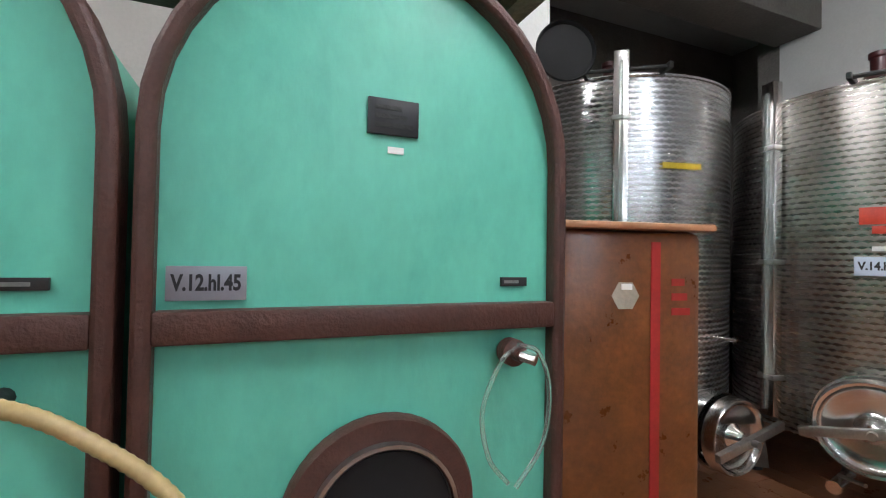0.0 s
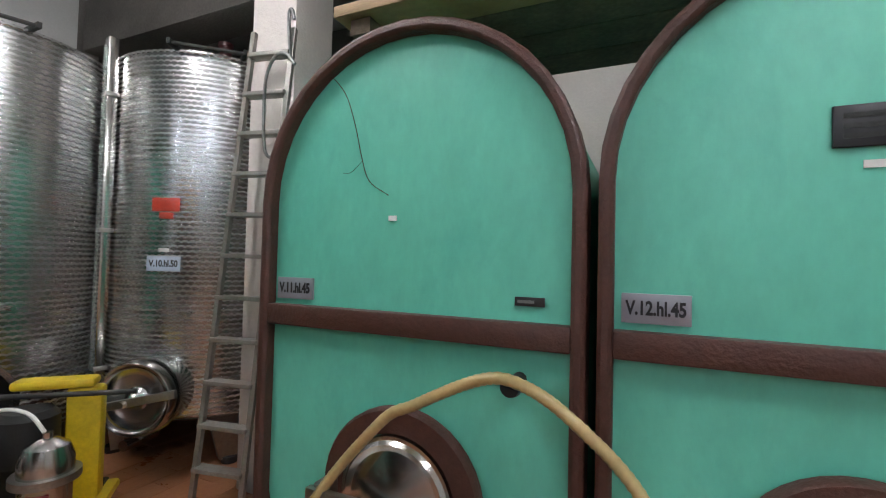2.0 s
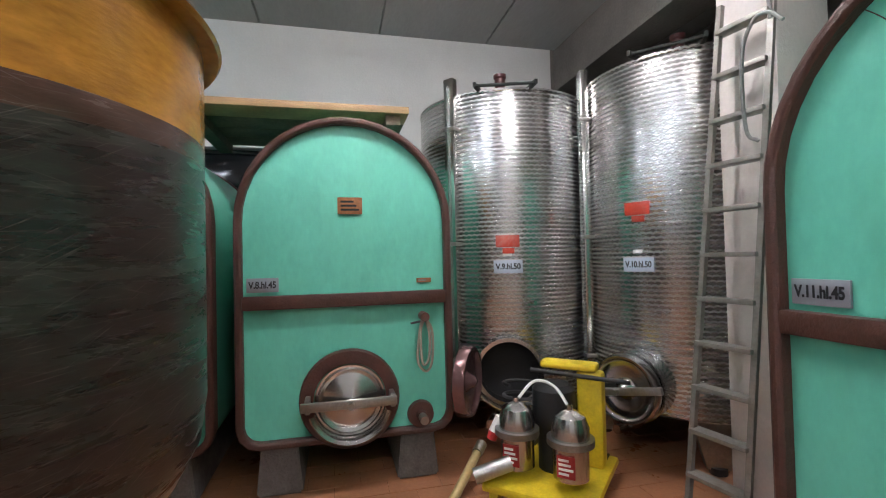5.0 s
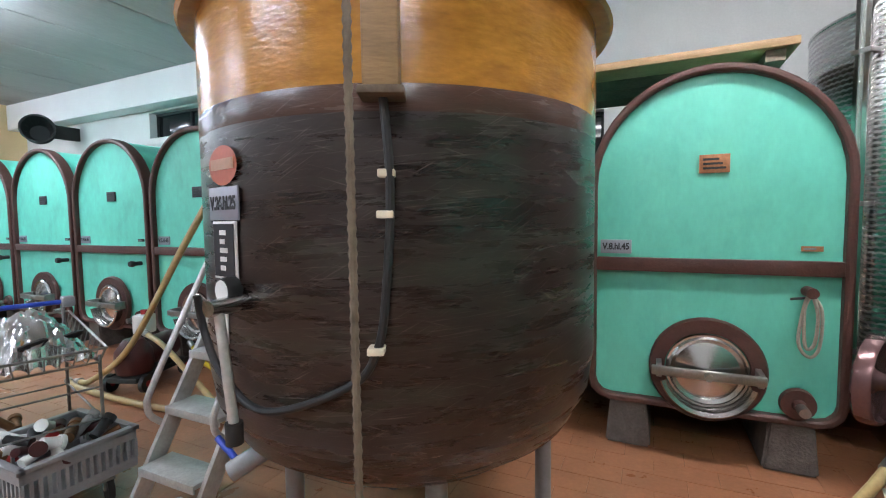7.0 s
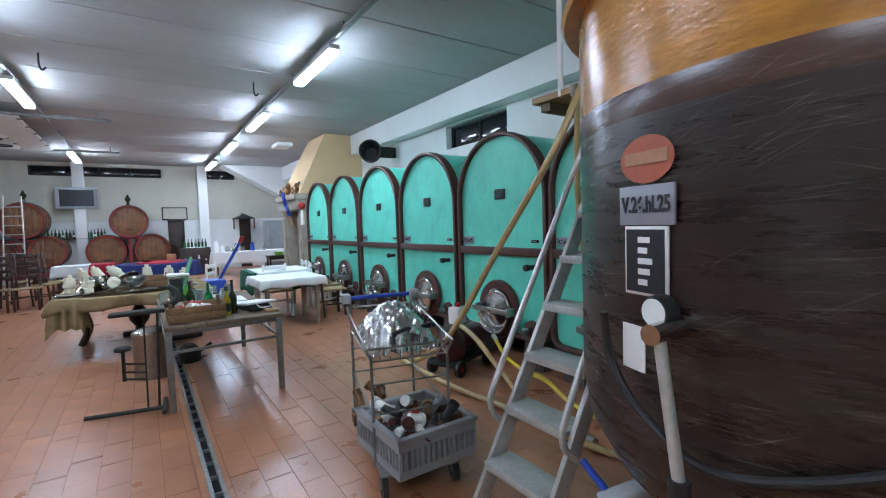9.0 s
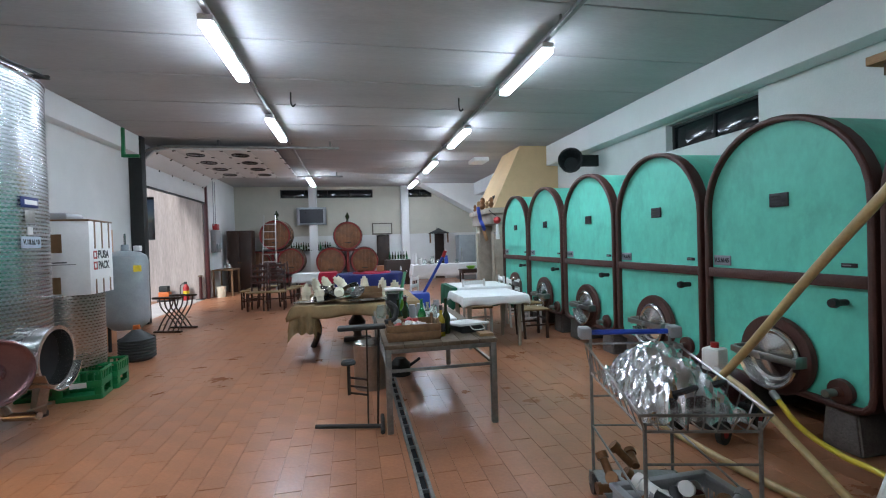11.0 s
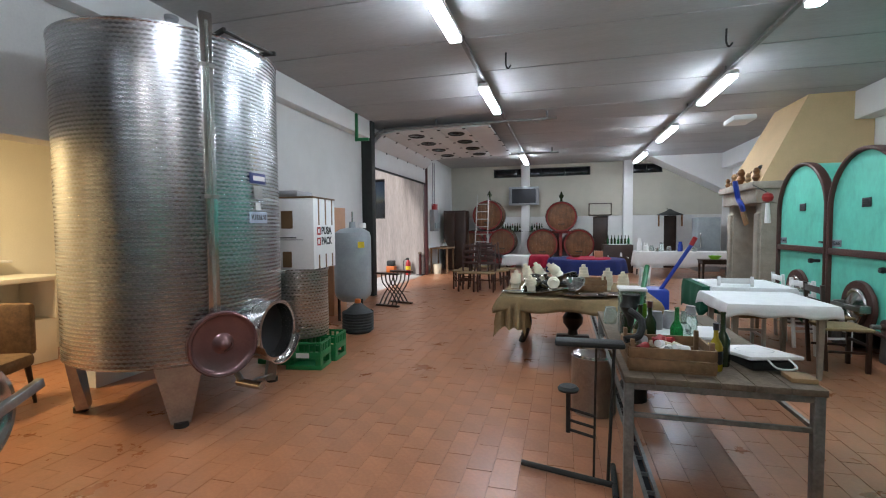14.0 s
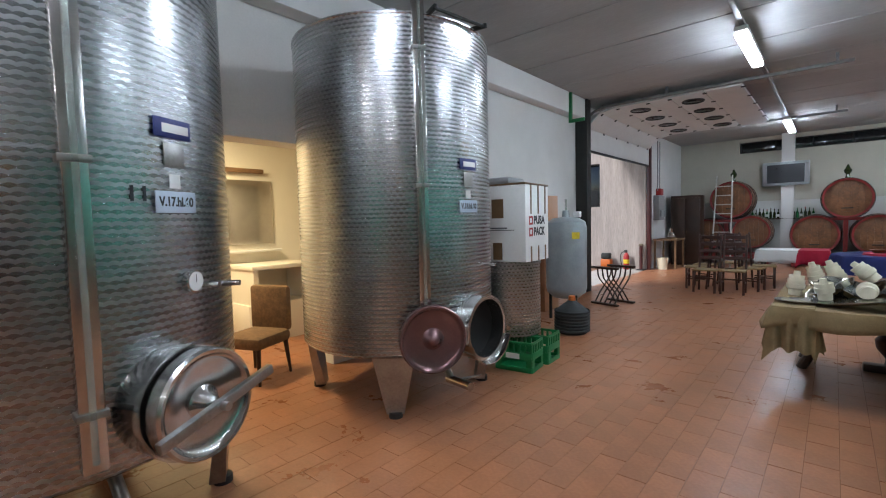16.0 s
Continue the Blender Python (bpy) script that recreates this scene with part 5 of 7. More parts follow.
def bottle(x, y, z, h, r, material, label, neck=0.3, cap=None, paperlabel=None):
    b = thing("bottle", pose(x, y, z), label, "bottle", "bottles")
    part("glass", l1([(0, 0), (r * 0.95, 0), (r, 0.01), (r, h * (0.92 - neck)), (r * 0.75, h * (1.0 - neck)), (r * 0.36, h * (1.1 - neck)), (r * 0.33, h * 0.97), (r * 0.4, h * 0.975), (r * 0.4, h), (0, h)], 20), material, b)
    if cap:
        part("cap", l1([(0, h * 0.86), (r * 0.43, h * 0.86), (r * 0.43, h * 1.005), (0, h * 1.005)], 14), cap, b)
    if paperlabel:
        part("label_band", l1([(r * 1.01, h * 0.15), (r * 1.015, h * 0.16), (r * 1.015, h * 0.42), (r * 1.01, h * 0.43)], 20), paperlabel, b)
    return b


bottle(-0.30, -5.20, TZ, 0.32, 0.038, "bottle_dark", "tall slim dark green wine bottle", 0.45)
bottle(-0.235, -5.10, TZ, 0.27, 0.036, "bottle_yellow", "bottle of yellow liquor with black cap", 0.4, "black", "ink")
bottle(-0.13, -5.55, TZ, 0.28, 0.04, "bottle_green", "bright green glass bottle on the table", 0.42)
bottle(0.02, -5.65, TZ, 0.30, 0.042, "bottle_dark", "dark glass wine bottle on the table", 0.4, "maroon")
bottle(0.10, -5.55, TZ, 0.29, 0.045, "bottle_dark", "squat dark wine bottle with straw base", 0.45, None, "burlap")
bottle(-0.22, -5.75, TZ, 0.22, 0.05, "clear", "clear glass decanter on the table", 0.45)
bottle(0.14, -5.9, TZ, 0.26, 0.045, "bottle_dark", "dark glass wine bottle on the table", 0.4)
bottle(-0.05, -6.3, TZ, 0.24, 0.04, "clear", "clear glass bottle on the table", 0.4)
bottle(0.05, -6.45, TZ, 0.25, 0.04, "bottle_green", "green glass bottle on the table", 0.4)
single("cheese_wedge", b1(-0.42, -0.34, -5.65, -5.6, TZ, TZ + 0.03, 0.01), "yellow", "small yellow block on the table", "block")
single("white_sheet", b1(-0.55, 0.05, -6.25, -5.85, TZ, TZ + 0.02, 0.006), "white", "folded white cloth lying on the table", "cloth")
bag = thing("paper_bag", pose(-0.50, -5.30, TZ, 0, 0, 14), "flat white paper carrier bag with grey print", "bag")
part("bag_body", b1(-0.15, 0.15, -0.2, 0.2, 0.055, 0.075, 0.004, pose(0, 0, 0, 5, 0, 0)), "paper", bag)
part("bag_handle", t1([(-0.06, 0.2, 0.08), (-0.05, 0.27, 0.05), (0.05, 0.27, 0.05), (0.06, 0.2, 0.08)], 0.005), "paper", bag)
part("bag_print", l1([(0.095, 0.0), (0.1, 0.0)], 32, pose(0, 0, 0.079, 5, 0, 0)), "plate", bag)
part("bag_stuffing", b1(-0.12, 0.12, -0.17, 0.17, 0.0, 0.055, 0.02), "black", bag)
single("wood_block", b1(-0.67, -0.55, -5.08, -4.95, TZ, TZ + 0.025, 0.003), "wood", "small pine offcut on the table", "block")
gr = thing("glass_grinder", pose(0.10, -5.95, TZ), "old bar grinder with a clear box and iron funnel", "grinder")
part("clear_box", b1(-0.09, 0.09, -0.09, 0.09, 0.0, 0.34, 0.008), "clear", gr)
part("leaf_print", b1(-0.092, -0.03, 0.09, 0.094, 0.03, 0.25), "lime", gr)
part("lid", b1(-0.1, 0.1, -0.1, 0.1, 0.34, 0.36, 0.006), "paper", gr)
part("funnel_top", l1([(0.02, 0.02), (0.03, 0.08), (0.07, 0.15), (0.08, 0.17), (0.06, 0.22), (0.065, 0.26), (0, 0.26)], 20, pose(0.02, 0.12, 0.06)), "iron", gr)
for k, (x, yy, s) in enumerate(((-0.2, -6.1, 1.0), (-0.32, -5.95, 0.8), (-0.1, -6.05, 0.9), (0.22, -6.3, 1.1), (-0.45, -6.5, 0.9))):
    single("glass_jar", l1([(0, 0), (0.045 * s, 0), (0.05 * s, 0.02), (0.05 * s, 0.1), (0.04 * s, 0.12), (0.04 * s, 0.14), (0, 0.14)], 18, pose(x, yy, TZ + (0.021 if k < 3 else 0))), "clear" if k % 2 else "grey_plastic", "small glass jar on the table", "jar", "jars on the table")
single("crank_handle", r1((0.16, -5.45, TZ + 0.02), (-0.05, -6.2, TZ + 0.5), 0.02), "green", "long dark green lever leaning on the table", "lever")

# corking machine on a stand, in front of the table
cm = thing("corking_machine", pose(0.52, -5.12, 0), "dark green cast iron floor corking machine", "corking machine")
part("base_bar", r1((-0.22, 0.12, 0.03), (0.35, -0.02, 0.03), 0.018), "iron", cm)
part("base_cross", r1((-0.2, 0.25, 0.03), (-0.22, -0.12, 0.03), 0.018), "iron", cm)
part("column", r1((-0.17, 0.1, 0.03), (-0.2, 0.1, 0.86), 0.010), "iron", cm)
part("column", r1((-0.09, 0.08, 0.03), (-0.1, 0.08, 0.86), 0.007), "iron", cm)
part("seat_plate", l1([(0, 0), (0.06, 0), (0.065, 0.015), (0.05, 0.03), (0, 0.03)], 20, pose(0.06, 0.06, 0.56)), "iron", cm)
part("seat_rod", r1((0.06, 0.06, 0.30), (0.06, 0.06, 0.57), 0.014), "iron", cm)
for z in (0.32, 0.38, 0.45):
    part("spring_arm", r1((0.07, 0.06, z), (-0.1, 0.08, z - 0.03), 0.009), "iron", cm)
part("head", b1(-0.26, 0.14, 0.02, 0.14, 0.85, 0.885, 0.015), "iron", cm)
part("head_curve", t1([(-0.26, 0.08, 0.9), (-0.34, 0.05, 0.92), (-0.36, 0.0, 1.0), (-0.3, -0.05, 1.05)], 0.022), "iron", cm)
sp = thing("steel_pot", pose(0.36, -6.2, 0), "tall stainless stock pot with lid under the table", "pot")
part("pot_wall", l1([(0, 0), (0.175, 0), (0.18, 0.01), (0.18, 0.46), (0.187, 0.47), (0.187, 0.48), (0.16, 0.48)], 32), "steel_dull", sp)
part("lid", l1([(0.175, 0.48), (0.17, 0.5), (0.12, 0.52), (0, 0.53)], 32), "steel", sp)
gz = thing("oil_can", pose(0.0, -6.55, 0), "old green metal watering can on the floor", "can")
part("can_body", l1([(0, 0), (0.12, 0), (0.12, 0.14), (0.06, 0.2), (0, 0.2)], 20), "iron", gz)
part("spout", r1((-0.08, 0, 0.08), (-0.24, 0, 0.18), 0.018), "iron", gz)

# ---- dining end of the hall ----
def drape(bm, x0, x1, y0, y1, z, drop, wave=0.02, seed=1):
    """A cloth over a rectangular top with hanging, wavy sides."""
    nx, ny = 20, 20
    top = [[bm.verts.new((x0 + (x1 - x0) * i / nx, y0 + (y1 - y0) * j / ny, z + 0.003 * noise.noise(Vector((i * 0.4, j * 0.4, seed))))) for i in range(nx + 1)] for j in range(ny + 1)]
    for j in range(ny):
        for i in range(nx):
            bm.faces.new((top[j][i], top[j][i + 1], top[j + 1][i + 1], top[j + 1][i]))
    loop = [top[0][i] for i in range(nx)] + [top[j][nx] for j in range(ny)] + [top[ny][i] for i in range(nx, 0, -1)] + [top[j][0] for j in range(ny, 0, -1)]
    cx, cy = (x0 + x1) / 2, (y0 + y1) / 2
    prev = loop
    for s in range(1, 5):
        ring = []
        for k, v in enumerate(loop):
            w = wave * s / 4 * (0.6 + math.sin(k * 0.9 + seed) + 0.6 * math.sin(k * 0.37))
            corner = 1.25 if k % 20 in (0,) else 1.0
            dx = (1 if abs(v.co.x - x1) < 1e-4 else -1 if abs(v.co.x - x0) < 1e-4 else 0)
            dy = (1 if abs(v.co.y - y1) < 1e-4 else -1 if abs(v.co.y - y0) < 1e-4 else 0)
            ring.append(bm.verts.new((v.co.x + dx * (0.012 + w), v.co.y + dy * (0.012 + w), z - drop * corner * s / 4 + 0.012 * math.sin(k * 0.7 + seed) * s / 4)))
        for k in range(len(loop)):
            bm.faces.new((prev[k], prev[(k + 1) % len(loop)], ring[(k + 1) % len(loop)], ring[k]))
        prev = ring
    return bm


def cloth(x0, x1, y0, y1, z, drop, material, label, wave=0.02, seed=1):
    ob = single("tablecloth", drape(bm_new(), x0, x1, y0, y1, z, drop, wave, seed), material, label, "tablecloth", smooth=60)
    md = ob.modifiers.new("thick", "SOLIDIFY")
    md.thickness = 0.004
    return ob


def simple_table(x0, x1, y0, y1, h, material, label):
    t = thing("dining_table", pose((x0 + x1) / 2, (y0 + y1) / 2, 0), label, "table")
    a, b = (x1 - x0) / 2, (y1 - y0) / 2
    part("tabletop", b1(-a, a, -b, b, h - 0.03, h, 0.006), material, t)
    for sx in (-1, 1):
        part("apron", b1(sx * (a - 0.05) - 0.012, sx * (a - 0.05) + 0.012, -b + 0.08, b - 0.08, h - 0.13, h - 0.032), material, t)
        for sy in (-1, 1):
            bm = bm_new()
            box(bm, sx * (a - 0.06) - 0.03, sx * (a - 0.06) + 0.03, sy * (b - 0.06) - 0.03, sy * (b - 0.06) + 0.03, 0, h - 0.032)
            for v in bm.verts:
                if v.co.z < 0.1:
                    v.co.x += (sx * (a - 0.06) - v.co.x) * 0.4
                    v.co.y += (sy * (b - 0.06) - v.co.y) * 0.4
            part("leg", bm, material, t)
    for sy in (-1, 1):
        part("apron", b1(-a + 0.08, a - 0.08, sy * (b - 0.05) - 0.012, sy * (b - 0.05) + 0.012, h - 0.13, h - 0.032), material, t)
    return t


simple_table(-1.94, -1.06, -8.35, -7.45, 0.76, "stone", "cream painted small dining table")
cloth(-1.99, -1.02, -8.40, -7.40, 0.765, 0.12, "white", "white cloth spread over a small table", 0.012, 3)
simple_table(-2.18, -1.22, -9.75, -8.85, 0.76, "stone", "cream painted small dining table behind another")
cloth(-2.24, -1.16, -9.8, -8.8, 0.765, 0.34, "green_cloth", "dark green cloth hanging from a small table", 0.025, 5)
cloth(-2.2, -1.26, -9.7, -8.72, 0.773, 0.10, "white", "white cloth laid over a green one", 0.012, 8)


def chair(m, material, label, group, cushion=None, slats=3, h=0.98):
    c = thing("dining_chair", m, label, "chair", group)
    for x in (-0.19, 0.19):
        part("front_leg", b1(x - 0.02, x + 0.02, -0.2, -0.16, 0, 0.44, 0.004), material, c)
        bm = b1(x - 0.018, x + 0.018, 0.17, 0.205, 0, h, 0.004)
        for v in bm.verts:
            if v.co.z > 0.5:
                v.co.y += (v.co.z - 0.45) * 0.12
        part("back_post", bm, material, c)
        part("side_rail", b1(x - 0.01, x + 0.01, -0.16, 0.17, 0.2, 0.225), material, c)
    part("seat", b1(-0.22, 0.22, -0.22, 0.21, 0.44, 0.47, 0.01), material if cushion != "rush" else "burlap", c)
    if cushion and cushion != "rush":
        part("cushion", b1(-0.2, 0.2, -0.2, 0.17, 0.47, 0.51, 0.018), cushion, c)
    for k in range(slats):
        z = h - 0.06 - k * 0.14
        part("back_slat", b1(-0.175, 0.175, 0.2 + (z - 0.45) * 0.12 - 0.01, 0.2 + (z - 0.45) * 0.12 + 0.006, z - 0.035, z + 0.035, 0.004), material, c)
    part("stretcher", b1(-0.17, 0.17, -0.185, -0.165, 0.28, 0.31), material, c)
    return c


ch = chair(pose(2.42, -13.1, 0, 0, 0, 182), "chairwood", "dark reddish tall-backed wooden chair with pale seat", "tall chairs", "rush", 4, 1.16)
for x, y, a in ((2.88, -13.1, 176), (3.15, -13.6, 95), (3.1, -14.2, 88), (2.2, -13.75, -100), (2.05, -14.4, -84), (2.75, -14.9, 5)):
    copy_thing(ch, pose(x, y, 0, 0, 0, a))
wc = chair(pose(-1.55, -8.62, 0, 0, 0, 178), "paper", "white painted chair with rush seat", "white chairs", "rush", 3, 0.9)
copy_thing(wc, pose(-2.45, -8.7, 0, 0, 0, -80))
copy_thing(wc, pose(-2.5, -9.4, 0, 0, 0, -95))
copy_thing(wc, pose(-0.5, -10.4, 0, 0, 0, 60))
chair(pose(-2.3, -8.05, 0, 0, 0, -92), "oak", "dark wooden chair beside a white table", "dark chairs", "rush", 3, 0.92)

# oak table with burlap
ot = thing("oak_table", pose(0.50, -8.2, 0), "heavy dark oak table with turned pedestal legs", "table")
part("tabletop", b1(-0.85, 0.80, -0.72, 0.86, 0.70, 0.76, 0.012), "oak", ot)
for x in (-0.55, -0.02):
    part("pedestal", l1([(0, 0.08), (0.07, 0.08), (0.06, 0.14), (0.13, 0.24), (0.14, 0.32), (0.06, 0.44), (0.05, 0.5), (0.09, 0.56), (0.09, 0.7), (0, 0.7)], 24, pose(x, -0.45 if x > -0.3 else 0.3, 0)), "oak", ot, "bulging turned leg")
    part("pedestal_foot", b1(x - 0.22, x + 0.22, (-0.45 if x > -0.3 else 0.3) - 0.06, (-0.45 if x > -0.3 else 0.3) + 0.06, 0, 0.08, 0.02), "oak", ot)
for x in (-0.75, 0.62):
    for yy in (-0.62, -0.2):
        part("leg", t1([(x, yy, 0.69), (x + 0.04, yy, 0.5), (x - 0.03, yy, 0.2), (x + 0.04, yy, 0.0)], 0.045), "oak", ot, "curved corner leg")
cloth(-0.38, 1.33, -8.95, -7.32, 0.768, 0.15, "burlap", "coarse burlap sacking draped over the oak table", 0.035, 11)
single("burlap_corner", drape(bm_new(), 1.04, 1.32, -7.56, -7.33, 0.78, 0.36, 0.035, 2), "burlap", "hanging corner of burlap sacking", "tablecloth", smooth=60)
OZ = 0.776
TRAY = [(0, 0.004), (0.72, 0.004), (0.78, 0.01), (0.9, 0.022), (1.0, 0.024), (1.0, 0.03), (0.9, 0.03), (0.76, 0.016), (0, 0.011)]
for x, yy, z, ra, rb, tilt, turn in ((1.12, -7.62, 0.0, 0.21, 0.13, 0, 8), (0.78, -7.56, 0.03, 0.25, 0.14, 10, -12), (0.36, -7.5, 0.0, 0.27, 0.14, 0, 5), (0.95, -8.0, 0.05, 0.24, 0.15, 24, 60), (0.62, -8.05, 0.09, 0.25, 0.15, 32, -50), (0.0, -7.6, 0.0, 0.24, 0.14, 0, -8)):
    tray = lathe(bm_new(), [(q * rb, h_) for q, h_ in TRAY], 32, pose(x, yy, OZ + z, 0, tilt, turn) @ Matrix.Diagonal((ra / rb, 1, 1, 1)))
    single("serving_tray", tray, "steel", "shiny oval metal serving tray among stacked cups", "tray", "metal trays")
for x, yy, z, n, tx, ty in ((1.2, -7.95, 0.02, 3, 3, -4), (1.02, -8.15, 0.06, 4, -8, 16), (0.86, -8.3, 0.08, 4, 6, 26), (0.64, -8.2, 0.16, 3, 4, 48), (0.72, -7.62, 0.12, 2, 86, 10), (0.98, -7.72, 0.03, 2, -4, 6), (0.1, -8.0, 0.02, 4, 2, -3), (-0.12, -8.2, 0.0, 3, -3, 4), (0.34, -8.5, 0.02, 4, 3, 2)):
    cs = thing("cup_stack", pose(x, yy, OZ + z, tx, ty, 0), "nested stack of cream plastic cups on the trays", "cups", "cup stacks")
    for q in range(n):
        w_ = 1 - 0.08 * q
        part("cup", l1([(0, 0), (0.05 * w_, 0), (0.052 * w_, 0.055), (0.068 * w_, 0.066), (0.072 * w_, 0.105), (0.066 * w_, 0.107), (0.06 * w_, 0.07), (0, 0.06)], 18, pose(0, 0, q * 0.04)), "candle", cs)
    part("cup_neck", l1([(0, 0), (0.03, 0), (0.024, 0.05), (0, 0.052)], 14, pose(0, 0, n * 0.04 + 0.055)), "candle", cs)
for k in range(12):
    x, yy = 0.7 + rnd.uniform(-0.3, 0.35), -7.85 + rnd.uniform(-0.25, 0.15)
    single("metal_dish", l1([(0, 0), (0.07, 0.0), (0.12, 0.04), (0.115, 0.046), (0.065, 0.008), (0, 0.008)], 20, pose(x, yy, OZ + 0.05 + 0.02 * (k % 4), rnd.uniform(-60, 60), rnd.uniform(-50, 50), 0)), "steel", "small tumbled stainless dish", "dish", "metal dishes")
crate_box(pose(0.36, -8.05, OZ), 0.5, 0.3, 0.14, "low pine box on the burlap table")
bt2 = thing("blue_barrow", pose(-0.55, -8.9, 0), "blue plastic scoop cart with a long handle", "cart")
part("tub", b1(-0.2, 0.2, -0.2, 0.2, 0.35, 0.72, 0.03), "blue", bt2)
part("stand", b1(-0.15, 0.15, -0.15, 0.15, 0.0, 0.36, 0.02), "blue", bt2)
part("long_handle", r1((-0.1, 0.1, 0.7), (-0.42, 0.3, 1.32), 0.025), "blue", bt2)
part("handle_grip", r1((-0.42, 0.3, 1.32), (-0.46, 0.325, 1.42), 0.03), "red", bt2)

rt = thing("round_table", pose(0.05, -14.2, 0), "round table under a navy cloth", "table")
part("tabletop", l1([(0, 0.72), (0.9, 0.72), (0.9, 0.75), (0, 0.75)], 40), "oak", rt)
part("pedestal", r1((0, 0, 0), (0, 0, 0.72), 0.08), "oak", rt)
bm = bm_new()
N_ = 64
rings = []
for rr, z, wv in ((0.0, 0.757, 0), (0.5, 0.757, 0), (0.92, 0.757, 0), (0.94, 0.72, 0.01), (0.95, 0.6, 0.03), (0.96, 0.42, 0.05)):
    rings.append((rr, z, wv))
prev = None
for rr, z, wv in rings:
    ring = [bm.verts.new((0.05 + (rr + wv * math.sin(k * 1.1)) * math.cos(2 * math.pi * k / N_), -14.2 + (rr + wv * math.sin(k * 1.1)) * math.sin(2 * math.pi * k / N_), z)) for k in range(N_)] if rr else None
    if ring and prev:
        for k in range(N_):
            bm.faces.new((prev[k], prev[(k + 1) % N_], ring[(k + 1) % N_], ring[k]))
    elif ring:
        bm.faces.new(ring)
    prev = ring
single("tablecloth", bm, "blue_cloth", "navy blue cloth over a round table", "tablecloth", smooth=60)
single("red_cloth", l1([(0, 0.775), (0.45, 0.775), (0.52, 0.79), (0.54, 0.76), (0, 0.762)], 36, pose(0.0, -14.1, 0)), "red_cloth", "bright red round cloth on the navy table", "cloth")
single("wooden_bowl", l1([(0, 0), (0.08, 0), (0.14, 0.06), (0.13, 0.06), (0.07, 0.012), (0, 0.012)], 24, pose(0.3, -14.1, 0.792)), "barrel", "turned wooden bowl on the red cloth", "bowl")
single("card_box", b1(-0.35, -0.15, -14.3, -14.1, 0.792, 0.95, 0.004), "lid_tan", "small pale carton on the red cloth", "box")
simple_table(1.1, 2.2, -15.6, -14.9, 0.75, "oak", "dark table under a red and white cloth")
cloth(1.05, 2.25, -15.65, -14.85, 0.757, 0.25, "white", "white cloth on a dark table", 0.02, 6)
cloth(1.0, 1.5, -15.6, -14.8, 0.766, 0.3, "red_cloth", "red runner across a white cloth", 0.02, 9)
simple_table(-4.35, -1.65, -18.0, -17.2, 0.76, "oak", "long buffet table by the end wall")
cloth(-4.4, -1.6, -18.05, -17.15, 0.767, 0.42, "white", "long white cloth over the buffet table", 0.03, 7)
simple_table(-4.1, -3.1, -16.6, -16.1, 0.62, "oak", "low dark side table")
single("lime_bowl", l1([(0, 0), (0.1, 0), (0.17, 0.1), (0.16, 0.1), (0.09, 0.01), (0, 0.01)], 24, pose(-3.5, -16.35, 0.62)), "lime", "lime green plastic bowl", "bowl")
for k, (x, yy, h, mt) in enumerate(((-1.9, -17.5, 0.25, "paper"), (-2.1, -17.7, 0.18, "clear"), (-2.35, -17.5, 0.28, "clear"), (-2.6, -17.7, 0.16, "steel"), (-2.9, -17.6, 0.3, "blue"), (-1.75, -17.75, 0.4, "paper"), (-3.3, -17.6, 0.14, "clear"), (-2.2, -17.4, 0.12, "steel"))):
    single("tableware", l1([(0, 0), (0.06, 0), (0.075, 0.02), (0.07, h * 0.7), (0.05, h * 0.8), (0.055, h), (0, h)], 18, pose(x, yy, 0.772)), mt, "glass or jug standing on the white cloth", "tableware", "tableware on the buffet")
sh = thing("side_counter", pose(-1.15, -18.6, 0), "dark cupboard with white cloths and bottles on top", "cupboard")
part("cupboard_body", b1(-0.5, 0.45, -0.3, 0.3, 0, 0.95, 0.01), "oak", sh)
single("hanging_cloth", drape(bm_new(), -1.45, -0.9, -18.75, -18.35, 0.96, 0.4, 0.03, 4), "white", "white cloth hanging from the cupboard", "cloth", smooth=60)
for k in range(7):
    bottle(-1.55 + 0.11 * k, -18.75 + 0.05 * (k % 2), 0.955, 0.3, 0.038, "bottle_dark" if k % 3 else "bottle_green", "wine bottle on the dark cupboard", 0.4)
fr = thing("fridge", pose(-4.15, -19.6, 0), "grey steel refrigerator by the end wall", "refrigerator")
part("cabinet", b1(-0.35, 0.35, -0.35, 0.35, 0, 1.85, 0.02), "silver_tank", fr)
part("door", b1(-0.34, 0.34, 0.352, 0.39, 0.05, 1.83, 0.012), "silver_tank", fr)
part("handle", b1(0.25, 0.28, 0.39, 0.43, 0.8, 1.3, 0.006), "steel", fr)

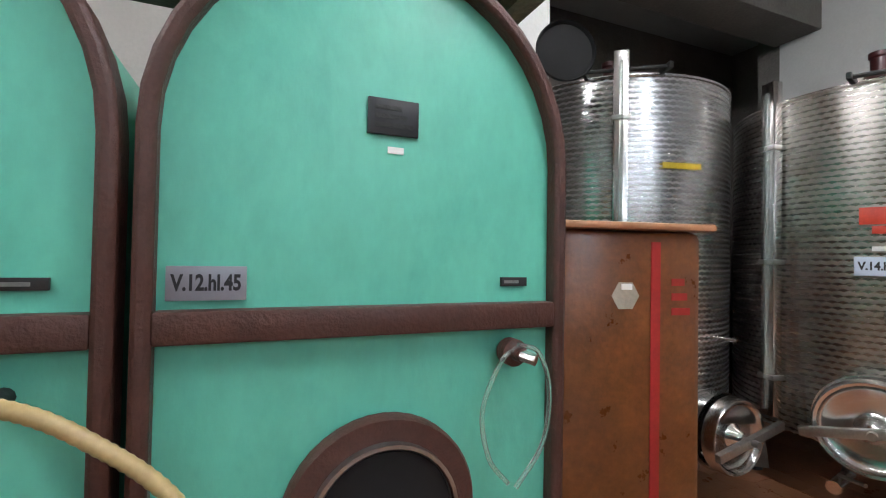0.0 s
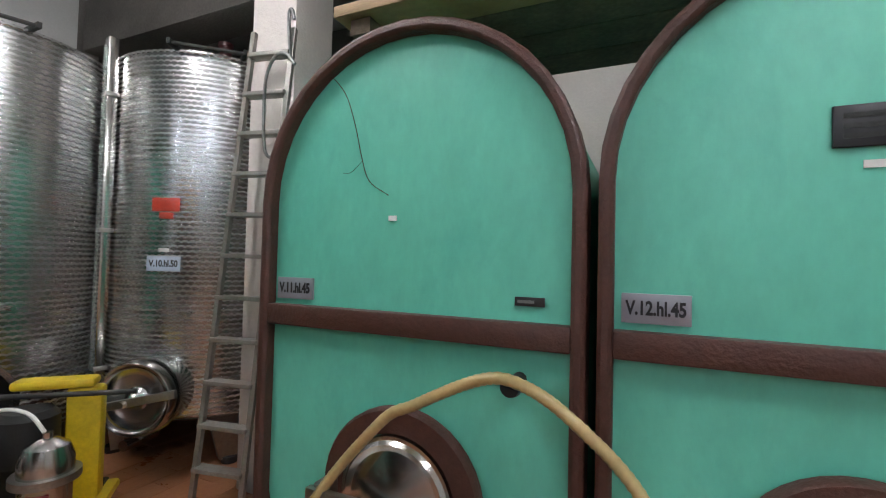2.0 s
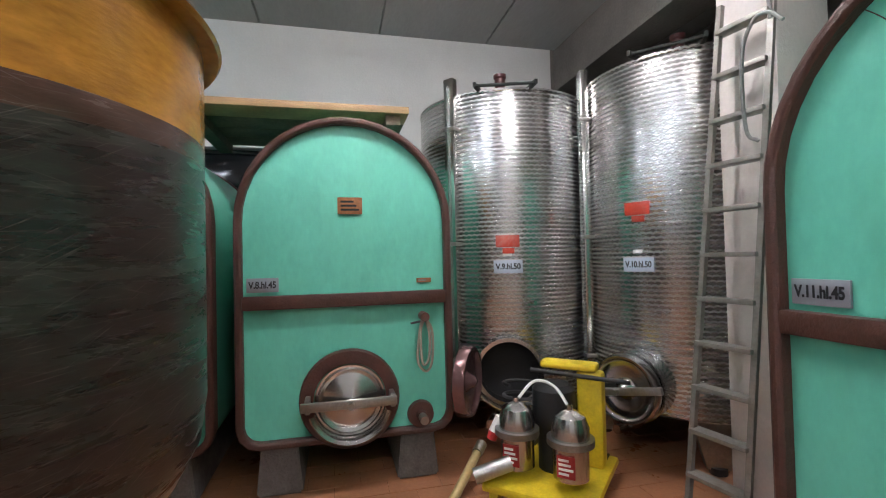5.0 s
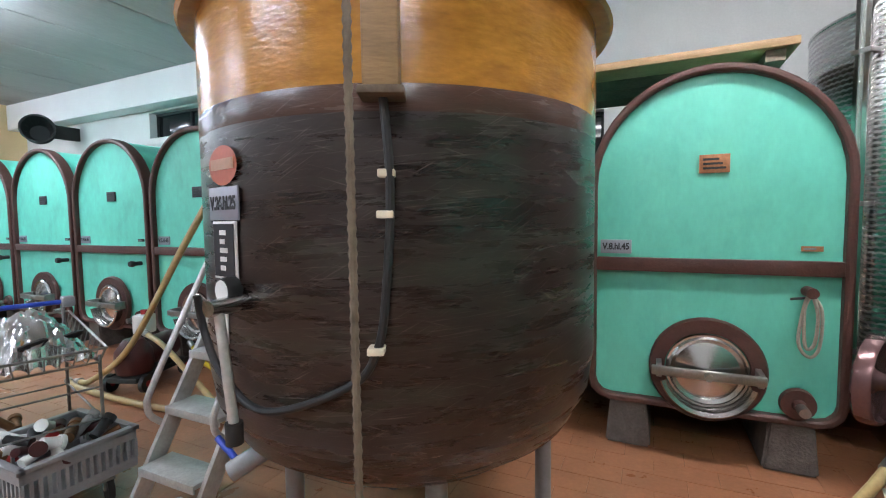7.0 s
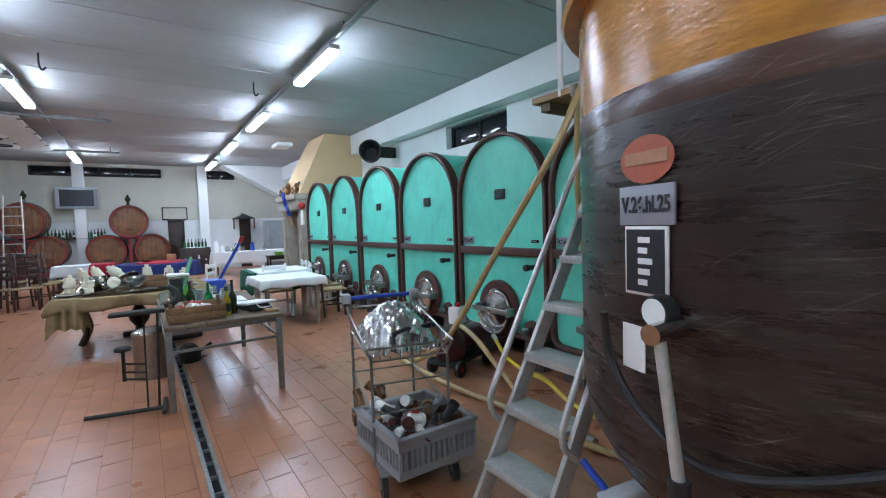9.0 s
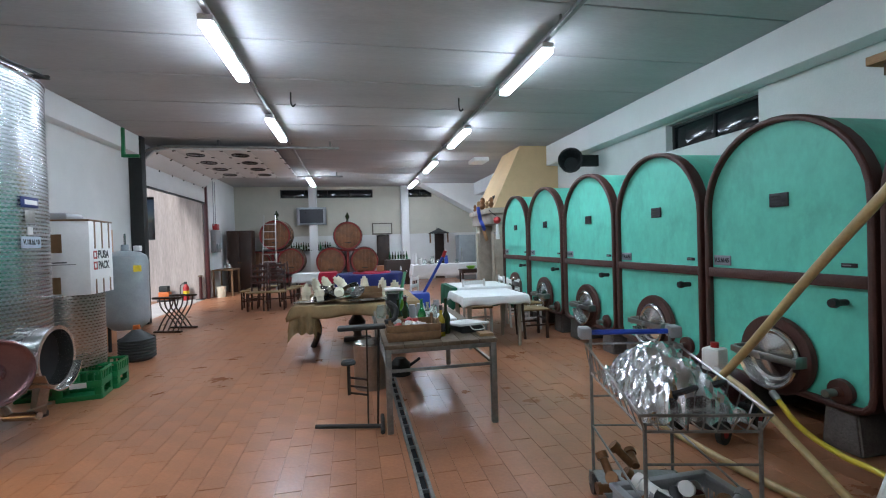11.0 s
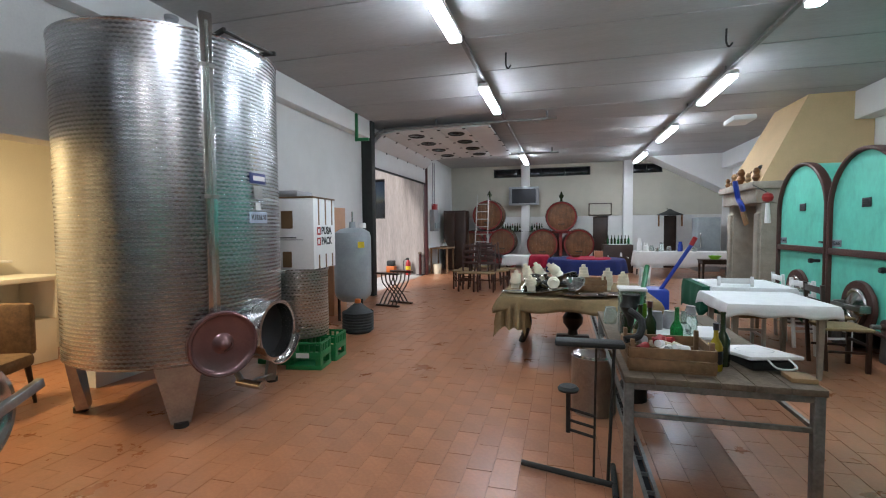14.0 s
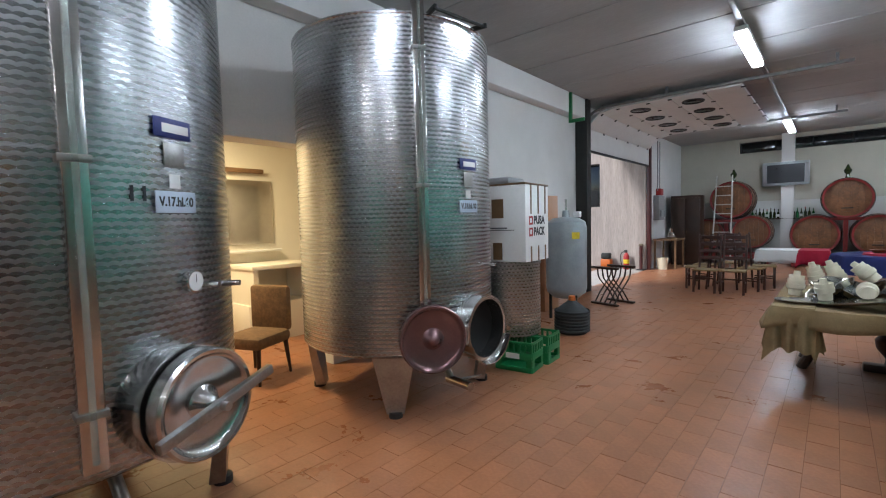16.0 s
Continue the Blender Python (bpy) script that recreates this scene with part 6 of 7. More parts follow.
# barrels on the end wall
def barrel(x, z, r, label, bowl=0):
    b = thing("wine_barrel", pose(x, -19.05, z), label, "barrel", "oak barrels at the end wall")
    n = 18
    prof = [(r * 0.92, 0.0), (r, -0.35), (r * 1.03, -0.6), (r, -0.85), (r * 0.92, -1.2)]
    for k in range(n):
        bm = bm_new()
        lathe(bm, prof, 2, FRONT, 360 * k / n + 0.6, 360 * (k + 1) / n - 0.6)
        part("stave", bm, "barrel", b)
    for zz, rr in ((-0.03, r * 0.945), (-0.14, r * 0.975), (-0.4, r * 1.025), (-0.8, r * 1.025)):
        part("hoop", l1([(rr - 0.02, zz), (rr, zz), (rr, zz - 0.05), (rr - 0.02, zz - 0.05)], 36, FRONT), "barrel_red" if zz > -0.1 else "iron", b, "red painted iron hoop" if zz > -0.1 else "")
    for k in range(7):
        w = 2 * r * 0.86 / 7
        x0 = -r * 0.86 + w * k
        hh = math.sqrt(max(0.01, (r * 0.9) ** 2 - max(abs(x0), abs(x0 + w)) ** 2))
        part("head_board", b1(x0 + 0.002, x0 + w - 0.002, 0.05, 0.075, -hh, hh, 0.002), "barrel", b)
    part("head_backing", l1([(0, -0.08), (r * 0.9, -0.08)], 32, FRONT), "barrel", b)
    part("rim", l1([(r * 0.86, 0.0), (r * 0.955, 0.012), (r * 0.955, -0.03), (r * 0.86, -0.03)], 36, FRONT), "barrel_red", b, "bright red painted rim")
    part("hatch", b1(-0.09, 0.09, 0.03, 0.05, -r * 0.65, -r * 0.3, 0.01), "barrel", b)
    part("hatch_bar", b1(-0.12, 0.12, 0.01, 0.03, -r * 0.5, -r * 0.45, 0.004), "iron", b)
    return b


def turn_fix(b):
    b.rotation_euler = (0, 0, radians(180))


for x, z, r in ((0.68, 1.93, 0.56), (1.35, 0.93, 0.57), (0.06, 0.93, 0.55), (3.37, 2.02, 0.58), (2.83, 1.02, 0.50), (4.0, 0.95, 0.50)):
    b = barrel(x, z, r, "oak wine barrel with a red rim lying on its side")
    turn_fix(b)
    if z > 1.5:
        st = thing("barrel_stopper", pose(x, -19.6, z + r * 1.02), "dark green turned glass stopper on a barrel", "stopper")
        part("stem", l1([(0, 0), (0.06, 0), (0.04, 0.1), (0.08, 0.16), (0.09, 0.22), (0.05, 0.28), (0.02, 0.36), (0, 0.38)], 18), "bottle_dark", st)
for x0, x1 in ((-0.5, 1.95), (2.3, 4.5)):
    rk = thing("barrel_rack", pose(0, 0, 0), "red painted timber cradle under the barrels", "rack")
    part("front_beam", b1(x0, x1, -19.35, -19.2, 0.2, 0.36, 0.01), "barrel_red", rk)
    part("rear_beam", b1(x0, x1, -20.1, -19.95, 0.2, 0.36, 0.01), "barrel_red", rk)
    for xx in (x0 + 0.1, x1 - 0.2):
        part("block", b1(xx, xx + 0.12, -20.1, -19.2, 0, 0.2, 0.01), "barrel_red", rk)
    part("upper_beam", b1(x0 + 0.6, x1 - 0.7, -19.35, -19.2, 1.33, 1.42, 0.01), "barrel_red", rk)
    part("upright", b1(x0 + 1.15, x0 + 1.25, -19.34, -19.22, 0.36, 1.33), "barrel_red", rk)
sf = thing("bottle_shelf", pose(0, 0, 0), "wall shelf lined with dark wine bottles", "shelf")
part("board", b1(1.35, 3.0, -20.45, -20.2, 1.38, 1.42, 0.004), "oak", sf)
for x in (1.5, 2.85):
    part("bracket", b1(x - 0.02, x + 0.02, -20.48, -20.22, 1.25, 1.379), "iron", sf)
for k in range(17):
    bottle(1.42 + 0.095 * k, -20.32, 1.421, 0.28 + 0.02 * (k % 3), 0.036, "bottle_dark" if k % 4 else "bottle_green", "dark wine bottle in a row on a shelf", 0.4, "red" if k % 5 == 2 else None, "paper" if k % 3 == 0 else None)
tv = thing("television", pose(2.1, -20.15, 2.78), "silver framed flat television on the pillar", "television")
part("casing", b1(-0.58, 0.58, -0.06, 0.04, -0.36, 0.36, 0.015), "silver_tank", tv)
part("screen", b1(-0.46, 0.46, 0.041, 0.046, -0.28, 0.28), "screen", tv)
for s in (-1, 1):
    part("speaker", b1(s * 0.52 - 0.05, s * 0.52 + 0.05, 0.041, 0.05, -0.3, 0.3, 0.004), "grey_plastic", tv)
part("mount", b1(-0.12, 0.12, -0.08, -0.06, -0.15, 0.15), "iron", tv)
lf = thing("leaning_ladder", pose(0, 0, 0), "light aluminium ladder leaning on the barrels", "ladder")
for x in (3.28, 3.68):
    part("stile", r1((x + (0.05 if x > 3.5 else -0.05), -18.2, 0), (x, -18.75, 2.75), 0.02, 8), "alu", lf)
for k in range(9):
    f = 0.08 + 0.1 * k
    part("rung", r1((3.25, -18.2 - 0.55 * f, 2.75 * f), (3.71, -18.2 - 0.55 * f, 2.75 * f), 0.014, 8), "alu", lf)
es = thing("framed_notice", pose(-0.75, FY + 0.03, 2.22), "pale framed notice above a dark doorway", "notice")
part("frame", b1(-0.42, 0.42, -0.01, 0.03, -0.24, 0.24, 0.006), "oak", es)
part("sheet", b1(-0.38, 0.38, 0.031, 0.036, -0.2, 0.2), "wall_beige", es)
wd = thing("wardrobe", pose(4.5, -18.8, 0), "tall dark wooden wardrobe", "wardrobe")
part("carcass", b1(-0.42, 0.42, -0.3, 0.3, 0, 2.2, 0.01), "oak", wd)
for s in (-1, 1):
    dd = part("door", b1(s * 0.205 - 0.195, s * 0.205 + 0.195, 0.3, 0.325, 0.1, 2.12, 0.006), "oak", wd)
    part("knob", r1((s * 0.04, 0.325, 1.05), (s * 0.04, 0.35, 1.05), 0.015), "bronze", dd)
cl = thing("hanging_copper", pose(-3.1, -20.0, 1.95), "old dark pot canopy hung on the wall", "ornament")
part("dome", l1([(0.02, 0.22), (0.06, 0.2), (0.2, 0.12), (0.42, 0.03), (0.44, 0), (0.4, 0.0), (0.18, 0.1), (0, 0.16)], 28), "iron", cl)
for x in (-0.38, 0.38):
    part("hanging_tool", r1((x, 0.05, 0.02), (x, 0.05, -0.4), 0.03), "bronze", cl)
part("wall_arm", r1((0, 0, 0.18), (0, -0.5, 0.25), 0.015), "iron", cl)
el = thing("electric_panel", pose(EX - 0.005, -17.6, 1.85, 0, 0, -90), "grey wall cabinet with switches and sockets", "electric panel")
part("cabinet", b1(-0.35, 0.25, -0.16, 0, -0.4, 0.35, 0.01), "grey_plastic", el)
for k in range(3):
    part("socket", b1(-0.3 + 0.18 * k, -0.17 + 0.18 * k, -0.22, -0.16, -0.3, -0.1, 0.01), "silver_tank", el)
part("red_box", b1(-0.1, 0.2, -0.14, 0, 0.36, 0.56, 0.01), "red", el)
part("side_box", b1(0.27, 0.5, -0.14, 0, -0.2, 0.25, 0.01), "silver_tank", el)
for x in (-0.1, 0.12):
    part("conduit", r1((x, -0.05, 0.5), (x, -0.05, 2.0), 0.015), "grey_plastic", el)
wt = thing("wall_table", pose(4.72, -17.55, 0), "narrow wooden table below the panel", "table")
part("tabletop", b1(-0.33, 0.33, -0.5, 0.5, 0.84, 0.88, 0.006), "crate", wt)
for x in (-0.28, 0.28):
    for yy in (-0.45, 0.45):
        part("leg", b1(x - 0.025, x + 0.025, yy - 0.025, yy + 0.025, 0, 0.84), "crate", wt)
single("kettle", l1([(0, 0), (0.1, 0), (0.14, 0.05), (0.1, 0.15), (0.04, 0.2), (0.05, 0.3), (0, 0.32)], 20, pose(4.65, -17.5, 0.88)), "steel", "dented metal jug on the wall table", "jug")
single("cream_bucket", l1([(0, 0), (0.13, 0), (0.16, 0.34), (0.15, 0.34), (0.12, 0.01), (0, 0.01)], 22, pose(4.75, -16.95, 0)), "candle", "cream plastic bucket on the floor", "bucket")

# ---- fireplace on the west wall ----
fi = thing("fireplace", pose(0, 0, 0), "stone fireplace with an ochre plaster hood", "fireplace")
F0, F1 = -14.3, -12.3
bm = bm_new()
lo = [(-3.1, F0 + 0.1), (WX, F0 + 0.1), (WX, F1 - 0.05), (-3.1, F1 - 0.05)]
hi = [(-3.85, F0 + 0.55), (WX, F0 + 0.55), (WX, F1 - 0.02), (-3.85, F1 - 0.02)]
va = [bm.verts.new((x, y_, 2.42)) for x, y_ in lo]
vb = [bm.verts.new((x, y_, CEIL)) for x, y_ in hi]
bm.faces.new(va)
bm.faces.new(vb[::-1])
for i in range(4):
    bm.faces.new((va[i], va[(i + 1) % 4], vb[(i + 1) % 4], vb[i]))
part("hood", bm, "hood", fi, "tapering ochre plaster hood", smooth=0)
part("mantel", b1(-4.89, -2.95, F0, F1, 2.28, 2.42, 0.02), "stone", fi, "thick carved stone mantel")
part("mantel_moulding", b1(-4.85, -3.03, F0 + 0.06, F1 - 0.06, 2.0, 2.28, 0.03), "stone", fi)
for yy in (F0 + 0.1, F1 - 0.4):
    jb = part("jamb", b1(-4.7, -3.15, yy, yy + 0.3, 0, 2.0, 0.02), "stone", fi)
    part("jamb_carving", b1(-3.16, -3.10, yy + 0.05, yy + 0.25, 0.3, 1.8, 0.02), "stone", jb)
part("firebox_back", b1(-4.88, -4.7, F0 + 0.1, F1 - 0.1, 0, 2.0), "dark", fi)
part("hearth", b1(-4.7, -2.9, F0, F1, 0, 0.3, 0.02), "stone", fi)
for k in range(9):
    x, yy = -3.1 - 0.15 * (k % 2), F0 + 0.15 + 0.2 * k
    s = 0.7 + 0.4 * ((k * 5) % 3) / 2
    single("figurine", l1([(0, 0), (0.06 * s, 0), (0.05 * s, 0.03), (0.09 * s, 0.1 * s), (0.05 * s, 0.18 * s), (0.07 * s, 0.24 * s), (0.04 * s, 0.31 * s), (0, 0.33 * s)], 16, pose(x, yy, 2.421)), ["bronze", "barrel", "wood", "iron"][k % 4], "small carved ornament on the mantel", "ornament", "ornaments on the mantel")
bw = thing("bellows", pose(-2.9, -12.75, 2.0, 10, 12, 0), "wooden bellows and blue ribbon hung from the mantel", "bellows")
part("board", b1(-0.02, 0.02, -0.11, 0.11, -0.45, 0.1, 0.02), "wood", bw)
part("ribbon", t1([(0.02, 0.1, 0.45), (0.05, 0.15, 0.3), (0.03, 0.05, 0.1), (0.05, 0.18, -0.05), (0.02, 0.1, -0.15)], 0.05, 8), "blue", bw)
rb = thing("red_fan_ornament", pose(-2.85, -11.35, 2.05), "red and white hanging ornament beside a tank", "ornament")
part("ball", l1([(0, -0.09), (0.07, -0.06), (0.09, 0), (0.07, 0.06), (0, 0.09)], 18), "red", rb)
part("tassel", r1((0, 0, -0.1), (0, 0.02, -0.45), 0.03, 10, 0.05), "paper", rb)
part("hanger", r1((0, 0, 0.08), (-0.1, -0.95, 0.3), 0.008), "iron", rb)
ds = thing("demijohn_basket", pose(-4.25, -10.35, 3.25, 82, 0, 150) @ Matrix.Diagonal((0.8, 0.8, 0.8, 1)), "dark wicker basket fixed high on the wall", "basket")
part("basket_wall", l1([(0, -0.2), (0.2, -0.19), (0.28, -0.05), (0.31, 0.2), (0.29, 0.2), (0.26, -0.04), (0.18, -0.17), (0, -0.18)], 28), "wicker", ds)
for k in range(12):
    a = 2 * math.pi * k / 12
    part("rib", r1((0.2 * math.cos(a), 0.2 * math.sin(a), -0.2), (0.32 * math.cos(a), 0.32 * math.sin(a), 0.21), 0.012, 6), "wicker", ds)
for zz, rr in ((-0.05, 0.29), (0.08, 0.305), (0.2, 0.32)):
    part("hoop", l1([(rr - 0.012, zz), (rr + 0.01, zz), (rr + 0.01, zz + 0.02), (rr - 0.012, zz + 0.02)], 28), "wicker", ds)
bmw = single("wall_bracket", b1(-4.9, -4.45, -10.4, -10.3, 3.15, 3.4, 0.01), "iron", "dark iron bracket holding a basket", "bracket")
single("ceiling_speaker", b1(-3.0, -2.6, -12.9, -12.3, 3.62, 3.72, 0.02), "trim", "white flat extractor unit below the ceiling", "extractor")

# ---- east side: cellar goods ----
cc = thing("bottle_crate", pose(3.42, -6.75, 0, 0, 0, 8), "green plastic bottle crate with label", "crate", "green crates")
part("bottom", b1(-0.2, 0.2, -0.15, 0.15, 0, 0.02), "green", cc)
for s in (-1, 1):
    for z0, z1 in ((0.0, 0.05), (0.13, 0.2), (0.285, 0.31)):
        part("side", b1(-0.2, 0.2, s * 0.15 - 0.008, s * 0.15 + 0.008, z0, z1, 0.003), "green", cc)
        part("side", b1(s * 0.2 - 0.008, s * 0.2 + 0.008, -0.15, 0.15, z0, z1, 0.003), "green", cc)
    for k in range(7):
        u = -0.19 + 0.38 * k / 6
        part("bar", b1(u - 0.012, u + 0.012, s * 0.15 - 0.006, s * 0.15 + 0.006, 0.2, 0.285), "green", cc, smooth=0)
        part("bar", b1(s * 0.2 - 0.006, s * 0.2 + 0.006, 0.75 * u - 0.01, 0.75 * u + 0.01, 0.2, 0.285), "green", cc, smooth=0)
    for u in (-0.17, 0.17):
        part("bar", b1(u - 0.03, u + 0.03, s * 0.15 - 0.006, s * 0.15 + 0.006, 0.05, 0.13), "green", cc, smooth=0)
    for u in (-0.12, 0.12):
        part("bar", b1(s * 0.2 - 0.006, s * 0.2 + 0.006, u - 0.03, u + 0.03, 0.05, 0.13), "green", cc, smooth=0)
part("crate_label", b1(-0.07, 0.08, 0.158, 0.161, 0.135, 0.19), "paper", cc)
copy_thing(cc, pose(3.42, -7.12, 0, 0, 0, 4))
copy_thing(cc, pose(3.86, -6.85, 0, 0, 0, 4))
copy_thing(cc, pose(3.86, -7.22, 0, 0, 0, 4))
sd_ = thing("steel_drum", pose(3.66, -6.98, 0.31), "dull stainless drum standing on green crates", "drum")
part("drum_wall", l1([(0, 0), (0.32, 0), (0.325, 0.01), (0.325, 0.76), (0.335, 0.765), (0.335, 0.79), (0.32, 0.80), (0, 0.80)], 48), scaled_steel("scaled_steel_drum", (0.45, 0.44, 0.42), 0.3, 0.33), sd_)
tp = part("drum_tap", r1((-0.2, 0.32, 0.15), (-0.26, 0.46, 0.15), 0.022), "steel", sd_)
part("tap_lever", r1((-0.25, 0.43, 0.17), (-0.4, 0.4, 0.2), 0.008), "steel", tp)
cb = thing("carton", pose(3.66, -6.98, 1.112, 0, 0, 5), "large white cardboard carton with brown tape", "carton")
part("carton_body", b1(-0.33, 0.33, -0.29, 0.29, 0, 0.80, 0.006), "paper", cb)
part("tape_top", b1(-0.335, 0.335, -0.295, 0.295, 0.802, 0.82, 0.004), "tape", cb)
part("tape_patch", b1(-0.08, 0.06, 0.291, 0.294, 0.46, 0.66), "tape", cb)
part("tape_patch", b1(-0.06, 0.05, 0.291, 0.294, 0.02, 0.2), "tape", cb)
bars(cb, -0.2, 0.25, 0.30, 0.36, -0.0, 1, "ink")
part("print_line", b1(-0.2, 0.25, 0.291, 0.293, 0.33, 0.336), "ink", cb)
part("print_line", b1(-0.12, 0.16, 0.291, 0.293, 0.35, 0.362), "ink", cb)
for yy in (-0.2, -0.02, 0.16):
    part("tape_strip", b1(-0.334, -0.331, yy - 0.015, yy + 0.015, 0.5, 0.8), "tape", cb)
    part("tape_strip", b1(-0.334, -0.331, yy - 0.015, yy + 0.015, 0.0, 0.16), "tape", cb)
text("printed_word", "PUSA", 0.12, "ink", cb, pose(-0.333, -0.04, 0.43, 90, 0, -90), 0.28)
text("printed_word", "PACK", 0.12, "ink", cb, pose(-0.333, -0.04, 0.31, 90, 0, -90), 0.28)
for z in (0.31, 0.43):
    part("red_square", band(bm_new(), [(-0.045, -0.045), (0.045, -0.045), (0.045, 0.045), (-0.045, 0.045)], [(-0.025, -0.025), (0.025, -0.025), (0.025, 0.025), (-0.025, 0.025)], 0, 0.002), "red", cb).matrix_basis = pose(-0.334, 0.165, z, 0, 0, -90)
part("bag_on_top", b1(-0.1, 0.25, -0.2, 0.2, 0.821, 0.9, 0.03), "grey_plastic", cb)
gt = thing("pressure_tank", pose(4.07, -9.22, 0), "grey upright pressure vessel on legs", "pressure tank")
part("vessel", l1([(0, 0.32), (0.2, 0.34), (0.29, 0.42), (0.31, 0.5), (0.31, 1.42), (0.29, 1.5), (0.2, 1.56), (0.06, 1.58), (0.05, 1.68), (0, 1.68)], 40), "silver_tank", gt)
for a in (30, 150, 270):
    part("leg", r1((0.24 * math.cos(radians(a)), 0.24 * math.sin(radians(a)), 0), (0.24 * math.cos(radians(a)), 0.24 * math.sin(radians(a)), 0.5), 0.025, 8), "iron", gt)
part("yellow_sticker", b1(-0.06, 0.06, -0.004, 0.0, 1.25, 1.35, 0, pose(-0.25, 0.2, 0, 0, 0, 232)), "yellow", gt)
part("white_tap", b1(-0.05, 0.05, -0.05, 0.05, 1.57, 1.66, 0.015, pose(-0.14, -0.1, 0)), "paper", gt)
part("top_pipe", r1((0, 0, 1.66), (0, 0, 1.85), 0.015), "steel", gt)
bb = thing("brown_carton", pose(4.82, -9.7, 0), "tall brown cardboard box behind the vessel", "carton")
part("carton_body", b1(-0.25, 0.25, -0.25, 0.25, 0, 1.95, 0.006), "lid_tan", bb)
dj = thing("demijohn", pose(3.62, -8.45, 0), "dark wicker covered demijohn with a cork", "demijohn")
part("wicker_cover", l1([(0, 0), (0.19, 0), (0.22, 0.05), (0.23, 0.28), (0.2, 0.32), (0.1, 0.40), (0.05, 0.44), (0, 0.44)], 30), "wicker", dj)
for k in range(7):
    part("weave_band", l1([(0.225, 0.03 + k * 0.042), (0.238, 0.04 + k * 0.042), (0.238, 0.055 + k * 0.042), (0.225, 0.065 + k * 0.042)], 30), "wicker", dj)
part("neck", l1([(0.05, 0.43), (0.045, 0.5), (0, 0.5)], 16), "orange", dj)
sv = thing("folding_chair", pose(3.95, -10.85, 0, 0, 0, 75), "dark carved folding stool with curved slats", "folding chair")
for k in range(9):
    yy = -0.2 + 0.05 * k
    s = 1 if k % 2 else -1
    part("curved_slat", t1([(-0.24 * s, yy, 0.03), (-0.1 * s, yy, 0.2), (0.06 * s, yy, 0.34), (0.2 * s, yy, 0.48), (0.24 * s, yy, 0.64)], 0.014, 6, 0, 5), "oak", sv)
for s in (-1, 1):
    part("arm", b1(s * 0.24 - 0.05, s * 0.24 + 0.05, -0.27, 0.27, 0.64, 0.68, 0.012), "oak", sv)
    part("foot_bar", b1(s * 0.24 - 0.04, s * 0.24 + 0.04, -0.27, 0.27, 0, 0.035, 0.008), "oak", sv)
fe = thing("fire_extinguisher", pose(5.62, -16.45, -0.02), "red fire extinguisher standing by the gate", "fire extinguisher")
part("cylinder", l1([(0, 0), (0.08, 0), (0.085, 0.02), (0.085, 0.42), (0.05, 0.5), (0.03, 0.52), (0, 0.52)], 24), "red", fe)
part("valve_head", b1(-0.03, 0.06, -0.02, 0.02, 0.52, 0.6, 0.006), "black", fe)
part("hose", t1([(0.04, 0, 0.56), (0.15, 0, 0.5), (0.17, 0, 0.3), (0.13, 0, 0.1)], 0.012), "black", fe)
part("label_band", l1([(0.086, 0.2), (0.087, 0.2), (0.087, 0.32), (0.086, 0.32)], 24), "yellow", fe)
ss = thing("garden_machine", pose(6.2, -16.4, -0.02), "orange and black garden machine by the wall", "machine")
part("housing", b1(-0.15, 0.15, -0.12, 0.12, 0.08, 0.32, 0.03), "orange", ss)
part("engine", b1(-0.12, 0.14, -0.1, 0.1, 0.32, 0.5, 0.03), "iron", ss)
part("base", b1(-0.18, 0.18, -0.14, 0.14, 0, 0.08, 0.01), "black", ss)
ps = thing("metal_post", pose(5.2, -16.45, 0), "short rusty chain post beside the gate", "post")
part("shaft", r1((0, 0, 0.02), (0, 0, 0.72), 0.05), "maroon", ps)
part("base", b1(-0.12, 0.12, -0.12, 0.12, 0, 0.02, 0.004), "iron", ps)
part("cap", l1([(0, 0.78), (0.06, 0.76), (0.07, 0.72), (0, 0.72)], 18), "wood_grey", ps)
ac = thing("armless_chair", pose(5.40, -4.88, 0, 0, 0, 203), "small upholstered brown patterned chair with dark legs", "chair")
part("seat", b1(-0.25, 0.25, -0.26, 0.25, 0.34, 0.47, 0.05), "fabric", ac, "padded patterned seat")
part("backrest", b1(-0.24, 0.24, 0.2, 0.29, 0.44, 0.92, 0.04), "fabric", ac)
for x in (-0.2, 0.2):
    for yy in (-0.21, 0.2):
        part("leg", r1((x, yy, 0.36), (x * 1.15, yy * 1.15, 0), 0.026, 10, 0.014), "oak", ac)
wb = thing("white_wall_unit", pose(6.9, -5.54, 0), "stepped white plaster wall unit with open niches", "wall unit")
part("lower_block", b1(-0.3, 0.29, -0.75, 0.15, 0, 0.52, 0.01), "yellow_wall", wb)
part("upper_side", b1(-0.4, 0.29, 0.05, 0.12, 0.523, 0.98), "yellow_wall", wb)
part("upper_side", b1(-0.4, 0.29, -0.75, -0.68, 0.523, 0.98), "yellow_wall", wb)
part("top_slab", b1(-0.42, 0.29, -0.77, 0.14, 0.983, 1.04, 0.006), "yellow_wall", wb)
part("niche_back", b1(0.2, 0.28, -0.68, 0.05, 0.523, 0.98), "yellow_wall", wb)
wr = thing("wall_mirror", pose(7.185, -5.75, 1.75), "plain mirror with a white glass shelf", "mirror")
part("mirror_plate", b1(-0.012, 0, -0.33, 0.33, -0.45, 0.45, 0.003), "steel", wr)
part("shelf", b1(-0.12, 0, -0.4, 0.4, -0.56, -0.53, 0.004), "paper", wr)
part("lamp_bar", b1(-0.06, 0, -0.2, 0.35, 0.55, 0.61, 0.008), "crate", wr)

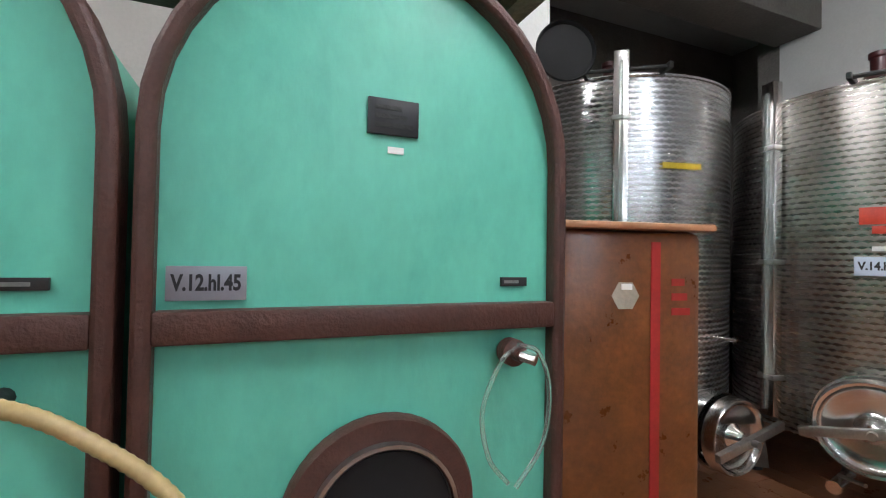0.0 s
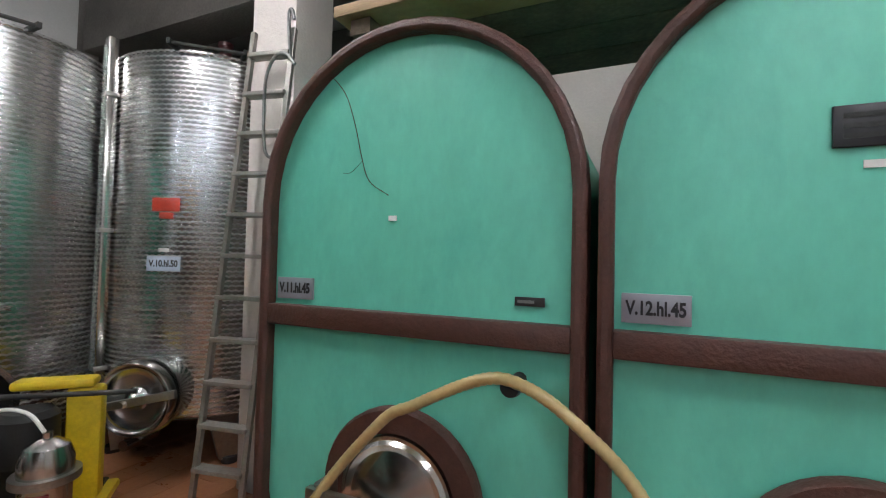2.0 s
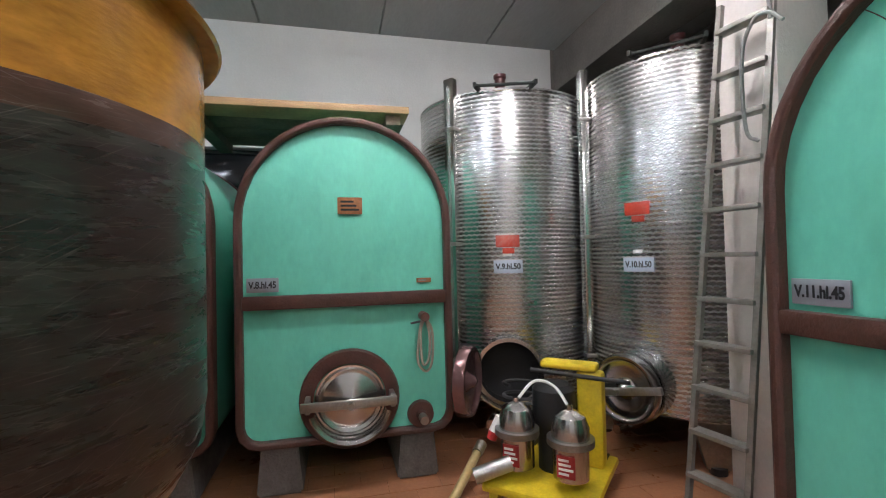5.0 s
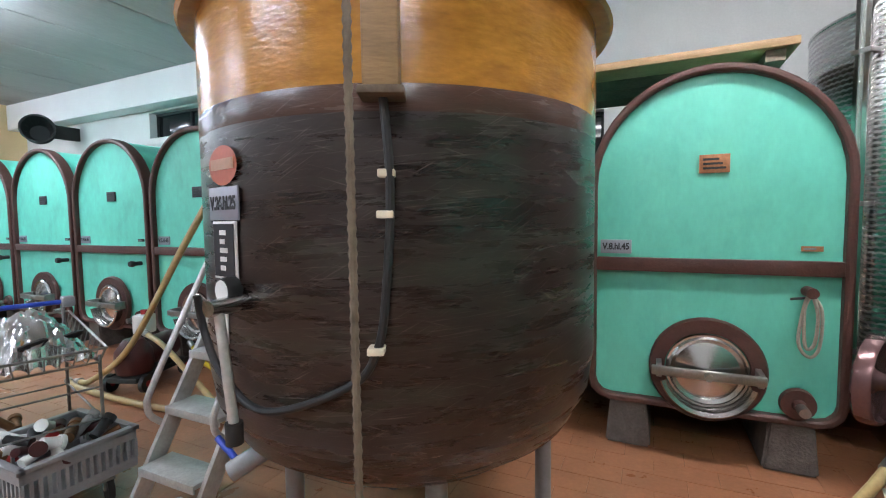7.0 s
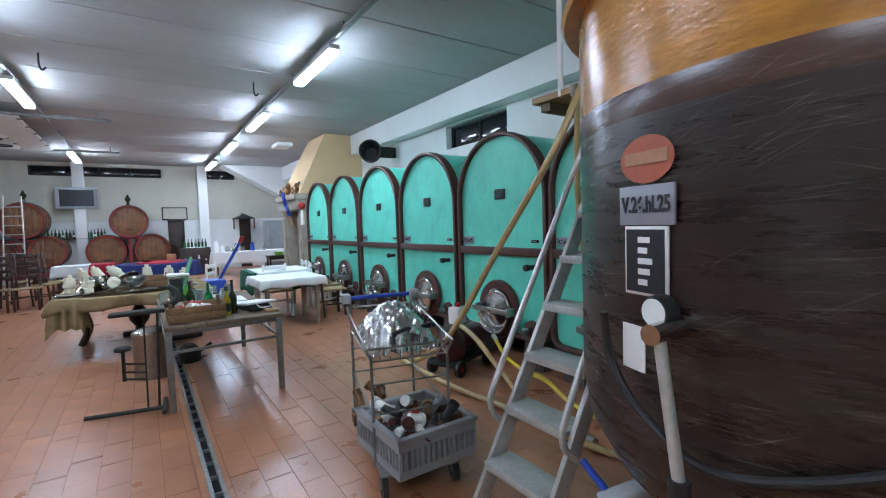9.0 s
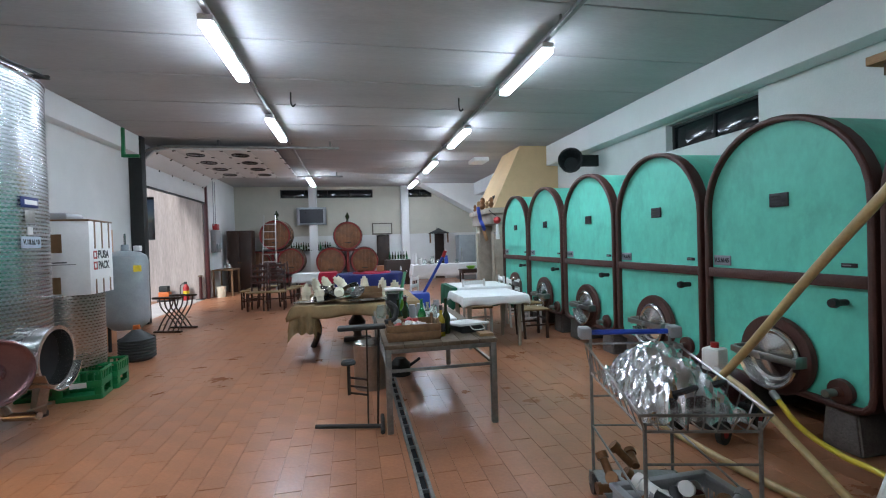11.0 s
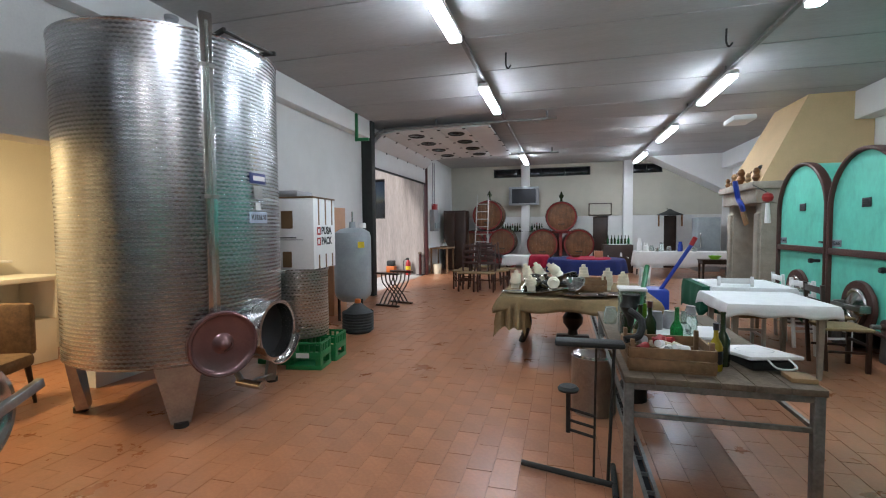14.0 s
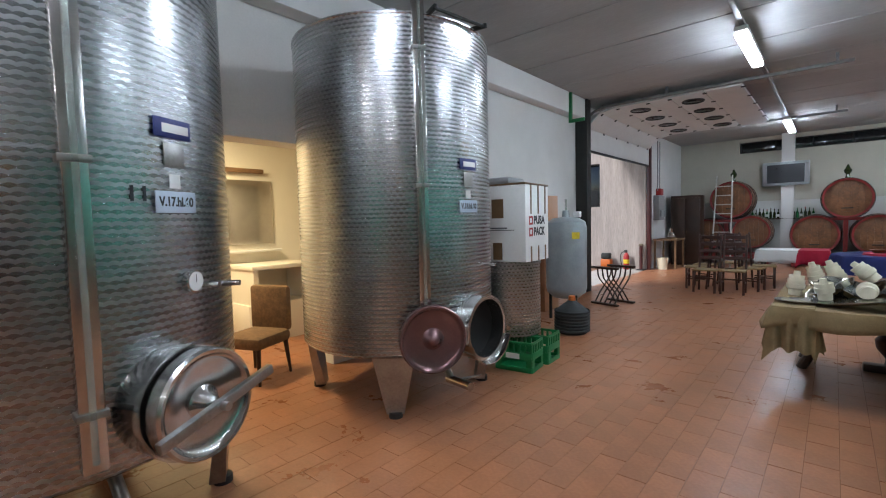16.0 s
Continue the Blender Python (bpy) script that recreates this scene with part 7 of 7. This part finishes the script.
# ---- sectional gate ----
gd = thing("sectional_door", pose(0, 0, 0), "white sectional overhead door raised under the ceiling", "garage door", kind="structure")
G0, G1 = -16.55, -12.25
path = [(5.04, 3.05), (5.04, 3.5), (4.75, 3.78), (4.4, 3.84), (3.8, 3.84), (3.4, 3.84), (2.8, 3.84), (2.2, 3.84)]
for (xa, za), (xb, zb) in zip(path, path[1:]):
    L_ = math.hypot(xb - xa, zb - za)
    m = Matrix.Translation(((xa + xb) / 2, 0, (za + zb) / 2)) @ Matrix.Rotation(-math.atan2(zb - za, xb - xa), 4, "Y")
    pn = part("door_panel", b1(-L_ / 2 + 0.004, L_ / 2 - 0.004, G0, G1, -0.02, 0.02, 0.005, m), "panel_white", gd, "insulated white door panel")
    if xa in (4.4, 3.4):
        for k in range(4):
            yy = G0 + 0.6 + k * 1.03
            part("oval_window", lathe(bm_new(), [(0, 0.03), (0.13, 0.03), (0.15, 0.022), (0.15, 0.02)], 24, m @ pose(0, yy, 0) @ Matrix.Diagonal((1.2, 1.35, 1, 1))), "glass_dark", pn, "dark oval window pane")
            part("window_trim", lathe(bm_new(), [(0.145, 0.022), (0.15, 0.036), (0.165, 0.036), (0.17, 0.02)], 24, m @ pose(0, yy, 0) @ Matrix.Diagonal((1.2, 1.35, 1, 1))), "iron", pn)
    for k in range(6):
        yy = G0 + 0.15 + k * 0.8
        part("hinge", b1(L_ / 2 - 0.04, L_ / 2 + 0.03, yy, yy + 0.05, 0.02, 0.035, 0.003, m), "iron", pn)
part("bottom_seal", b1(5.02, 5.06, G0, G1, 3.0, 3.05, 0.004), "black", gd)
for yy, nm in ((-16.65, 1), (-12.15, 2)):
    part("track_post", b1(4.98, 5.09, yy - 0.06, yy + 0.06, 0, 3.55, 0.006), "maroon", gd, "dark steel side post")
    part("track_curve", t1([(5.02, yy, 3.4), (4.98, yy, 3.62), (4.85, yy, 3.78), (4.6, yy, 3.86)], 0.03, 8), "zinc", gd)
    part("track_rail", b1(0.75, 4.65, yy - 0.03, yy + 0.03, 3.84, 3.89, 0.004), "zinc", gd, "galvanised ceiling track")
    for x in (0.95, 3.4):
        part("track_hanger", b1(x - 0.02, x + 0.02, yy - 0.02, yy + 0.02, 3.89, CEIL), "zinc", gd)
single("gate_column", b1(4.84, 5.095, -12.02, -11.82, 0, CEIL - 0.005, 0.008), "iron", "dark painted steel column beside the gate", "column", kind="structure")
bp = thing("green_bracket", pose(4.86, -11.1, 3.7), "bright green steel pipe bracket on the wall", "bracket")
part("bar", b1(-0.28, 0.0, -0.03, 0.03, -0.28, -0.22, 0.006), "green", bp)
part("upright", b1(-0.03, 0.03, -0.03, 0.03, -0.28, 0.28, 0.006), "green", bp)
part("top_arm", b1(-0.03, 0.12, -0.03, 0.03, 0.24, 0.3, 0.006), "green", bp)

# ---- lamps ----
def strip_lamp(x, y0, y1, glow="tube", label="white fluorescent strip light on a ceiling rail"):
    t = thing("strip_light", pose(x, 0, 0), label, "ceiling light", "strip lights")
    part("housing", b1(-0.076, 0.076, y0, y1, 3.796, 3.86, 0.012), "trim", t)
    part("diffuser", b1(-0.072, 0.072, y0 + 0.02, y1 - 0.02, 3.745, 3.794, 0.022), glow, t, "glowing white diffuser")
    for yy in (y0 + 0.2, y1 - 0.2):
        part("hanger", r1((0, yy, 3.86), (0, yy, 3.9), 0.012, 8), "zinc", t)


# strips beyond y = -4 are unseen, added to light the near end
for x, rows in ((-1.8, ((-7.7, -6.1), (-11.5, -9.85), (-15.2, -13.4), (-19.1, -17.2))), (1.85, ((-7.55, -5.95), (-11.05, -9.4), (-18.4, -16.5), (-3.8, -2.2), (-0.2, 1.4))), (-1.801, ((0.0, 1.6),))):
    for a, b in rows:
        strip_lamp(x, a, b, "tube_unseen" if b > 0 else "tube")
    rl = thing("cable_rail", pose(x, 0, 0), "grey galvanised cable rail under the ceiling", "cable rail")
    part("channel", b1(-0.03, 0.03, -19.6 if len(rows) > 1 else -0.4, 2.2, 3.9, 3.94, 0.004), "zinc", rl)
    for k in range(10 if len(rows) > 1 else 0):
        part("rail_hanger", b1(-0.01, 0.01, -19.0 + 2.2 * k, -18.97 + 2.2 * k, 3.94, CEIL), "zinc", rl)
for x, yy in ((-1.35, -8.7), (1.4, -8.7)):
    single("ceiling_hook", t1([(x, yy, CEIL), (x, yy, 3.86), (x - 0.03, yy, 3.8), (x - 0.07, yy, 3.84)], 0.012, 8), "iron", "bent iron hook in the ceiling", "hook")

# ---- floor ----
fl_ = thing("floor", pose(0, 0, 0), "terracotta tile floor in running bond, worn and stained", "floor", kind="structure")
part("bed", b1(WX - 1.2, 7.4, FY - 0.3, 4.7, -0.35, -0.065), "grout", fl_, smooth=0)
part("screed", b1(WX - 1.2, 0.032, FY - 0.3, 4.7, -0.06, -0.003), "grout", fl_, smooth=0)
part("screed", b1(0.198, 7.4, FY - 0.3, 4.7, -0.06, -0.003), "grout", fl_, smooth=0)
TW, TL, J = 0.17, 0.34, 0.0022


def tile_mesh():
    bm = b1(-TW / 2 + J / 2, TW / 2 - J / 2, -TL / 2 + J / 2, TL / 2 - J / 2, -0.012, 0.0)
    for v in bm.verts:
        if v.co.z > -0.001:
            v.co.x *= 0.992
            v.co.y *= 0.996
    me = bpy.data.meshes.new("tile")
    bm.to_mesh(me)
    bm.free()
    me.materials.append(M["tile"])
    return me


TM = tile_mesh()
rest_v, rest_f = [], []
base = [tuple(v.co) for v in TM.vertices]
faces = [tuple(p.vertices) for p in TM.polygons]
count = 0
trnd = random.Random(9)
col = 0
x = WX + TW / 2
while x < 7.2:
    if not 0.03 < x < 0.2:
        y = FY + (TL / 2 if col % 2 else 0) + TL / 2
        while y < 4.4:
            if x > EX and not (-7.2 < y < -2.0):
                y += TL
                continue
            tz = trnd.uniform(-0.0012, 0.0012)
            if 0.2 < x < 2.6 and -6.6 < y < -4.2 and count < 300:
                o = new("tile", TM)
                o.parent = fl_
                o.location = (x, y, tz)
                count += 1
            else:
                k = len(rest_v)
                rest_v += [(a + x, b + y, c + tz) for a, b, c in base]
                rest_f += [tuple(i + k for i in f) for f in faces]
            y += TL
    x += TW
    col += 1
me = bpy.data.meshes.new("tiles")
me.from_pydata(rest_v, [], rest_f)
me.materials.append(M["tile"])
ob = new("tiles", me)
ob.parent = fl_
tagged(ob, kind="stuff")
